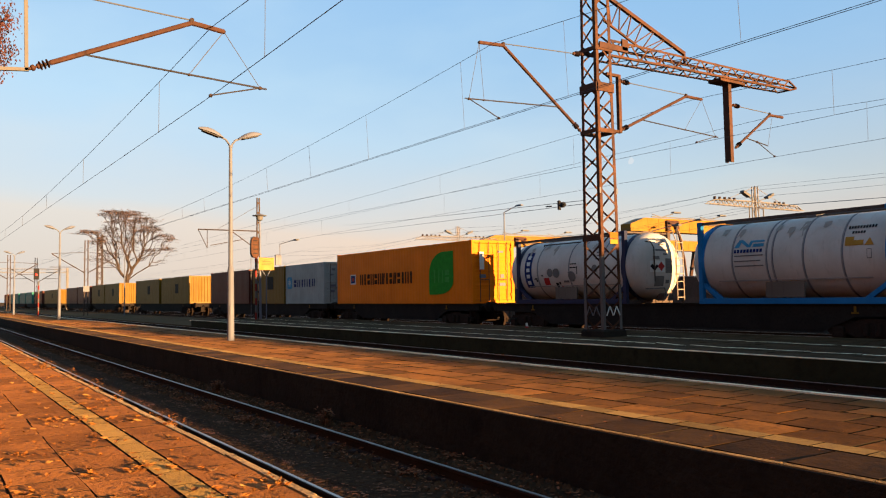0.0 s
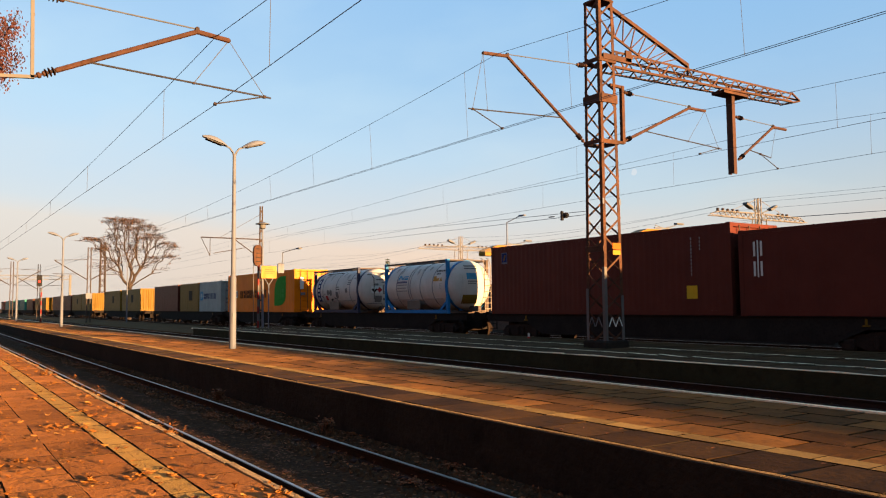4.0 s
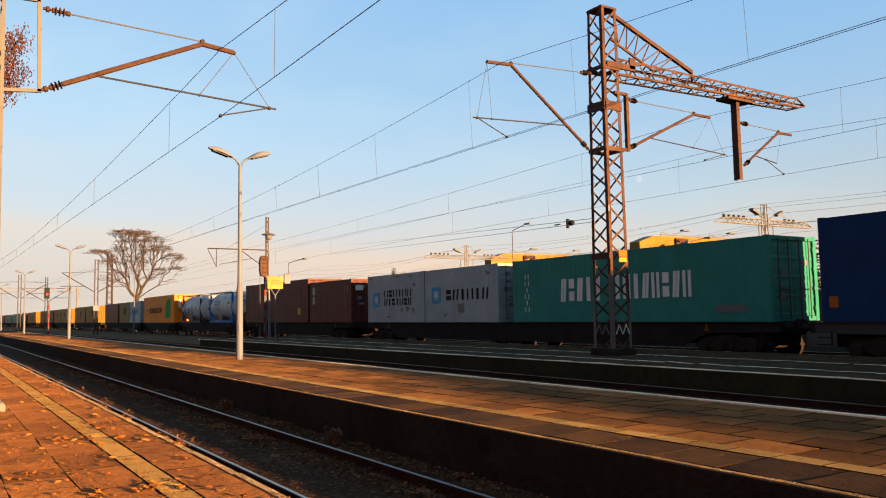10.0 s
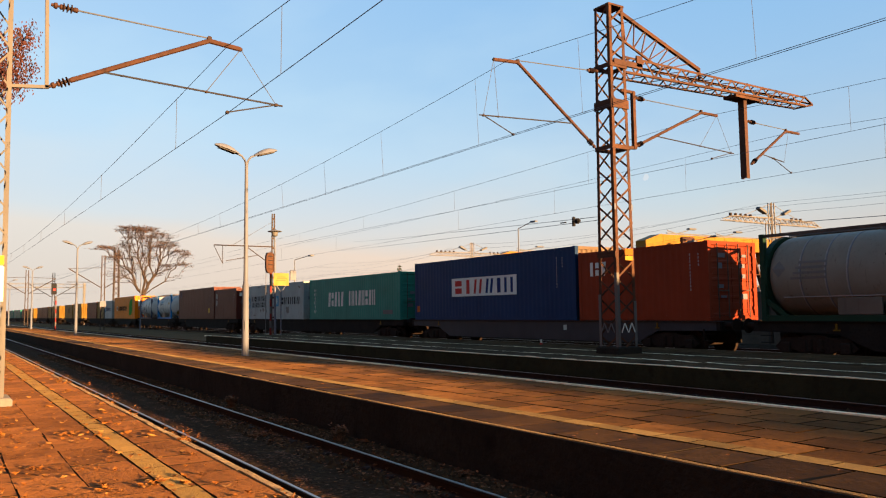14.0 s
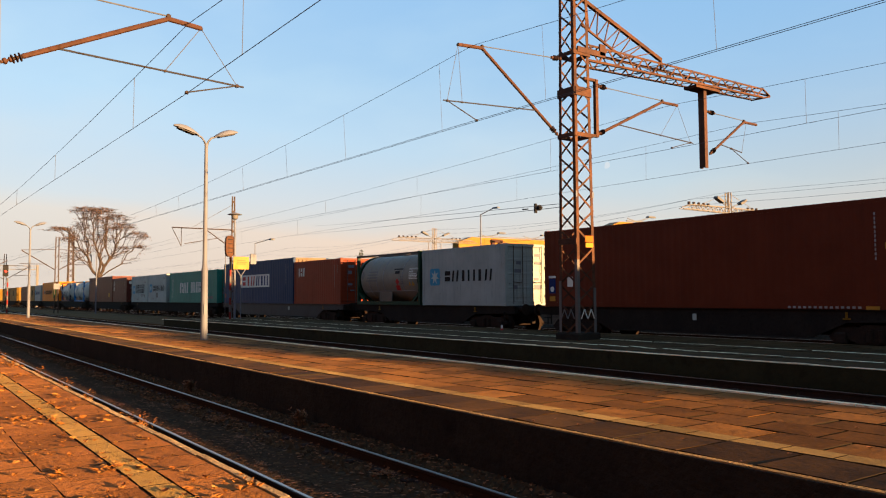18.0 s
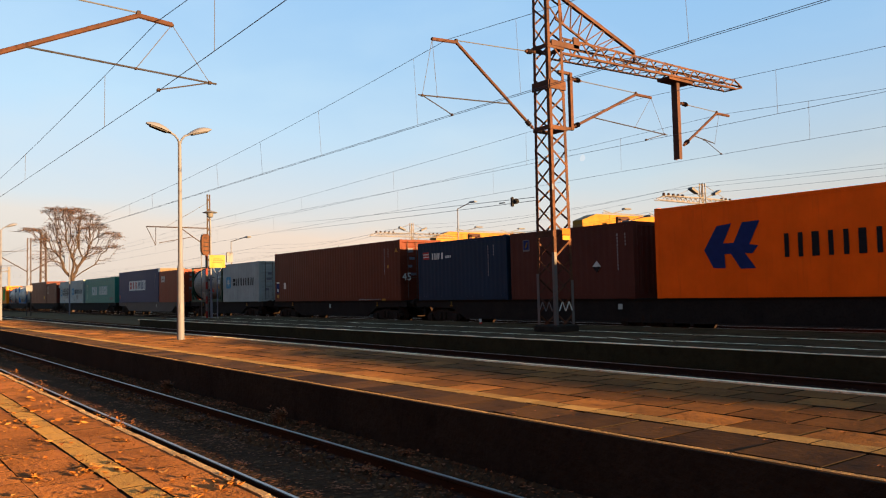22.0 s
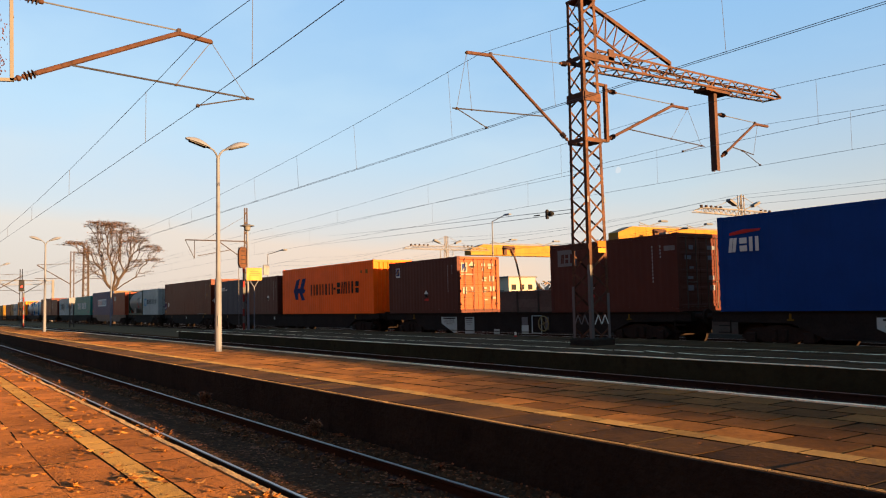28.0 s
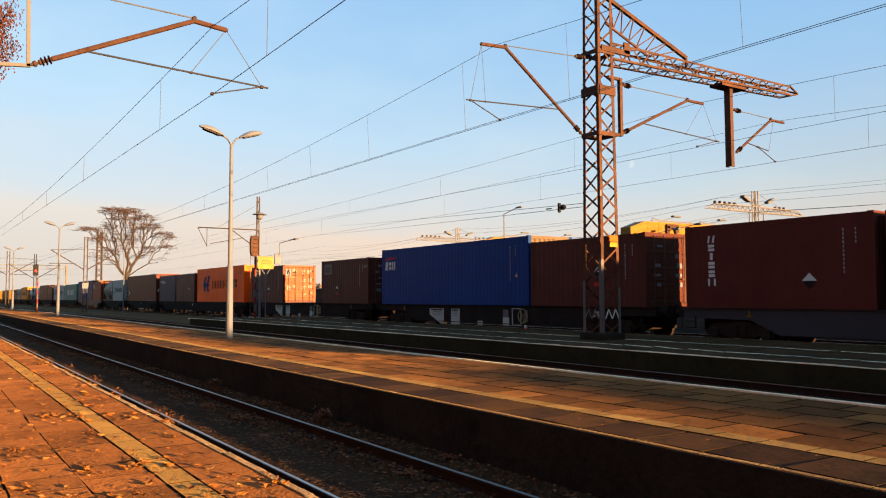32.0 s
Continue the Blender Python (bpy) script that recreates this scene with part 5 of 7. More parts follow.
def leaf_shape(x0, x1, z0, z1, y, r=0.62):
    """A leaf: two opposite corners rounded, two nearly sharp."""
    pts = [(x0 + 0.06, z0), (x0, z0 + 0.06)]
    w = (x1 - x0) * r
    pts += [(x0 + w - w * math.cos(k * math.pi / 16), z1 - 0.8 * w + 0.8 * w * math.sin(k * math.pi / 16)) for k in range(9)]
    pts += [(x1, z1)]
    pts += [(x1 - w + w * math.cos(k * math.pi / 16), z0 + 0.5 * w - 0.5 * w * math.sin(k * math.pi / 16)) for k in range(9)]
    return Solid().prism(pts, y - 0.003, y + 0.003)


def star_shape(cx, cz, r, y, n=7):
    pts = []
    for i in range(2 * n):
        a = math.pi * i / n + math.pi / 2
        k = r if i % 2 == 0 else r * 0.42
        pts.append((cx + k * math.cos(a), cz + k * math.sin(a)))
    return Solid().prism(pts, y - 0.003, y + 0.003)


def container(x0, length, height, mat, name, label, end="door", group="shipping containers", end_mat=None):
    """A corrugated steel box; local x runs along the train, the camera's side is y = -1.219."""
    th = carry(empty(name, pose(0, 0, 0), label, "container", group), x0 + length / 2, DECK)
    L = length / 2
    z0, z1 = 0.16, height - 0.10
    for side in (-1, 1):
        part("side_wall", corrugated(-L + 0.15, L - 0.15, z0, z1, side * (W2 - 0.012), 0.005, 0.278, side), mat, th)
        part("bottom_rail", Solid().box((0, side * (W2 - 0.035), 0.085), (2 * L - 0.3, 0.06, 0.15)), mat, th)
        part("top_rail", Solid().box((0, side * (W2 - 0.035), height - 0.07), (2 * L - 0.3, 0.06, 0.10)), mat, th)
        for e in (-1, 1):
            part("corner_post", Solid().box((e * (L - 0.075), side * (W2 - 0.08), height / 2), (0.15, 0.16, height - 0.24)), mat if e < 0 or end_mat is None or side < 0 else end_mat, th)
            for zc in (0.06, height - 0.06):
                part("corner_casting", Solid().slab((e * (L - 0.089), side * (W2 - 0.081), zc), (0.178, 0.162, 0.12), 0.015), mat, th)
    part("roof", Solid().box((0, 0, height - 0.045), (2 * L - 0.2, 2 * W2 - 0.16, 0.03)), mat, th)
    part("floor", Solid().box((0, 0, 0.13), (2 * L - 0.2, 2 * W2 - 0.16, 0.04)), M_WAGON, th)

    def turned(s, e):
        """From a wall built along x to one across the end e."""
        s.v = [(e * (L - 0.03) - e * (W2 + v[1]), v[0], v[2]) for v in s.v]
        return s

    end_mat = end_mat or mat
    for e in (-1, 1):
        part("end_sill", Solid().box((e * (L - 0.06), 0, 0.08), (0.11, 2 * W2 - 0.34, 0.14)), mat, th)
        part("end_header", Solid().box((e * (L - 0.06), 0, height - 0.07), (0.11, 2 * W2 - 0.34, 0.12)), end_mat, th)
        if e < 0 or end == "wall":
            part("end_wall", turned(corrugated(-W2 + 0.16, W2 - 0.16, 0.15, height - 0.12, -W2, 0.045, 0.25, -1), e), end_mat, th)
            continue
        for s in (-1, 1):
            leaf = Solid()
            a, b = (-W2 + 0.165, -0.008) if s < 0 else (0.008, W2 - 0.165)
            lo, hi = 0.16, height - 0.14
            prof = [(lo, -0.05)]
            for k in range(4):
                z_, w_ = lo + (hi - lo) * k / 4, (hi - lo) / 4
                prof += [(z_ + 0.06, -0.05), (z_ + 0.09, -0.064), (z_ + 0.3 * w_, -0.064), (z_ + 0.3 * w_ + 0.03, -0.056), (z_ + 0.7 * w_, -0.056), (z_ + 0.7 * w_ + 0.03, -0.064), (z_ + w_ - 0.03, -0.064), (z_ + w_, -0.05)]
            n = len(prof)
            leaf.add([(L + x_, y_, z_) for y_ in (a, b) for z_, x_ in prof], [(k, k + 1, n + k + 1, n + k) for k in range(n - 1)])
            dl = part("door", leaf, end_mat, th)
            for k in (0.27, 0.75):
                yy = a + (b - a) * k
                rod = part("lock_rod", Solid().tube((L + 0.012, yy, 0.08), (L + 0.012, yy, height - 0.08), 0.018, 6), M_ROD, dl)
                part("handle", Solid().beam((L + 0.03, yy, height * 0.38), (L + 0.03, yy + 0.3 * (1 if k < 0.5 else -1), height * 0.37), 0.03), M_ROD, rod)
            for k in range(4):
                part("hinge", Solid().box((L - 0.01, a if s < 0 else b, 0.4 + k * (height - 0.8) / 3), (0.05, 0.1, 0.10)), mat, dl)
            r = random.Random(int(x0 * 10) + s)
            for k in range(0 if end_mat is C_SUNDOOR else 5):
                zz = height * (0.3 + 0.13 * k)
                if r.random() < 0.75:
                    pl = Solid().box((L - 0.044, (a + b) / 2 + r.uniform(-0.12, 0.12), zz), (0.012, r.uniform(0.2, 0.42), r.uniform(0.07, 0.2)))
                    part("placard", pl, M_GALV, dl, "small pale plate")
    return th


FACE = -W2 - 0.001
M_CODE = paint("dirty_code_paint", (0.17, 0.17, 0.165), 0.1)
M_ROD = rusty("dull_lock_rod", (0.070, 0.055, 0.046), (0.045, 0.034, 0.027), 0.6)


def codes(th, x, height, n=11, mat=None):
    """The upright owner code, kept as plain bars."""
    for i in range(n):
        part("bar", Solid().box((x, FACE, height - 0.42 - i * 0.115), (0.035 if i % 3 else 0.045, 0.006, 0.075)), mat or M_CODE, th)
    for i in range(4):
        part("bar", Solid().box((x + 0.34, FACE, height - 0.42 - i * 0.115), (0.035, 0.006, 0.07)), mat or M_CODE, th)


def mark(th, solid, mat, label, name="marking"):
    if isinstance(solid, list):
        for s in solid:
            part("bar", s, mat, th)
        return None
    return part(name, solid, mat, th, label)


def blotches(th, spots_, seed):
    """Ragged rust stains on the side: rows of (x, z, half width, half height)."""
    r = random.Random(seed)
    for x, z, w, h in spots_:
        for k in range(4):
            cx, cz, q = x + r.uniform(-0.6, 0.6) * w * (k > 0), z + r.uniform(-0.6, 0.6) * h * (k > 0), 0.75 if k == 0 else r.uniform(0.2, 0.45)
            ring = [(cx + w * q * r.uniform(0.55, 1.15) * math.cos(a * math.pi / 7), FACE - 0.0012 * (k + 1), cz + h * q * r.uniform(0.55, 1.15) * math.sin(a * math.pi / 7)) for a in range(14)]
            part("stain", Solid().add(ring, [tuple(range(14))]), M_RUSTY, th, "ragged rust stain")


M_RUSTY = paint("rust_stain", (0.112, 0.102, 0.086), 0.3, 0.7)
C_YEL = paint("yellow_container_paint", (0.4992, 0.121, 0.0021), 0.12)
C_GREY = paint("pale_grey_container_paint", (0.182, 0.212, 0.202), 0.45, 0.5, (0.075, 0.072, 0.062))
C_LONG = paint("brick_red_container_paint", (0.0702, 0.0152, 0.0072), 0.25)
# brighter copy of the maroon: sunlight on the doors put into the colour
C_SUNDOOR = paint("sunlit_maroon_door_paint", (0.165, 0.044, 0.0165), 0.25)
C_RED = paint("dark_red_container_paint", (0.062, 0.0158, 0.0112), 0.2)
C_BROWN = paint("maroon_container_paint", (0.052, 0.0168, 0.0122), 0.2)
C_TEAL = paint("teal_container_paint", (0.0176, 0.123, 0.096), 0.2)
C_NAVY = paint("navy_container_paint", (0.00408, 0.021, 0.0594), 0.0, 0.5, (0.0051, 0.014, 0.0324))
C_ORED = paint("orange_red_container_paint", (0.135, 0.0215, 0.0085), 0.18)
C_NIGHT = paint("night_blue_container_paint", (0.00578, 0.01764, 0.0333), 0.0, 0.5, (0.0051, 0.0117, 0.0198))
C_ORANGE = paint("orange_container_paint", (0.64, 0.080, 0.003), 0.06)
C_BLUE = paint("bright_blue_container_paint", (0.0018, 0.0264, 0.1148), 0.0, 0.5, (0.0027, 0.016, 0.06375))
C_OLIVE = paint("mustard_container_paint", (0.105, 0.058, 0.0058), 0.15)
C_GREEN = plain("leaf_green_marking", (0.014, 0.165, 0.014), 0.6)
C_LEAFY = plain("pale_green_marking", (0.03, 0.19, 0.03), 0.6)
M_BROWNM = plain("dark_brown_marking", (0.035, 0.014, 0.006), 0.6)
C_SKY = plain("light_blue_marking", (0.035, 0.16, 0.25), 0.6)
C_DBLUE = plain("dark_blue_marking", (0.009, 0.018, 0.075), 0.6)
C_TANK = paint("dirty_white_tank", (0.335, 0.315, 0.275), 0.24, 0.45)
C_GRIMY = paint("grimy_tank", (0.135, 0.122, 0.098), 0.45, 0.5)
C_FRAMEB = paint("blue_tank_frame", (0.008, 0.098, 0.235), 0.2)
C_FRAMED = paint("dark_blue_tank_frame", (0.018, 0.022, 0.045), 0.2)
C_FRAMEG = paint("green_tank_frame", (0.008, 0.026, 0.016), 0.2)
C_BAND = plain("tank_band", (0.17, 0.165, 0.155), 0.5)

M_RUN = paint("faint_run_off", (0.205, 0.19, 0.162), 0.3)
M_STAIN = paint("worn_grey_stain", (0.10, 0.095, 0.088), 0.4)
M_OCHRE2 = paint("sun_bleached_ochre", (0.26, 0.13, 0.02), 0.1)
M_COVER = paint("grimy_brown_cover", (0.085, 0.070, 0.056), 0.3)
M_GREYW = paint("grey_wagon_paint", (0.027, 0.0285, 0.0315), 0.2)
M_PANEL = paint("grimy_white_panel", (0.235, 0.285, 0.265), 0.2)
M_FADEW = paint("bleached_label", (0.175, 0.145, 0.12), 0.1, 0.6)
M_TAN = paint("tan_end_paint", (0.085, 0.058, 0.036), 0.3)
M_OCHRE = paint("dirty_ochre_paint", (0.11, 0.062, 0.008), 0.1)
M_CREAMY = paint("pale_yellow_paint", (0.155, 0.125, 0.055), 0.15)
H8, H9 = 2.591, 2.896
L20, L40, L45 = 6.058, 12.192, 13.716


TANK_R = 1.20
DISH = ((0.0, 0.05), (0.3, 0.04), (0.6, 0.0), (0.85, -0.08), (1.02, -0.18), (1.13, -0.30), (1.18, -0.42), (TANK_R, -0.60))


def tank(x0, frame, label, length=L20, height=2.591, shell=None, bands=(-1.75, -0.5, 0.55, 1.7), over=0.0):
    th = carry(empty("tank_container", pose(0, 0, 0), label, "tank container", "tank containers"), x0 + length / 2, DECK)
    L, R = length / 2, TANK_R
    E = L + over                      # the shell may reach past its frame
    zc = height / 2 + 0.03
    prof = [(r, -E - x) for r, x in DISH]
    prof += [(r, -x) for r, x in reversed(prof)]
    part("tank_shell", Solid().spin(prof, 48, "x", (0, 0, zc)), shell or C_TANK, th, "dirty white rounded tank", True)
    for xx in bands:
        for o, w, m in ((-0.024, 0.022, C_BAND), (0.012, 0.012, M_GALV)):
            part("tank_band", Solid().spin([(R + 0.002, xx + o - w), (R + 0.009, xx + o - w * 0.7), (R + 0.009, xx + o + w * 0.7), (R + 0.002, xx + o + w)], 40, "x", (0, 0, zc)), m, th)
    for s in (-1, 1):
        y_ = s * (math.sqrt(R * R - (0.70 - zc) ** 2) + 0.012)
        part("seam_ledge", Solid().box((0, y_, 0.70), (length - 1.3, 0.035, 0.03)), C_BAND, th, "dark ledge along the cladding")
    for e in (-1, 1):
        for s in (-1, 1):
            tone = M_ROD if e > 0 and s > 0 else frame
            part("corner_post", Solid().box((e * (L - 0.075), s * (W2 - 0.08), height / 2), (0.14, 0.15, height - 0.2)), tone, th)
            for z in (0.06, height - 0.06):
                part("corner_casting", Solid().slab((e * (L - 0.089), s * (W2 - 0.081), z), (0.178, 0.162, 0.12), 0.015), tone, th)
            part("brace", Solid().beam((e * (L - 0.1), s * (W2 - 0.12), 0.62), (e * (L - 0.80), s * (W2 - 0.12), 0.12), 0.12, 0.12), frame, th)
            part("brace", Solid().beam((e * (L - 0.08), s * 0.98, 0.78), (e * (L - 0.08), s * 0.40, 0.14), 0.12, 0.12), tone, th)
        part("end_rail", Solid().box((e * (L - 0.07), 0, 0.07), (0.11, 2 * W2 - 0.3, 0.13)), M_ROD if e > 0 else frame, th)
        part("end_rail", Solid().box((e * (L - 0.07), 0, height - 0.05), (0.06, 2 * W2 - 0.3, 0.06)), M_ROD, th)
        # skirt that ties the shell to the end frame
        k = e * (L - 0.12)
        part("saddle_ring", Solid().spin([(R + 0.003, k - 0.10), (R + 0.022, k - 0.10), (R + 0.022, k + 0.10), (R + 0.003, k + 0.10)], 40, "x", (0, 0, zc)), frame, th)
    for s in (-1, 1):
        part("bottom_rail", Solid().box((0, s * (W2 - 0.07), 0.09), (length - 0.3, 0.12, 0.17)), frame, th)
        part("top_rail", Solid().box((0, s * (W2 - 0.05), height - 0.06), (length - 0.3, 0.06, 0.09)), M_ROD, th, "dark top rail")
    part("walkway", Solid().slab((0, 0.25, height - 0.0), (length - 0.4, 0.5, 0.05), 0.01), M_DULL, th, "grey roof walkway")
    part("manhole", Solid().tube((0.3, 0, height - 0.1), (0.3, 0, height + 0.07), 0.3, 14), M_DULL, th)
    bow = [(E - 0.30, y_, height + 0.06) for y_ in (0.60, 0.96)]
    lad = part("ladder", Solid().path([bow[0], (E - 0.12, 0.60, height), (E + 0.02, 0.60, height - 0.34), (E + 0.04, 0.60, 0.1)], 0.02, 6), M_FADEW, th, "pale end ladder bent over the shell")
    part("ladder_side", Solid().path([bow[1], (E - 0.12, 0.96, height), (E + 0.02, 0.96, height - 0.34), (E + 0.04, 0.96, 0.1)], 0.02, 6), M_FADEW, lad)
    for i in range(8):
        part("rung", Solid().beam((E + 0.04, 0.60, 0.2 + i * 0.28), (E + 0.04, 0.96, 0.2 + i * 0.28), 0.03), M_FADEW, lad)
    part("valve_box", Solid().slab((E - 0.10, 0.1, 0.22), (0.3, 0.5, 0.26), 0.03), M_ROD, th, "dark valve box")
    part("data_plate", Solid().slab((-0.05, -W2 + 0.02, 0.42), (1.2, 0.05, 0.46), 0.01), M_COVER, th, "grimy brown cover plate")
    return th, zc, R


def on_tank(zc, R, x0, x1, z0, z1):
    """A thin patch that follows the tank's skin on the camera's side."""
    n = 6
    v = []
    for i in range(n + 1):
        z = z0 + (z1 - z0) * i / n
        y = -math.sqrt(max(0.01, (R + 0.012) ** 2 - (z - zc) ** 2))
        v += [(x0, y, z), (x1, y, z)]
    return Solid().add(v, [(2 * i, 2 * i + 1, 2 * i + 3, 2 * i + 2) for i in range(n)])


def skin_shape(zc, R, poly):
    """A small flat-sided shape laid on the tank's skin."""
    v = [(x, -math.sqrt((R + 0.016) ** 2 - (z - zc) ** 2), z) for x, z in poly]
    return Solid().add(v, [tuple(range(len(v)))])


def on_dish(over, zc, y0, y1, z0, z1, turn=0.0, lift=0.012):
    """A thin patch that follows the tank's domed end, on the side towards the tail; turn: degrees it is set on edge."""
    n, v = 6, []

    def out(y, z):
        r = math.hypot(y, z - zc)
        for (ra, xa), (rb, xb) in zip(DISH, DISH[1:]):
            if r <= rb:
                return xa + (xb - xa) * (r - ra) / (rb - ra)
        return DISH[-1][1]

    c, d = math.cos(radians(turn)), math.sin(radians(turn))
    y0, y1 = y0 - 0.30, y1 - 0.30
    yc, zm = (y0 + y1) / 2, (z0 + z1) / 2
    for i in range(n + 1):
        for k in range(n + 1):
            a, b = y0 + (y1 - y0) * i / n - yc, z0 + (z1 - z0) * k / n - zm
            y, z = yc + a * c - b * d, zm + a * d + b * c
            v.append((L20 / 2 + over + out(y, z) + lift, y, z))
    m = n + 1
    return Solid().add(v, [(i * m + k, i * m + m + k, i * m + m + 1 + k, i * m + 1 + k) for i in range(n) for k in range(n)])


# head of the train, far down the line
for x, ln, ht, mat, nm_, lb, en in (
        (-354.0, L40, H8, C_ORED, "shipping_container", "orange-red steel container at the head of the train", "wall"),
        (-339.0, L40, H8, C_TEAL, "shipping_container", "blue-green steel container far along the train", "wall"),
        (-325.5, L40, H8, C_TEAL, "shipping_container", "blue-green steel container far along the train", "door"),
        (-310.0, L40, H8, C_TEAL, "shipping_container", "teal steel container far along the train", "wall"),
        (-296.5, L40, H8, C_TEAL, "shipping_container", "teal steel container far along the train", "door"),
        (-279.0, L40, H8, C_BROWN, "shipping_container", "maroon steel container far along the train", "wall"),
        (-262.5, 19.0, H8, C_OLIVE, "shipping_container", "long mustard-yellow container far along the train", "wall"),
        (-234.0, 11.0, H8, C_BROWN, "shipping_container", "maroon steel container far along the train", "wall"),
        (-222.5, 11.0, H8, C_BROWN, "shipping_container", "maroon steel container far along the train", "door"),
        (-210.0, 9.3, H8, C_OLIVE, "shipping_container", "mustard-yellow container with a dim side panel", "wall"),
        (-200.4, 9.3, H8, C_OLIVE, "shipping_container", "mustard-yellow container with a sunlit end", "wall"),
        (-182.0, 10.6, H8, C_OLIVE, "shipping_container", "mustard-yellow container with a dim side panel", "wall"),
        (-170.4, 10.0, H8, C_OLIVE, "shipping_container", "mustard-yellow container with a sunlit corrugated end", "wall"),
        (-153.8, 9.3, H8, C_RED, "shipping_container", "dark red steel container with white door marks", "door"),
        (-143.6, L20, H8, C_OLIVE, "shipping_container", "mustard-yellow steel container on a dark wagon", "wall")):
    c = container(x, ln, ht, mat, nm_, lb, en)
    if mat is C_OLIVE:
        mark(c, Solid().box((ln * 0.08, FACE, ht * 0.56), (1.1, 0.006, 0.9)), M_BLACK, "dark side panel")

c = container(-137.25, L20, H8, C_GREY, "shipping_container", "pale grey container with blue square and dark bars", "door")
mark(c, disc_shape(-2.35, 1.38, 0.40, 0.40, FACE, 20, 8), C_SKY, "light blue square")
mark(c, star_shape(-2.35, 1.38, 0.32, FACE - 0.004), M_PANEL, "white star")
mark(c, glyphs(6, -1.7, 1.77, 1.09, 1.57, FACE, (), 0.8, 3), C_DBLUE, "dark block shapes")

c = container(-129.3, L45, H9, C_YEL, "shipping_container", "long orange-yellow container with a green leaf mark", "door")
mark(c, leaf_shape(3.27, 5.36, 0.44, 2.48, FACE), C_GREEN, "green leaf shape with two rounded corners")
mark(c, glyphs(3, 3.5, 5.1, 1.0, 1.62, FACE - 0.004, (), 0.8, 5, 0.13), C_LEAFY, "pale green block shapes on the leaf")
mark(c, glyphs(14, -3.98, 1.78, 1.04, 1.64, FACE, (), 0.82, 6, 0.2), M_BROWNM, "dark block shapes")
mark(c, Solid().box((-4.82, FACE, 1.38), (0.64, 0.006, 0.56)), M_WHITE, "white square")
mark(c, Solid().box((-4.82, FACE - 0.004, 1.38), (0.48, 0.006, 0.42)), C_DBLUE, "blue square")
mark(c, disc_shape(-4.82, 1.38, 0.12, 0.12, FACE - 0.008), M_REDM, "red dot")
mark(c, Solid().box((L45 / 2 + 0.05, -0.7, 1.95), (0.012, 0.25, 0.8)), M_WHITE, "white door notice")

c, zc, R = tank(-112.42, C_FRAMED, "dirty white tank container in a dark blue frame", bands=(-1.72, 0.12, 1.9), over=0.72)
mark(c, on_tank(zc, R, -2.52, -2.08, 0.66, 2.08), C_DBLUE, "upright dark blue panel")
for i in range(5):
    mark(c, on_tank(zc, R + 0.005, -2.40, -2.20, 0.78 + i * 0.255, 0.93 + i * 0.255), M_WHITE, "white block")
mark(c, on_tank(zc, R, -1.38, -1.06, 0.74, 1.02), M_REDM, "red label")
for x, z, r_ in ((-0.98, 1.22, 0.17), (-0.62, 1.20, 0.19), (0.25, 1.05, 0.2), (1.5, 1.3, 0.15)):
    mark(c, skin_shape(zc, R, [(x + r_ * math.cos(k * 0.5236), z + r_ * math.sin(k * 0.5236)) for k in range(12)]), M_STAIN, "round grey stain")
for x, z, w, h, m in ((-1.85, 1.0, 0.18, 0.05, M_BLACK), (-1.8, 0.92, 0.1, 0.07, M_BLACK), (-1.45, 1.12, 0.12, 0.05, M_BLACK), (-0.66, 0.72, 0.16, 0.2, M_BLACK), (-0.42, 0.62, 0.1, 0.12, M_REDM), (-0.5, 0.8, 0.1, 0.1, M_BLACK),
                      (-0.1, 0.86, 0.3, 0.08, M_DULL), (0.35, 1.52, 0.36, 0.04, M_BLACK), (0.35, 1.38, 0.36, 0.04, M_BLACK), (0.55, 1.28, 0.04, 0.3, M_BLACK), (0.2, 1.2, 0.3, 0.04, M_DULL),
                      (1.75, 1.9, 0.5, 0.05, M_DULL), (1.7, 1.78, 0.3, 0.05, M_DULL), (1.72, 1.66, 0.4, 0.05, M_DULL), (2.35, 2.0, 0.3, 0.05, M_DULL)):
    mark(c, on_tank(zc, R, x - w / 2, x + w / 2, z - h / 2, z + h / 2), m, "small worn notice")
part("drain_pipe", Solid().path([(L20 / 2 + 0.72 + 0.05, -1.02, 2.16), (L20 / 2 + 0.72 + 0.05, -0.74, 2.14), (L20 / 2 + 0.72 + 0.06, -0.60, 1.95), (L20 / 2 + 0.72 + 0.06, -0.58, 0.75)], 0.022, 8), M_ROD, c, "dark bent pipe")
part("hand_rail", Solid().path([(L20 / 2 + 0.72 + 0.05, -1.05, 0.52), (L20 / 2 + 0.72 + 0.06, -0.10, 0.54), (L20 / 2 + 0.72 + 0.06, -0.05, 0.22)], 0.02, 8), M_DULL, c, "grey hand rail")
for x, z in ((-2.35, 2.12), (-1.5, 2.2), (-0.9, 2.16), (0.7, 2.2), (1.3, 2.1), (2.3, 2.22)):
    mark(c, skin_shape(zc, R, [(x - 0.10 - 0.04 * math.sin(9 * x), z + 0.14), (x + 0.09, z + 0.16), (x + 0.13 + 0.05 * math.sin(7 * x), z + 0.02), (x + 0.03, z - 0.16 - 0.14 * math.sin(5 * x)), (x - 0.04, z - 0.05), (x - 0.14, z - 0.12 + 0.08 * math.sin(11 * x))]), M_RUN, "faint run-off stain")
part("walkway_rail", Solid().path([(-1.75, -0.78, 2.30), (-1.70, -0.80, 2.36), (0.4, -0.80, 2.36)], 0.025, 8), M_ROD, c, "dark rail along the shell")
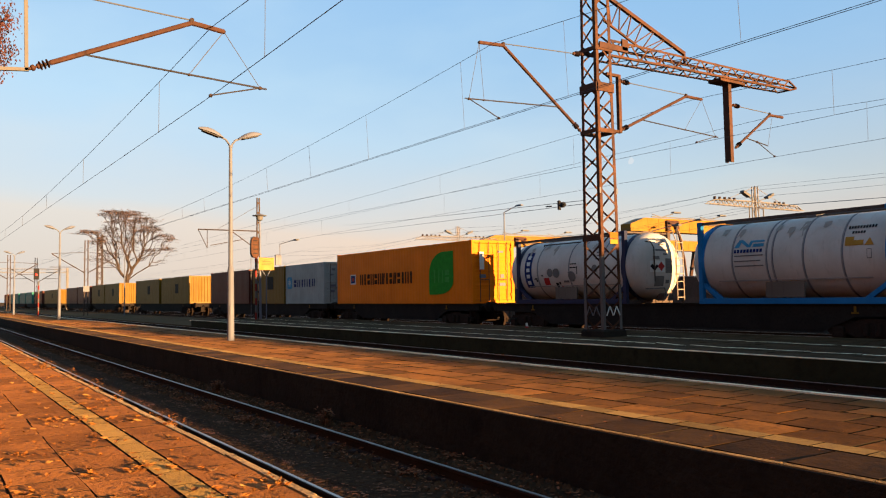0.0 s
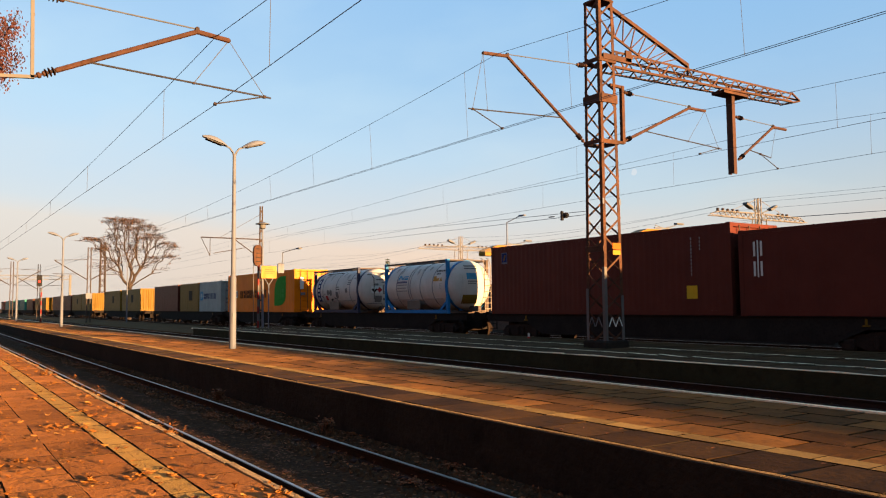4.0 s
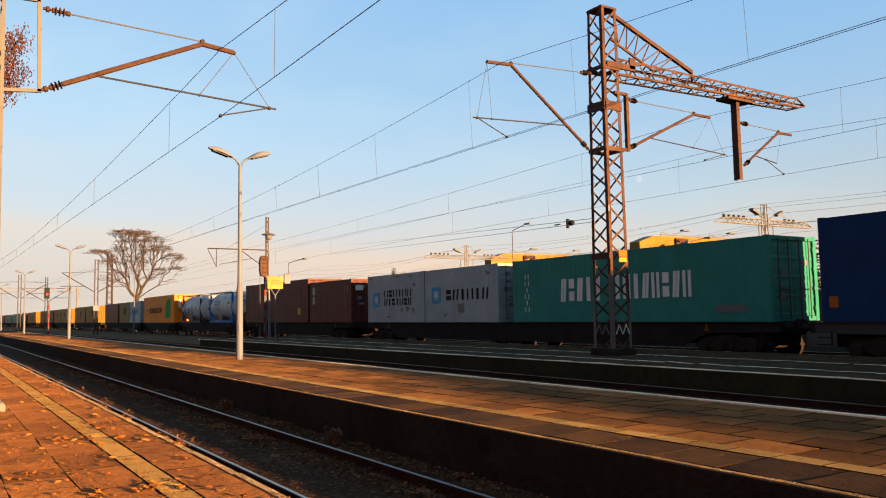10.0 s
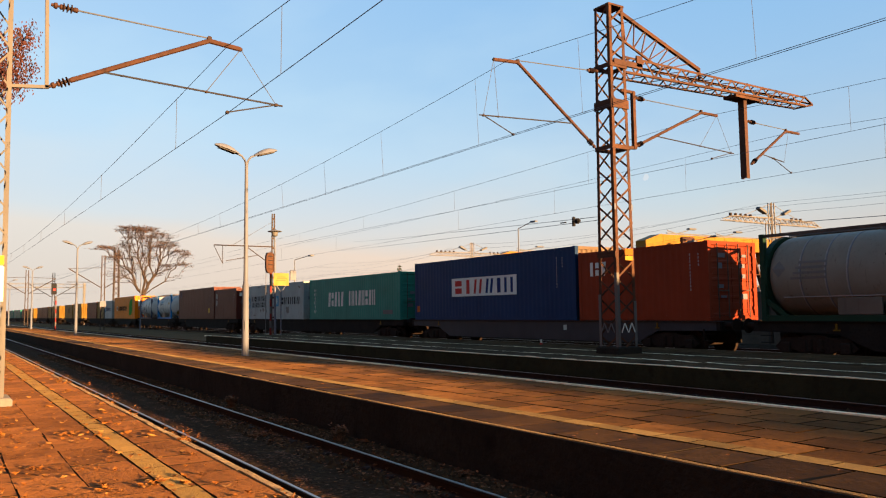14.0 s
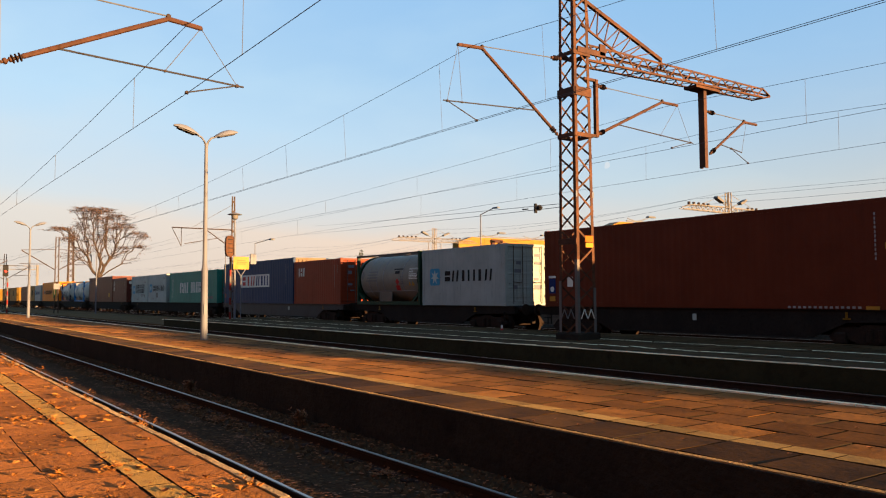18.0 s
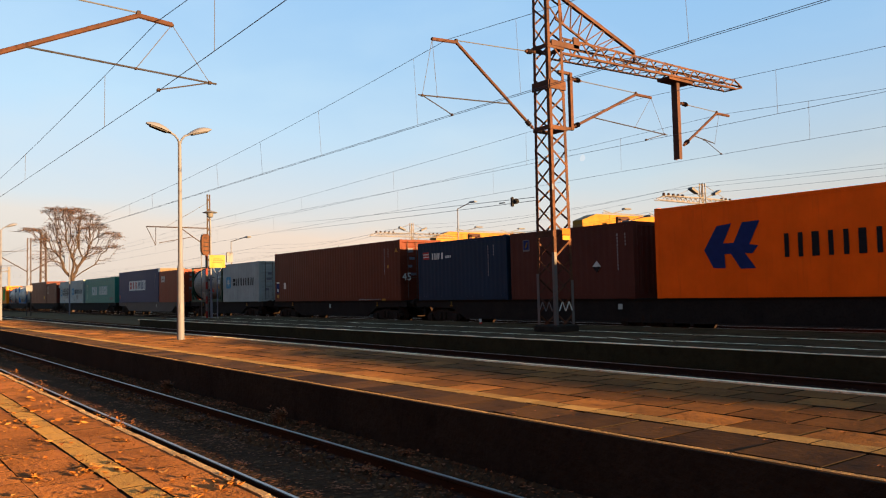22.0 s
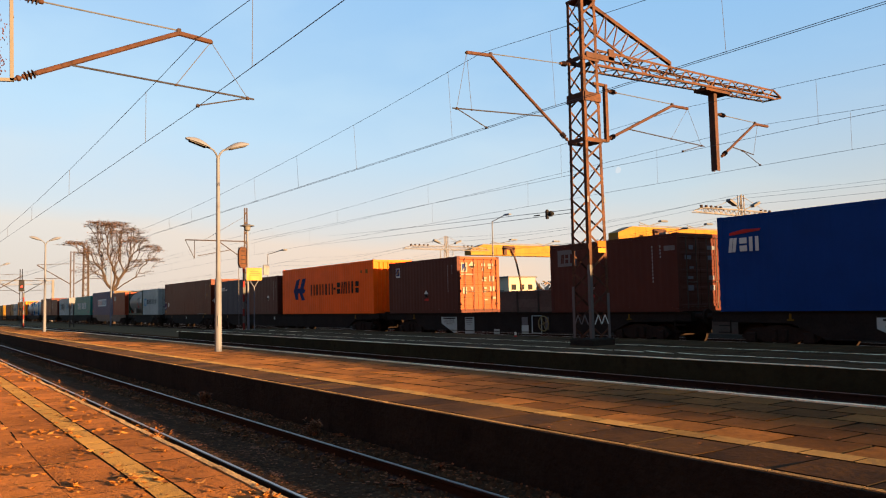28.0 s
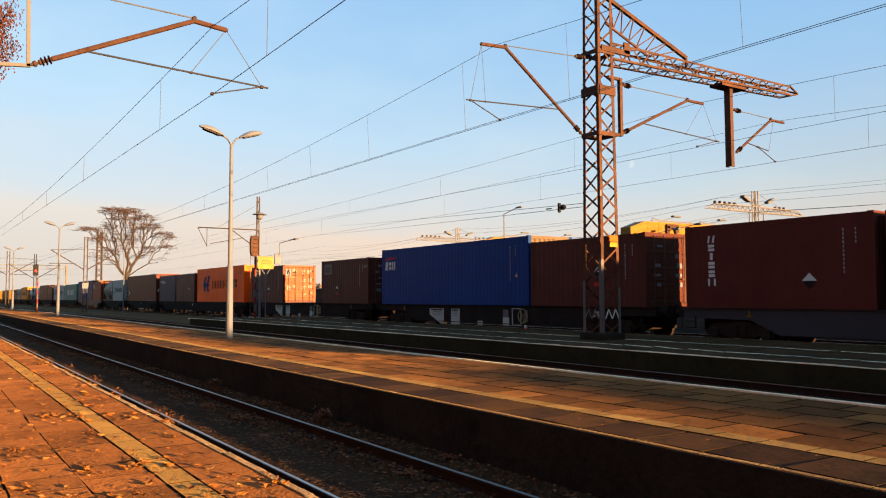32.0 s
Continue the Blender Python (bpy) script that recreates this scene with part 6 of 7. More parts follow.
mark(c, on_dish(0.72, zc, -0.42, 0.24, 1.10, 1.50), M_WHITE, "white hazard panel")
mark(c, on_dish(0.72, zc, -0.37, -0.12, 1.18, 1.43, turn=45, lift=0.018), M_BLACK, "black and white hazard diamond")
mark(c, on_dish(0.72, zc, -0.32, -0.17, 1.31, 1.46, turn=45, lift=0.024), M_WHITE, "white half of the diamond")
mark(c, on_dish(0.72, zc, -0.06, 0.18, 1.18, 1.42, turn=45, lift=0.018), M_REDM, "red hazard diamond")
mark(c, on_dish(0.72, zc, 0.28, 0.64, 1.06, 1.58), M_STAIN, "dark end notice")
for k in range(4):
    mark(c, on_dish(0.72, zc, 0.32, 0.60, 1.14 + k * 0.1, 1.18 + k * 0.1, lift=0.018), M_DULL, "grey line")
for y0, y1, z0, z1, m, lb in ((0.02, 0.4, 2.18, 2.24, M_DULL, "grey line"), (0.05, 0.34, 2.05, 2.10, M_DULL, "grey line"), (-0.14, 0.52, 1.84, 1.91, M_DULL, "grey line"), (0.2, 0.42, 1.70, 1.76, M_DULL, "grey line"),
                              (-0.28, 0.0, 1.54, 1.66, M_STAIN, "rubbed stain"), (-0.20, 0.22, 0.60, 0.96, M_STAIN, "rubbed stain"), (0.3, 0.5, 0.70, 0.82, M_DULL, "grey line")):
    mark(c, on_dish(0.72, zc, y0, y1, z0, z1), m, lb)

c, zc, R = tank(-103.25, C_FRAMEB, "dirty white tank container in a bright blue frame", bands=(-1.78, -0.61, -0.42, 0.54, 1.67), over=0.5)
mark(c, skin_shape(zc, R, [(-1.72, 1.70), (-1.60, 1.94), (-1.46, 1.94), (-1.24, 1.78), (-1.18, 1.90), (-0.72, 1.90), (-0.72, 1.84), (-1.10, 1.84), (-1.16, 1.70), (-1.26, 1.70), (-1.50, 1.85), (-1.56, 1.70)]), C_SKY, "light blue wave mark")
mark(c, skin_shape(zc, R, [(-1.06, 1.80), (-0.72, 1.80), (-0.72, 1.70), (-1.10, 1.70)]), C_SKY, "light blue bar")
for k in range(9):
    mark(c, on_tank(zc, R, -1.72 + k * 0.11, -1.64 + k * 0.11, 1.54, 1.64), C_DBLUE, "dark blue bar")
for z, x1 in ((1.43, -0.72), (1.27, -0.80), (1.12, -0.72)):
    mark(c, on_tank(zc, R, -1.70, x1, z, z + 0.035), M_DULL, "grey line")
for x, z in ((-2.2, 2.2), (-1.62, 2.16), (-0.38, 2.2), (0.05, 2.1), (1.1, 2.18), (0.42, 2.24)):
    mark(c, skin_shape(zc, R, [(x - 0.09 - 0.05 * math.sin(8 * x), z + 0.12), (x + 0.08, z + 0.13), (x + 0.10 + 0.04 * math.sin(6 * x), z + 0.02), (x + 0.02, z - 0.20 - 0.16 * math.sin(4 * x)), (x - 0.03, z - 0.06), (x - 0.11, z - 0.10 + 0.07 * math.sin(13 * x))]), M_RUN, "faint run-off stain")
mark(c, on_tank(zc, R, 1.74, 1.98, 1.56, 1.80), M_OCHRE2, "yellow notice")
mark(c, on_tank(zc, R, 1.98, 2.24, 1.56, 1.70), M_OCHRE2, "yellow notice")
mark(c, skin_shape(zc, R, [(2.27, 1.55), (2.52, 1.55), (2.40, 1.76)]), M_OCHRE2, "yellow warning triangle")
for k in range(10):
    mark(c, on_tank(zc, R, 1.76 + k * 0.078, 1.76 + k * 0.078 + 0.052, 2.02, 2.10), M_BLACK, "dark code bar")
for k in range(5):
    mark(c, on_tank(zc, R, 1.90 + k * 0.075, 1.90 + k * 0.075 + 0.05, 1.88, 1.95), M_BLACK, "dark code bar")
for a, b, d, e in ((2.33, 2.46, 1.44, 1.455), (2.33, 2.46, 1.20, 1.215), (2.33, 2.345, 1.20, 1.45), (2.445, 2.46, 1.20, 1.45)):
    mark(c, on_tank(zc, R, a, b, d, e), M_DULL, "grey outline")
for y0, y1, z0, z1, m, lb in ((-0.15, 0.40, 1.62, 1.92, C_SKY, "light blue end mark"), (-0.35, 0.45, 0.46, 0.88, M_OCHRE, "worn yellow end notice"), (-0.2, 0.5, 2.1, 2.16, M_DULL, "grey line"), (-0.2, 0.5, 2.22, 2.28, M_DULL, "grey line"),
                              (-0.1, 0.45, 1.50, 1.54, M_DULL, "grey line"), (-0.1, 0.35, 1.40, 1.44, M_DULL, "grey line")):
    mark(c, on_dish(0.5, zc, y0, y1, z0, z1), m, lb)

c = container(-93.72, L40, H9, C_RED, "shipping_container", "dark red high container with a small yellow mark", "door")
mark(c, Solid().box((-5.17, FACE, 2.37), (0.38, 0.006, 0.48)), M_GALV, "pale square mark")
mark(c, Solid().box((-5.17, FACE - 0.004, 2.39), (0.32, 0.006, 0.38)), C_DBLUE, "dark blue square")
mark(c, Solid().prism([(-5.25, 2.27), (-5.16, 2.27), (-5.07, 2.51), (-5.15, 2.51)], FACE - 0.011, FACE - 0.007), M_OCHRE, "yellow slanted bar")
mark(c, Solid().box((4.6, FACE, 0.75), (0.42, 0.006, 0.42)), M_YELM, "yellow triangle notice")
codes(c, 4.6, H9)
c = container(-81.25, L20, H8, C_RED, "shipping_container", "dark red container with pale bars", "door")
mark(c, glyphs(3, -2.55, -2.2, 1.15, 2.25, FACE, (), 0.7, 8), M_WHITE, "pale upright block shapes")
mark(c, Solid().box((L20 / 2 + 0.04, -0.7, 2.05), (0.012, 0.5, 0.3)), M_WHITE, "pale door mark")
codes(c, 2.2, H8)

c = container(-73.07, L20, H8, C_GREY, "shipping_container", "pale grey container with blue star and two dark rows", "door")
mark(c, disc_shape(-2.0, 1.24, 0.38, 0.39, FACE, 20, 8), C_SKY, "light blue square")
mark(c, star_shape(-2.0, 1.24, 0.34, FACE - 0.004), M_PANEL, "white star")
mark(c, glyphs(6, -1.18, 1.79, 1.36, 1.74, FACE, (), 0.82, 2, 0.24), M_BLACK, "dark block shapes")
mark(c, glyphs(7, -1.16, 1.79, 0.90, 1.28, FACE, (), 0.82, 9, 0.24), M_BLACK, "dark block shapes")
blotches(c, ((0.75, 0.66, 0.20, 0.16), (1.35, 0.70, 0.32, 0.20), (1.95, 0.62, 0.16, 0.22), (2.1, 1.95, 0.30, 0.12), (-2.6, 2.42, 0.3, 0.05), (0.3, 2.42, 0.5, 0.04), (1.7, 2.4, 0.4, 0.05), (-0.6, 0.3, 0.35, 0.06)), 5)
c = container(-66.92, L20, H8, C_GREY, "shipping_container", "pale grey container with a blue star square and dark shapes", "door")
mark(c, disc_shape(-2.0, 1.32, 0.39, 0.39, FACE, 20, 8), C_SKY, "light blue square")
mark(c, star_shape(-2.0, 1.32, 0.34, FACE - 0.004), M_PANEL, "white star")
mark(c, glyphs(6, -1.2, 2.36, 1.05, 1.56, FACE, (), 0.84, 3, 0.24), M_BLACK, "dark block shapes")

blotches(c, ((0.15, 0.62, 0.42, 0.38), (2.3, 2.2, 0.25, 0.12), (-1.2, 0.35, 0.2, 0.1)), 3)
c = container(-59.81, L40, H8, C_TEAL, "shipping_container", "teal green container with large white bars", "door")
mark(c, glyphs(5, -3.15, -0.85, 0.80, 1.69, FACE, (), 0.74, 12, 0.2), M_WHITE, "large white block shapes")
mark(c, glyphs(8, -0.26, 3.28, 0.83, 1.70, FACE, (), 0.74, 7, 0.2), M_WHITE, "large white block shapes")
for i in range(6):
    mark(c, glyphs(1, -5.32, -5.02, 0.42 + i * 0.27, 0.62 + i * 0.27, FACE, (), 0.9, 70 + i, 0.2), M_WHITE, "white upright shapes")
mark(c, Solid().box((4.7, FACE, 0.42), (1.1, 0.006, 0.22)), M_DULL, "grey code bars")

c = container(-46.05, L40, H9, C_NAVY, "shipping_container", "navy blue high container with a white panel and tan ends", "wall", end_mat=M_TAN)
mark(c, Solid().box((-0.11, FACE, 1.53), (5.02, 0.006, 0.86)), M_WHITE, "white panel")
mark(c, glyphs(3, -2.45, -0.06, 1.21, 1.86, FACE - 0.004, (), 0.84, 21, 0.26), M_REDM, "red block shapes")
mark(c, glyphs(3, 0.08, 2.20, 1.21, 1.86, FACE - 0.004, (), 0.84, 24, 0.26), C_DBLUE, "navy block shapes")
mark(c, Solid().box((-5.75, FACE, 0.55), (0.25, 0.006, 0.3)), M_ORANGE, "orange tag")
codes(c, 5.0, H9)
c = container(-33.68, L20, H8, C_ORED, "shipping_container", "orange-red container with pale bars", "door")
mark(c, glyphs(3, -2.47, -1.53, 1.66, 2.17, FACE, (), 0.8, 13, 0.2), M_WHITE, "pale block shapes")
codes(c, 2.3, H8)

c, zc, R = tank(-25.76, C_FRAMEG, "grimy pale tank container in a dark green frame", shell=C_GRIMY, bands=(-1.75, -0.98, -0.35, 1.45))
mark(c, skin_shape(zc, R, [(0.83, 1.15), (1.01, 0.97), (1.19, 1.15), (1.01, 1.33)]), M_REDM, "red hazard diamond")
mark(c, on_tank(zc, R, 0.80, 1.18, 0.68, 0.97), M_REDM, "red label")
mark(c, on_tank(zc, R, 0.64, 1.46, 1.74, 1.80), M_BLACK, "dark line")
mark(c, on_tank(zc, R, 0.78, 1.20, 1.54, 1.68), M_BLACK, "dark notice")
mark(c, skin_shape(zc, R, [(2.26, 0.95), (2.54, 0.95), (2.40, 1.18)]), M_OCHRE2, "yellow warning triangle")
mark(c, on_tank(zc, R, 2.06, 2.18, 0.95, 1.12), M_OCHRE2, "yellow notice")
for z, n in ((1.72, 9), (1.58, 4)):
    for k in range(n):
        mark(c, on_tank(zc, R, 2.06 + k * 0.085, 2.06 + k * 0.085 + 0.05, z, z + 0.07), M_WHITE, "white code bar")
for k in range(4):
    mark(c, on_tank(zc, R, 2.06, 2.82 - 0.1 * (k % 2), 1.26 + k * 0.075, 1.295 + k * 0.075), M_WHITE, "white line")
    mark(c, on_tank(zc, R, 1.30, 1.56, 1.02 + k * 0.11, 1.07 + k * 0.11), M_DULL, "grey line")
    mark(c, on_tank(zc, R, -2.05 + 0.08 * k, -0.95, 1.20 + k * 0.15, 1.27 + k * 0.15), M_STAIN, "faded grey line")
mark(c, skin_shape(zc, R, [(-2.64, 1.52), (-2.42, 1.28), (-2.20, 1.52), (-2.42, 1.76)]), M_STAIN, "faded grey diamond")
mark(c, skin_shape(zc, R, [(0.11 + 0.14 * math.cos(k * 0.5236), 0.62 + 0.12 * math.sin(k * 0.5236)) for k in range(12)]), M_STAIN, "round grey stain")
c = container(-19.45, L20, H8, C_GREY, "shipping_container", "grey container with a blue star square and dark shapes", "door")
mark(c, disc_shape(-2.0, 1.30, 0.39, 0.39, FACE, 20, 8), C_SKY, "light blue square")
mark(c, star_shape(-2.0, 1.30, 0.34, FACE - 0.004), M_PANEL, "white star")
mark(c, glyphs(6, -1.3, 2.23, 1.07, 1.56, FACE, (), 0.84, 3, 0.24), M_BLACK, "dark block shapes")

c = container(-11.02, L45, H9, C_LONG, "shipping_container", "very long orange-red container with closed doors", "door")
mark(c, Solid().box((-5.5, FACE, 0.92), (0.28, 0.006, 0.36)), M_WHITE, "white tag")
mark(c, Solid().box((-6.45, FACE, 0.78), (0.34, 0.006, 0.56)), C_DBLUE, "dark blue tag")
mark(c, Solid().box((-6.45, FACE, 1.12), (0.38, 0.006, 0.08)), M_WHITE, "white tag")
mark(c, disc_shape(-6.45, 0.66, 0.1, 0.1, FACE - 0.004), M_WHITE, "white dot")
mark(c, Solid().box((-6.45, FACE, 0.30), (0.30, 0.006, 0.18)), M_OCHRE2, "yellow tag")
mark(c, Solid().prism([(6.40, 2.30), (6.68, 2.30), (6.54, 2.52)], FACE - 0.003, FACE + 0.003), M_OCHRE2, "yellow triangle notice")
mark(c, Solid().box((5.80, FACE, 1.64), (0.12, 0.006, 0.16)), M_OCHRE2, "yellow notice")
for k in range(14):
    mark(c, Solid().box((3.1 + k * 0.15, FACE, 0.06), (0.08, 0.006, 0.06)), M_CODE, "pale code bar")
mark(c, Solid().box((5.38, FACE, 0.05), (0.34, 0.006, 0.09)), M_OCHRE2, "yellow hazard stripe")
txt = bpy.data.curves.new("number", "FONT")
txt.body, txt.size, txt.extrude = "45", 0.52, 0.003
txt.materials.append(M_WHITE)
to = new("number", txt)
to.parent = c
to.matrix_local = Matrix(((0, 0, 1, L45 / 2 + 0.03), (1, 0, 0, -1.12), (0, 1, 0, 0.95), (0, 0, 0, 1)))
tagged(to, "white number forty-five")
codes(c, 5.5, H9)

c = container(4.18, L20, H8, C_NIGHT, "shipping_container", "night-blue container with a small pale mark", "wall")
mark(c, Solid().box((-2.42, FACE, 2.11), (0.44, 0.006, 0.08)).box((-2.40, FACE, 1.99), (0.44, 0.006, 0.08)).box((-2.38, FACE, 1.87), (0.44, 0.006, 0.08)), M_REDM, "red stripes")
mark(c, Solid().box((-2.41, FACE, 2.05), (0.44, 0.006, 0.04)).box((-2.39, FACE, 1.93), (0.44, 0.006, 0.04)), M_WHITE, "white stripes")
mark(c, glyphs(3, -1.97, -1.06, 1.80, 2.08, FACE, (), 0.88, 14, 0.3) + glyphs(4, -0.99, -0.57, 1.83, 1.94, FACE, (), 0.8, 15, 0.3), M_WHITE, "pale block shapes")
codes(c, 1.9, H8)
c = container(10.48, L20, H8, C_BROWN, "shipping_container", "maroon container with a white hazard diamond", "wall")
mark(c, Solid().box((-2.13, FACE, 2.06), (0.36, 0.006, 0.44)), M_STAIN, "pale square mark")
mark(c, Solid().box((-2.13, FACE - 0.004, 2.08), (0.29, 0.006, 0.35)), C_DBLUE, "dark blue square")
mark(c, Solid().prism([(-2.2, 1.97), (-2.12, 1.97), (-2.03, 2.18), (-2.11, 2.18)], FACE - 0.011, FACE - 0.007), M_OCHRE, "yellow slanted bar")
mark(c, Solid().prism([(1.4, 0.92), (1.6, 1.12), (1.4, 1.32), (1.2, 1.12)], FACE - 0.003, FACE + 0.003), M_WHITE, "white hazard diamond")
mark(c, Solid().prism([(1.4, 0.92), (1.6, 1.12), (1.2, 1.12)], FACE - 0.007, FACE - 0.003), M_BLACK, "black half diamond")
codes(c, 2.35, H8)

c = container(17.43, L40, H9, C_ORANGE, "shipping_container", "bright orange high container with blue mark and dark bars", "wall")
lg = Solid().prism([(-4.3, 1.45), (-3.85, 2.15), (-3.35, 2.2), (-3.65, 1.62), (-3.3, 1.62), (-3.0, 2.2), (-2.45, 2.22), (-2.8, 1.55), (-2.52, 1.5), (-2.72, 1.28),
                    (-2.95, 1.3), (-2.62, 0.85), (-3.1, 0.85), (-3.4, 1.3), (-3.62, 1.3), (-3.6, 0.88), (-4.0, 0.9)], FACE - 0.003, FACE + 0.003)
mark(c, lg, C_DBLUE, "dark blue winged shape")
mark(c, glyphs(5, -1.78, 1.30, 1.12, 1.78, FACE, (), 0.82, 31, 0.2), M_BLACK, "black block shapes")
mark(c, Solid().box((1.50, FACE, 1.46), (0.26, 0.006, 0.12)), M_BLACK, "black dash")
mark(c, glyphs(5, 1.72, 4.53, 1.14, 1.82, FACE, (), 0.82, 33, 0.2), M_BLACK, "black block shapes")
mark(c, Solid().box((5.35, FACE, 2.3), (0.24, 0.006, 0.22)), M_OCHRE, "small yellow notice")
mark(c, Solid().box((4.75, FACE, 2.3), (0.16, 0.006, 0.14)), M_OCHRE, "small yellow notice")

c = container(31.26, L20, H8, C_BROWN, "shipping_container", "maroon container with doors coloured as sunlit and pale plates", "door", end_mat=C_SUNDOOR)
mark(c, Solid().box((-2.13, FACE, 2.04), (0.36, 0.006, 0.46)), M_WHITE, "white square mark")
mark(c, Solid().box((-2.13, FACE - 0.004, 2.06), (0.29, 0.006, 0.36)), C_DBLUE, "dark blue square")
mark(c, Solid().prism([(-2.2, 1.94), (-2.12, 1.94), (-2.03, 2.16), (-2.11, 2.16)], FACE - 0.011, FACE - 0.007), M_OCHRE2, "yellow slanted bar")
mark(c, Solid().prism([(0.44, 0.74), (0.62, 0.92), (0.44, 1.10), (0.26, 0.92)], FACE - 0.003, FACE + 0.003), M_WHITE, "white hazard diamond")
mark(c, Solid().prism([(0.44, 0.74), (0.62, 0.92), (0.26, 0.92)], FACE - 0.007, FACE - 0.003), M_BLACK, "black half diamond")
mark(c, Solid().box((0.47, FACE, 0.65), (0.34, 0.006, 0.11)), M_REDM, "red line")
codes(c, 2.28, H8)
E_ = L20 / 2 - 0.03
for y0, y1, z0, z1, m, lb in ((-0.98, -0.62, 1.86, 2.30, M_FADEW, "pale framed door sign"), (-0.92, -0.68, 1.92, 2.24, C_DBLUE, "dark door sign"), (-1.0, -0.25, 1.74, 1.79, M_FADEW, "thin pale strip"),
                              (-0.90, -0.66, 0.88, 1.18, M_FADEW, "pale door plate"), (0.18, 0.42, 2.14, 2.27, M_FADEW, "pale door plate"), (0.22, 0.34, 1.92, 2.10, M_FADEW, "pale door plate"),
                              (0.56, 0.90, 2.14, 2.27, M_FADEW, "pale door plate"), (0.58, 0.80, 2.02, 2.11, M_FADEW, "pale door plate"), (0.20, 0.46, 1.44, 1.52, M_FADEW, "pale door plate"), (0.26, 0.48, 1.56, 1.63, M_FADEW, "pale door plate"),
                              (0.64, 0.70, 1.43, 1.70, M_FADEW, "pale door plate"), (0.74, 0.92, 1.43, 1.70, M_FADEW, "pale door plate"), (0.24, 0.48, 1.09, 1.17, M_FADEW, "pale door plate"), (0.24, 0.44, 0.92, 1.02, M_FADEW, "pale door plate"),
                              (0.66, 0.94, 1.00, 1.20, M_FADEW, "pale door plate"), (0.78, 1.0, 0.62, 0.72, M_FADEW, "pale door plate"), (0.32, 0.52, 0.56, 0.62, M_FADEW, "pale door plate")):
    mark(c, Solid().box((E_ + (0.004 if m is C_DBLUE else 0.0), (y0 + y1) / 2, (z0 + z1) / 2), (0.010, y1 - y0, z1 - z0)), m, lb)
mark(c, Solid().add([(E_ + 0.012, y, z) for y, z in ((-0.90, 1.93), (-0.80, 1.93), (-0.70, 2.14), (-0.70, 2.23))], [(0, 1, 2, 3)]), M_FADEW, "pale slanted bar")
mark(c, Solid().add([(E_ + 0.008, -0.36 + 0.19 * math.cos(k * math.pi / 2), 2.19 + 0.19 * math.sin(k * math.pi / 2)) for k in range(4)], [(0, 1, 2, 3)]), M_FADEW, "white hazard diamond")
mark(c, Solid().add([(E_ + 0.012, y, z) for y, z in ((-0.49, 2.15), (-0.36, 2.02), (-0.23, 2.15))], [(0, 1, 2)]), M_BLACK, "black lower half of the diamond")
mark(c, Solid().add([(E_ + 0.008, y, z) for y, z in ((-0.48, 1.19), (-0.36, 0.99), (-0.22, 1.19))], [(0, 1, 2)]), M_FADEW, "pale triangle")
c = container(43.55, L20, H8, C_BROWN, "shipping_container", "maroon container with a pale square mark", "door")
mark(c, Solid().box((-2.1, FACE, 2.05), (1.0, 0.006, 0.62)), M_STAIN, "pale rectangle")
mark(c, Solid().prism([(-0.87, 0.72), (-0.70, 0.89), (-0.87, 1.06), (-1.04, 0.89)], FACE - 0.003, FACE + 0.003), M_WHITE, "white hazard diamond")
mark(c, Solid().prism([(-0.87, 0.72), (-0.70, 0.89), (-1.04, 0.89)], FACE - 0.007, FACE - 0.003), M_BLACK, "black half diamond")
mark(c, Solid().box((-0.87, FACE, 0.60), (0.34, 0.006, 0.11)), M_REDM, "red line")
mark(c, Solid().box((2.72, FACE, 2.10), (0.44, 0.006, 0.16)), M_STAIN, "small pale plate")
mark(c, glyphs(3, -2.45, -1.75, 1.85, 2.2, FACE - 0.004, (), 0.8, 17), C_BROWN, "maroon block shapes")
codes(c, 2.0, H8)

c = container(51.17, L40, H9, C_BLUE, "shipping_container", "bright blue high container with tan ends and small mark", "wall", end_mat=M_TAN)
mark(c, glyphs(3, -5.76, -4.68, 1.79, 2.22, FACE, (), 0.9, 41, 0.3), M_WHITE, "white block shapes")
mark(c, Solid().prism([(-5.68, 2.30), (-4.66, 2.38), (-4.62, 2.44), (-5.2, 2.46), (-5.68, 2.38)], FACE - 0.003, FACE + 0.003), M_REDM, "red swoosh")
codes(c, 4.9, H9, 13)
mark(c, Solid().prism([(5.22, 1.2), (5.40, 1.2), (5.31, 1.37)], FACE - 0.003, FACE + 0.003), M_YELM, "yellow triangle notice")
c = container(63.50, L20, H8, C_BROWN, "shipping_container", "dark maroon container with a white hazard diamond", "door")
mark(c, Solid().prism([(0.75, 1.07), (0.95, 1.27), (0.75, 1.47), (0.55, 1.27)], FACE - 0.003, FACE + 0.003), M_WHITE, "white hazard diamond")
mark(c, Solid().prism([(0.75, 1.07), (0.95, 1.27), (0.55, 1.27)], FACE - 0.007, FACE - 0.003), M_BLACK, "black half diamond")
mark(c, Solid().box((0.8, FACE, 0.82), (0.5, 0.006, 0.14)), M_REDM, "red line")
codes(c, 2.1, H8)
c = container(71.25, L20, H8 + 0.03, C_RED, "shipping_container", "dark red container with upright white bars", "wall")
for i in range(6):
    mark(c, glyphs(1, -2.2, -1.87, 2.05 - i * 0.27, 2.27 - i * 0.27, FACE, (), 0.95, 50 + i, 0.3), M_WHITE, "white block shape")
mark(c, Solid().prism([(1.20, 0.58), (1.42, 0.80), (1.20, 1.02), (0.98, 0.80)], FACE - 0.003, FACE + 0.003), M_WHITE, "white hazard diamond")
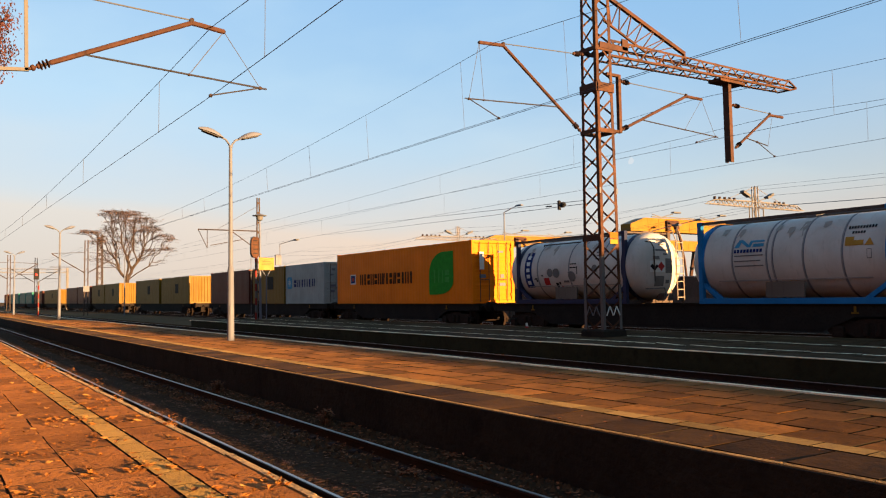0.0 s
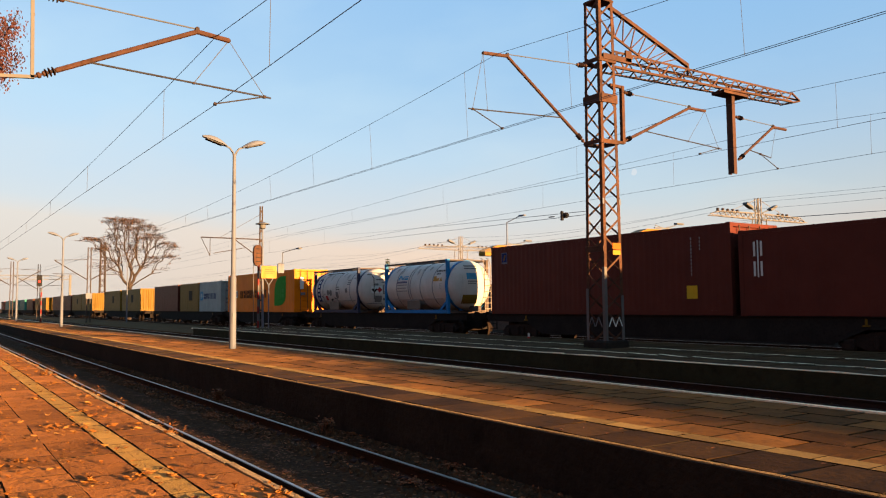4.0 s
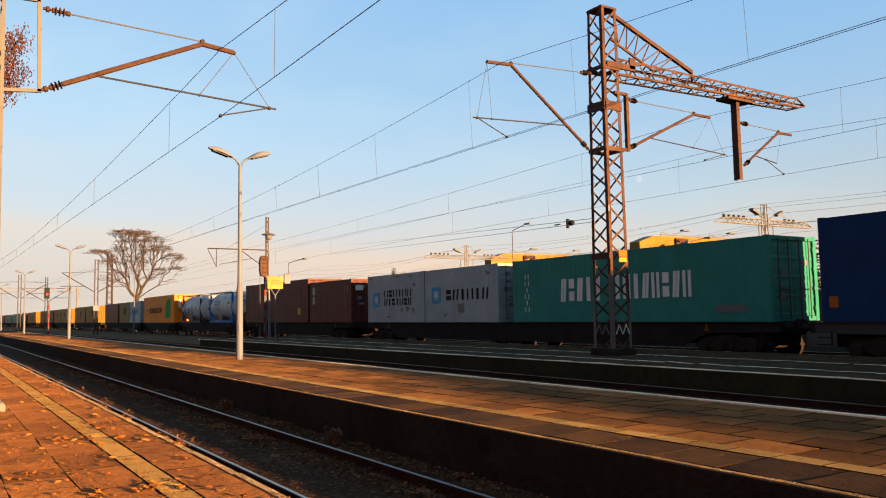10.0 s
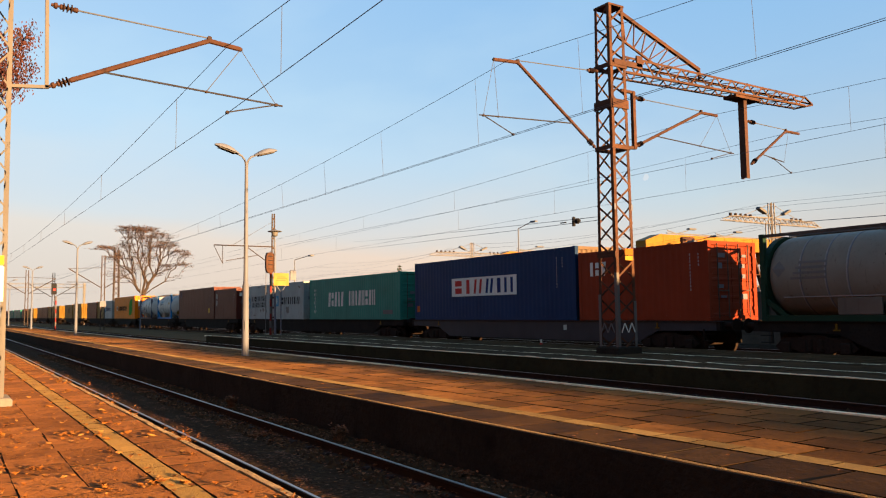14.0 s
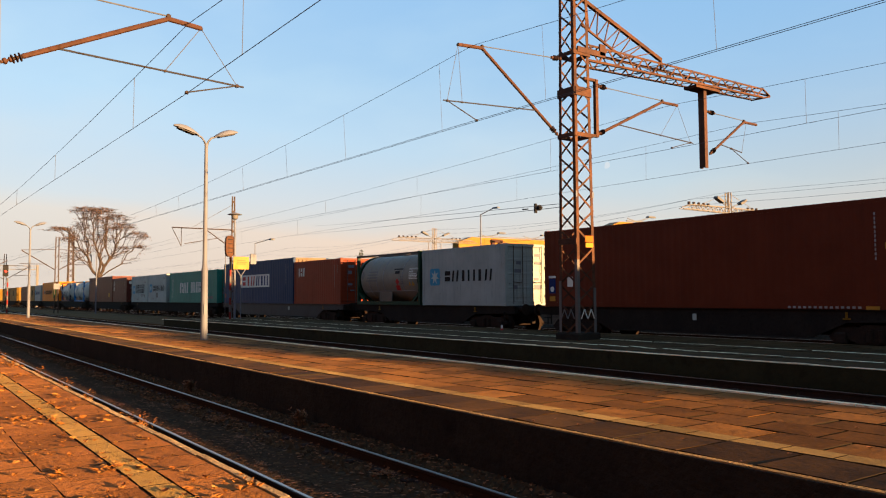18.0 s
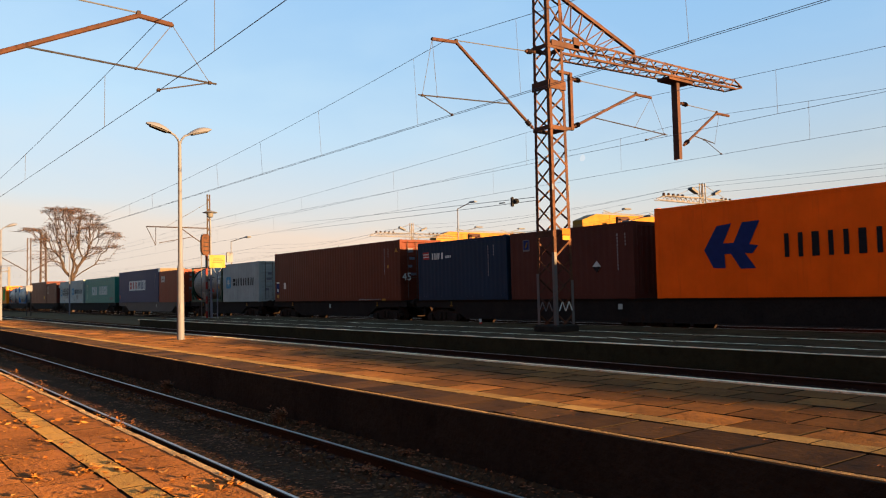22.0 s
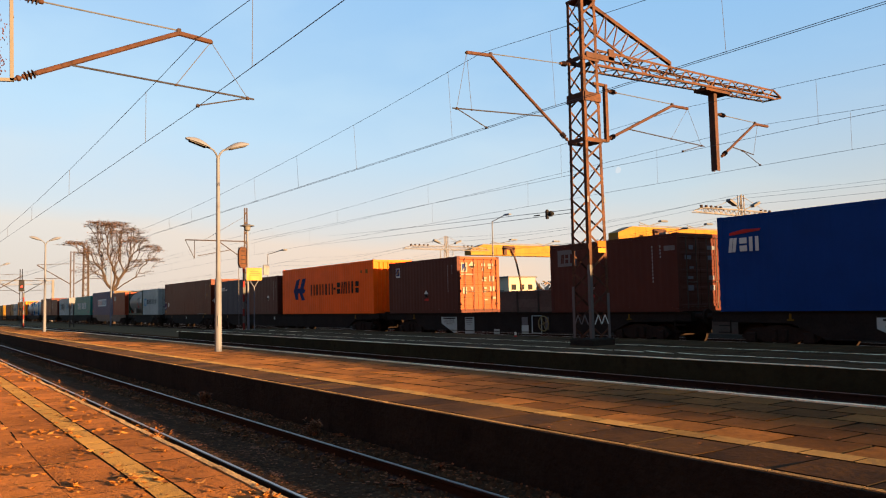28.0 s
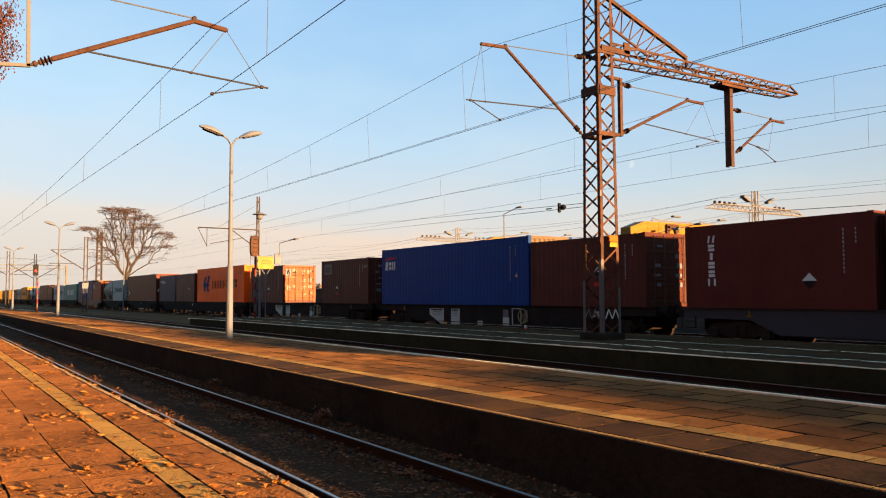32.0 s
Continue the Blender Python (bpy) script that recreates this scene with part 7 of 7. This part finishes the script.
mark(c, Solid().prism([(1.20, 0.58), (1.42, 0.80), (0.98, 0.80)], FACE - 0.007, FACE - 0.003), M_BLACK, "black half diamond")
codes(c, 2.2, H8)
# added beyond view; heights and gaps set where their shadows cross the platform
for x, ht in ((77.6, H8), (92.0, H9), (112.0, H9), (125.0, H9)):
    container(x, L40, ht, C_RED, "shipping_container", "unseen dark red container added to shade the platform", "wall")


# ---- container wagons ----
WHEEL_ME = Solid()
for s in (-1, 1):
    y = s * 0.75
    WHEEL_ME.spin([(0.10, y - 0.07), (0.40, y - 0.05), (WHEEL_R - 0.02, y - 0.065 * s - 0.0), (WHEEL_R, y - 0.06 * s), (WHEEL_R, y + 0.06), (0.40, y + 0.06), (0.36, y + 0.03), (0.12, y + 0.05), (0.09, y + 0.10)], 24, "y")
WHEEL_ME.tube((0, -0.95, 0), (0, 0.95, 0), 0.08, 10)
for k in range(4):
    a = k * math.pi / 2
    for s in (-1, 1):
        WHEEL_ME.box((0.24 * math.cos(a), s * 0.80, 0.24 * math.sin(a)), (0.06, 0.05, 0.06))
WHEEL_MESH = WHEEL_ME.mesh("wheelset", M_BOGIE, True)
FRAME_ME = Solid()
FRAME_ME.prism([(-1.25, 0.46), (-1.0, 0.72), (-0.45, 0.74), (-0.3, 0.80), (0.3, 0.80), (0.45, 0.74), (1.0, 0.72), (1.25, 0.46), (1.1, 0.34), (0.7, 0.40), (0.42, 0.30), (-0.42, 0.30), (-0.7, 0.40), (-1.1, 0.34)], -0.07, 0.07)
FRAME_MESH = FRAME_ME.mesh("side_frame", M_BOGIE)
BOX_MESH = Solid().slab((0, 0, 0.46), (0.30, 0.16, 0.28), 0.04).mesh("axle_box", M_BOGIE)
SPRING_MESH = Solid().tube((0, 0, 0.36), (0, 0, 0.68), 0.085, 10).mesh("spring", M_BOGIE)


def bogie(th, x):
    b = part("bogie", Solid().slab((x, 0, 0.62), (0.5, 1.9, 0.3), 0.04), M_BOGIE, th, "dark two-axle bogie")
    for s in (-1, 1):
        o = part("side_frame", FRAME_MESH, None, b)
        o.location = (x, s * 1.0, 0)
        for k in (-0.9, 0.9):
            o = part("axle_box", BOX_MESH, None, b)
            o.location = (x + k, s * 1.07, 0)
        for k in (-0.16, 0.16):
            o = part("spring", SPRING_MESH, None, b)
            o.location = (x + k, s * 1.08, 0)
    for k in (-0.9, 0.9):
        o = part("wheelset", WHEEL_MESH, None, b, "dark wheels with bright treads")
        o.location = (x + k, 0, WHEEL_R)
        WHEELS.append((o, x + k))


def wagon(x0, x1, bogies, label, deck_plates=(), wheel_ring=None):
    """A skeletal container wagon under the load between x0 and x1; bogies: their places from x0."""
    c, L = (x0 + x1) / 2, (x1 - x0) / 2
    th = carry(empty("container_wagon", pose(0, 0, 0), label, "railway wagon", "container wagons"), c, RAIL3)
    top = DECK - RAIL3 - 0.004
    M_SILL = M_GREYW if "grey-framed" in label else M_WAGON
    for s in (-1, 1):
        pts = [(-L, top), (L, top), (L, top - 0.30), (L - 2.6, top - 0.34), (L - 3.6, top - 0.78), (-L + 3.6, top - 0.78), (-L + 2.6, top - 0.34), (-L, top - 0.30)]
        sill = part("side_sill", Solid().prism(pts, s * 1.12 - 0.02, s * 1.12 + 0.02), M_SILL, th, "dark dirty side sill")
        part("top_flange", Solid().box((0, s * 1.08, top - 0.012), (2 * L, 0.22, 0.024)), M_SILL, sill)
        part("bottom_flange", Solid().box((0, s * 1.08, top - 0.77), (2 * L - 7.2, 0.2, 0.03)), M_WAGON, sill)
        for e in (-1, 1):
            part("buffer", Solid().tube((e * L, s * 0.875, top - 0.14), (e * (L + 0.36), s * 0.875, top - 0.14), 0.10, 12).tube((e * (L + 0.36), s * 0.875, top - 0.14), (e * (L + 0.40), s * 0.875, top - 0.14), 0.23, 16), M_BOGIE, th)
    for e in (-1, 1):
        part("end_beam", Solid().slab((e * (L - 0.08), 0, top - 0.15), (0.16, 2.3, 0.3), 0.03), M_WAGON, th)
        part("coupling", Solid().tube((e * L, 0, top - 0.2), (e * (L + 0.38), 0, top - 0.3), 0.05, 8), M_BOGIE, th)
        part("steps", Solid().box((e * (L - 0.45), -1.16, top - 0.62), (0.42, 0.05, 0.03)).box((e * (L - 0.45), -1.16, top - 0.42), (0.42, 0.05, 0.03)).box((e * (L - 0.64), -1.16, top - 0.45), (0.03, 0.04, 0.4)), M_WAGON, th)
    n = max(3, int(2 * L / 2.4))
    for i in range(n):
        part("crossbeam", Solid().box((-L + (i + 0.5) * 2 * L / n, 0, top - 0.14), (0.16, 2.2, 0.2)), M_WAGON, th)
    part("centre_sill", Solid().box((0, 0, top - 0.42), (2 * L - 0.4, 0.3, 0.62)), M_WAGON, th)
    part("brake_gear", Solid().tube((-L * 0.5, -0.5, top - 0.62), (L * 0.5, -0.5, top - 0.62), 0.04, 6).slab((0.4, 0.3, top - 0.6), (1.1, 0.42, 0.42), 0.1).tube((-1.4, -0.8, top - 0.6), (-0.6, -0.8, top - 0.6), 0.16, 12), M_BOGIE, th)
    for b in bogies:
        bogie(th, -L + b)
    for x, w, h, kind in deck_plates:
        if kind == "wedge":
            s = Solid().prism([(x, top - 0.17), (x + w, top - 0.17), (x + w, top - 0.17 - h), (x + w - 0.25, top - 0.17 - h), (x, top - 0.46)], -1.156, -1.146)
        else:
            drop = {"low": 0.68, "mid": 0.50}.get(kind, 0.17)
            s = Solid().box((x + w / 2, -1.151, top - drop - h / 2), (w, 0.010, h))
        dp = part("data_panel", s, M_PANEL if kind != "grey" else M_DULL, th, "pale painted data panel")
        if w > 0.5:
            for k in range(4):
                part("bar", Solid().box((x + w * (0.52 if kind == "wedge" else 0.46), -1.159, top - 0.23 - k * 0.085), (w * (0.78, 0.62, 0.7, 0.4)[k], 0.004, 0.03 if k else 0.06)), M_BLACK if k == 0 else M_DULL, dp)
    if wheel_ring is not None:
        s = Solid()
        zr = top - 0.42
        ring = [(wheel_ring + 0.29 * math.cos(a * math.pi / 8), -1.2, zr + 0.29 * math.sin(a * math.pi / 8)) for a in range(17)]
        s.path(ring, 0.024, 6).tube(ring[1], ring[9], 0.016, 6).tube(ring[5], ring[13], 0.016, 6)
        part("brake_handwheel", s, M_CREAMY, th, "pale yellow brake handwheel")
        fx = wheel_ring - 0.43
        for a, b in (((fx - 0.28, top - 0.12), (fx + 0.28, top - 0.12)), ((fx - 0.28, top - 0.80), (fx + 0.28, top - 0.80)), ((fx - 0.28, top - 0.12), (fx - 0.28, top - 0.80)), ((fx + 0.28, top - 0.12), (fx + 0.28, top - 0.80))):
            part("guard_bar", Solid().beam((a[0], -1.17, a[1]), (b[0], -1.17, b[1]), 0.03), M_PANEL, th, "thin pale guard frame")
    for e in (-1, 1):
        part("yellow_hook", Solid().box((e * (L - 2.6), -1.15, top - 0.15), (0.06, 0.03, 0.18)).box((e * (L - 2.6), -1.15, top - 0.24), (0.2, 0.03, 0.04)), M_OCHRE, th, "small yellow hook")
    return th


DARK = "dark dirty skeletal container wagon under its load"
for a, b in ((-354.4, -326.4), (-325.9, -297.4), (-296.9, -266.4), (-263.0, -243.0), (-234.5, -211.2), (-210.5, -190.8), (-182.5, -160.0)):
    wagon(a, b, (2.2, b - a - 2.2), DARK)
wagon(-154.2, -130.9, (1.9, 11.6, 21.4), DARK)
wagon(-129.9, -115.2, (1.9, 12.8), DARK)
wagon(-114.1, -95.7, (2.2, 16.2), DARK)
wagon(-94.1, -74.9, (2.2, 17.0), DARK)
wagon(-73.4, -47.4, (1.9, 13.0, 24.1), DARK)
wagon(-46.5, -27.3, (2.2, 17.0), "grey-framed container wagon under its load", ((2.2, 0.18, 0.2, "white"),))
wagon(-26.1, -12.9, (1.9, 11.3), DARK)
wagon(-11.4, 3.1, (1.9, 12.6), DARK, ((-0.2, 0.14, 0.2, "white"),))
wagon(3.9, 30.0, (1.9, 13.0, 24.2), DARK, ((-1.2, 0.18, 0.18, "white"),))
wagon(30.9, 50.0, (2.2, 16.9), "dark container wagon with an empty middle and pale data panels", ((-4.56, 1.23, 0.72, "wedge"), (-2.70, 0.68, 0.72, "white"), (-0.62, 0.38, 0.20, "low"), (1.22, 0.36, 0.32, "grey"), (1.20, 0.42, 0.34, "mid"), (2.62, 0.22, 0.5, "grey")), 2.58)
wagon(50.8, 69.9, (2.2, 16.9), "dark container wagon with pale data panels", ((-4.56, 1.23, 0.72, "wedge"), (-2.70, 0.68, 0.72, "white"), (-0.62, 0.38, 0.20, "low"), (1.22, 0.36, 0.32, "grey"), (1.20, 0.42, 0.34, "mid"), (2.62, 0.22, 0.5, "grey"), (6.6, 0.3, 0.2, "white")), 2.58)
wagon(91.6, 117.6, (1.9, 13.0, 24.1), DARK)
wagon(118.6, 144.6, (1.9, 13.0, 24.1), DARK)
wagon(70.9, 90.1, (2.2, 17.0), "grey-framed container wagon at the tail", ((3.2, 0.4, 0.2, "grey"),))


# ---- paving, stones and leaves ----
prng = random.Random(5)


def soil_sides(me):
    """Soil clings to the sides of the slabs in the joints."""
    me.materials.append(M_JOINT)
    me.update()
    for p in me.polygons:
        if abs(p.normal.z) < 0.9:
            p.material_index = 1


def pave(parent, x0, x1, y0, y1, dx, dy, z, mat, near, name="paving_slab", stagger=0.5, tilt=0.006, lean=0.011, count=260, gap=0.014, jig=0.0, bare=0.05):
    """Rows of slabs; those between the x of near are parts of their own, the rest one joined part."""
    rest = Solid()
    shared = Solid().slab((0, 0, -0.03), (dx - gap, dy - gap, 0.06), 0.001).mesh(name, mat)
    clean = Solid().slab((0, 0, -0.03), (dx - gap, dy - gap, 0.06), 0.001).mesh(name, mat)
    if name != "edge_stone":
        soil_sides(shared)
    made = 0
    ny = max(1, round((y1 - y0) / dy))
    for j in range(ny):
        y = y0 + (j + 0.5) * (y1 - y0) / ny
        x = x1 - (stagger * dx if j % 2 else 0)
        while x > x0:
            cx = x - dx / 2
            h = z + prng.uniform(-tilt, tilt) * (0.25 if prng.random() < 0.93 else 0.8)
            if near[0] < cx < near[1] and y > -1.6 and made < count:
                o = part(name, clean if prng.random() < bare else shared, None, parent)
                o.location = (cx, y + prng.gauss(0, jig), h)
                o.rotation_euler = (prng.gauss(0, lean), prng.gauss(0, lean), prng.gauss(0, 0.010))
                made += 1
            else:
                yy = y + prng.gauss(0, jig)
                rest.slab((cx, yy, h - 0.03), (dx - gap, dy - gap, 0.06), 0.001)
                gx, gy = prng.gauss(0, lean), prng.gauss(0, lean)
                rest.v[-12:] = [(p[0], p[1], p[2] + (p[0] - cx) * gx + (p[1] - y) * gy) for p in rest.v[-12:]]
            x -= dx
    if rest.v:
        me = bpy.data.meshes.new(name + "_rest")
        me.from_pydata(rest.v, [], rest.f)
        me.materials.append(mat)
        if name != "edge_stone":
            soil_sides(me)
        o = new("far_paving", me)
        o.parent = parent
        tagged(o, kind="stuff")


M_LINE = mineral("white_line_concrete", (0.78, 0.66, 0.43), (0.58, 0.48, 0.31), (0.20, 0.165, 0.11), 14, 1.4, 0.006, 0.9, 0.25)
# near platform: edge strip, slab row, yellow line, slab rows
pave(P_NEAR, -120, 39, 2.245, 2.325, 0.45, 0.07, 0.008, M_EDGE, (-26, -3), "edge_stone", 0, 0.001, 0.004, 260, 0.006, 0.007)
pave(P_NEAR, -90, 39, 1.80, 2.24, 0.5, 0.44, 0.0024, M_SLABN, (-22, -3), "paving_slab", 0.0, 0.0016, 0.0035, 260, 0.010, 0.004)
pave(P_NEAR, -90, 39, 1.56, 1.79, 0.5, 0.23, 0.0024, M_BAND, (-22, -3), "yellow_slab", 0.0, 0.001, 0.003)
pave(P_NEAR, -60, 39, -6.95, 1.55, 0.5, 0.5, 0.0024, M_SLABN, (-15, -4.5), "paving_slab", 0.5, 0.0016, 0.0035, 260, 0.010, 0.004)
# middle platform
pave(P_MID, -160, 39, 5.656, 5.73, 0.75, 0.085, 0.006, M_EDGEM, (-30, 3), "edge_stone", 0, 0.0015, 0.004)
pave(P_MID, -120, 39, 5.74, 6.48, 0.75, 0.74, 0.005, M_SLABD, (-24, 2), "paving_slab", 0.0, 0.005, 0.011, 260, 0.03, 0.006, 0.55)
pave(P_MID, -120, 39, 6.48, 6.76, 0.5, 0.27, 0.008, M_BANDM, (-24, 3), "yellow_slab", 0.0, 0.001, 0.003)
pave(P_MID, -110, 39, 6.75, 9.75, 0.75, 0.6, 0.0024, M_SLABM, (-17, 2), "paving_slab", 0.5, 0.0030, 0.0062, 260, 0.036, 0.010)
pave(P_MID, -160, 39, 9.82, 9.94, 1.0, 0.12, 0.012, M_LINE, (-40, 3), "edge_stone", 0, 0.002, 0.004)
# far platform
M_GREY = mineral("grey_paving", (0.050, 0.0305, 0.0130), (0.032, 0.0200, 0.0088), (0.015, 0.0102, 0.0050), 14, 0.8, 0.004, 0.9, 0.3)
pave(P_FAR, -47.4, 39, 13.53, 13.64, 1.0, 0.11, P3_Z + 0.010, M_LINE, (-40, 0), "edge_stone", 0, 0.006)
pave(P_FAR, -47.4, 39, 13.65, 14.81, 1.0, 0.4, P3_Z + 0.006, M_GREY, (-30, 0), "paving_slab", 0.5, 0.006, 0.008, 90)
pave(P_FAR, -47.4, 39, 14.82, 14.94, 1.0, 0.12, P3_Z + 0.010, M_LINE, (-40, 0), "white_slab", 0, 0.004)
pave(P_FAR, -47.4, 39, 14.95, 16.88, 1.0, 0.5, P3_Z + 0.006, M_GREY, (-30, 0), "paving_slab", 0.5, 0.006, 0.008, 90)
pave(P_FAR, -47.4, 39, 16.89, 17.00, 1.0, 0.11, P3_Z + 0.010, M_LINE, (-40, 0), "white_slab", 0, 0.004)
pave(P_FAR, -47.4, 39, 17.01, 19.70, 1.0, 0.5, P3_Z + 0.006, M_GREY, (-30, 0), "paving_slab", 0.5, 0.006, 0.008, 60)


def scatter(name, n, xr, yr, z, size, mat, label, cat, flat=0.3, bias=1.0, heaps=0):
    """Small curled leaves; heaps: how many clusters most of them gather in."""
    s = Solid()
    spot = [(xr[1] - (xr[1] - xr[0]) * prng.random() ** bias, prng.uniform(*yr), prng.uniform(0.05, 0.22)) for _ in range(heaps)]
    for _ in range(n):
        if heaps and prng.random() < 0.6:
            cx, cy, w = prng.choice(spot)
            x, y = prng.gauss(cx, w), min(max(prng.gauss(cy, w * 0.6), yr[0]), yr[1])
        else:
            x, y = xr[1] - (xr[1] - xr[0]) * prng.random() ** bias, prng.uniform(*yr)
        k = size * prng.uniform(0.45, 1.5)
        a, up, curl = prng.uniform(0, 6.28), prng.uniform(0, flat), prng.uniform(0.0, 0.8) * flat
        c, e = math.cos(a), math.sin(a)
        w = k * prng.uniform(0.35, 0.75)
        rib = [(-k, 0, curl), (0, 0, 0), (k * 1.1, 0, curl + up * 0.5)]
        rim = [(-0.3 * k, w, up), (0.5 * k, w * 0.8, up * 0.8), (-0.3 * k, -w, up * 0.7), (0.5 * k, -w * 0.8, up)]
        pts = [(x + p[0] * c - p[1] * e, y + p[0] * e + p[1] * c, z + 0.006 + p[2] * k) for p in rib + rim]
        s.add(pts, [(0, 1, 3), (1, 4, 3), (1, 2, 4), (0, 5, 1), (1, 5, 6), (1, 6, 2)])
    me = bpy.data.meshes.new(name)
    me.from_pydata(s.v, [], s.f)
    me.materials.append(mat)
    return tagged(new(name, me), label, cat, "", "stuff")


scatter("fallen_leaves", 2600, (-30, 3), (-2.5, 1.5), 0.0, 0.027, M_LEAF, "orange fallen leaves on the near platform", "leaves", 0.7, 0.95, 130)
scatter("fallen_leaves", 500, (-11, -2.5), (-0.5, 1.6), 0.0, 0.028, M_LEAF, "drift of orange leaves on the near slabs", "leaves", 0.7, 0.95, 30)
scatter("fallen_leaves", 900, (-34, 3), (1.5, 2.3), 0.0, 0.032, M_LEAF, "orange fallen leaves along the yellow line", "leaves", 0.7, 1.0, 60)
scatter("fallen_leaves", 2400, (-30, 3), (-1.6, 2.3), 0.0, 0.012, M_LEAFD, "brown leaf litter in the joints", "leaves", 0.5, 1.0)
scatter("fallen_leaves", 260, (-40, 0), (5.7, 9.8), 0.005, 0.025, M_LEAFD, "few brown leaves on the middle platform", "leaves", 0.5)
scatter("fallen_leaves", 7000, (-45, 6), (4.15, 5.5), RAIL1 - 0.11, 0.026, M_LEAFD, "brown leaves among the ballast", "leaves", 0.8, 1.2, 60)
scatter("fallen_leaves", 9000, (-40, 2), (3.3, 5.5), RAIL1 - 0.138, 0.019, M_LEAFD, "fine leaf litter over the track bed", "leaves", 0.2, 1.25, 200)
scatter("fallen_leaves", 900, (-45, 8), (2.45, 4.2), RAIL1 - 0.140, 0.024, M_LEAFT, "flat leaves near the platform, coloured darker to dim sunlight", "leaves", 0.12, 1.2, 30)


def stones(name, n, xr, yr, z, size, label):
    s = Solid()
    for _ in range(n):
        x = xr[1] - (xr[1] - xr[0]) * prng.random() ** 1.3
        y = prng.uniform(*yr)
        k = size * prng.uniform(0.6, 1.3)
        up = 1.0 if y > 4.25 else 0.16      # flattened near the platform so the low sun lights fewer faces
        v = [(x + d[0] * k * prng.uniform(0.6, 1.2), y + d[1] * k * prng.uniform(0.6, 1.2), z + d[2] * k * up * prng.uniform(0.5, 1.0)) for d in
             ((1, 0, 0), (-1, 0, 0), (0, 1, 0), (0, -1, 0), (0, 0, 1), (0, 0, -1))]
        s.add(v, [(0, 2, 4), (2, 1, 4), (1, 3, 4), (3, 0, 4)])
    me = bpy.data.meshes.new(name)
    me.from_pydata(s.v, [], s.f)
    me.materials.append(M_STONE)
    return tagged(new(name, me), label, "ballast", "", "stuff")


stones("ballast_stones", 30000, (-45, 8), (2.4, 5.55), RAIL1 - 0.14, 0.042, "dark crushed stones between the rails")
stones("ballast_stones", 5000, (-45, 4), (10.1, 13.4), RAIL2 - 0.14, 0.05, "dark crushed stones between the rails")
stones("ballast_stones", 5000, (-60, 4), (19.9, 23.6), RAIL3 - 0.14, 0.05, "dark crushed stones under the train")


def tuft(x, y, z, n, h, mat):
    """A low leafy weed: thin stems with small leaves all the way up."""
    th = Solid()
    for _ in range(n):
        a = prng.uniform(0, 6.28)
        b = Vector((x + prng.gauss(0, 0.05), y + prng.gauss(0, 0.04), z))
        e = Vector((math.cos(a) * h * prng.uniform(0.05, 0.35), math.sin(a) * h * prng.uniform(0.05, 0.25), h * prng.uniform(0.6, 1.1)))
        s = Vector((-math.sin(a), math.cos(a), 0)) * 0.0025
        th.add([tuple(b - s), tuple(b + s), tuple(b + e)], [(0, 1, 2)])
        for u in (0.55, 0.65, 0.75, 0.82, 0.9, 0.95, 1.0):
            p = b + e * u
            t = prng.uniform(0, 6.28)
            f = Vector((math.cos(t), math.sin(t), prng.uniform(-0.3, 0.6))) * prng.uniform(0.025, 0.055)
            w = Vector((-math.sin(t), math.cos(t), 0)) * 0.014
            th.add([tuple(p), tuple(p + f * 0.6 + w), tuple(p + f * 1.3), tuple(p + f * 0.6 - w)], [(0, 1, 2, 3)])
    return tagged(new("weed_tuft", th.mesh("weed_tuft", mat)), "dry orange weed growing between rail and platform", "weed", "weeds")


for x in (-9.5, -10.3, -12.7, -14.6, -16.8, -17.2, -20.2, -23.0, -27.5):
    tuft(x, NEAR_EDGE + 0.13 + prng.uniform(-0.02, 0.05), RAIL1 - 0.13, 34, 0.56, M_LEAF)
tuft(-16.4, 5.2, RAIL1 - 0.13, 70, 0.24, M_LEAFD)
tuft(-11.2, 5.25, RAIL1 - 0.13, 50, 0.22, M_LEAFD)


def motions():
    times = [k * 0.5 for k in range(65)]
    for th, x, z in MOVERS:
        walk(th, [(t, pose(x + travel(t), TRAIN_Y, z)) for t in times])
    for wheel, x in WHEELS:
        walk(wheel, [(k * 0.1, pose(x, 0, WHEEL_R, 0, math.degrees(travel(k * 0.1) / WHEEL_R), 0)) for k in range(321)])


motions()
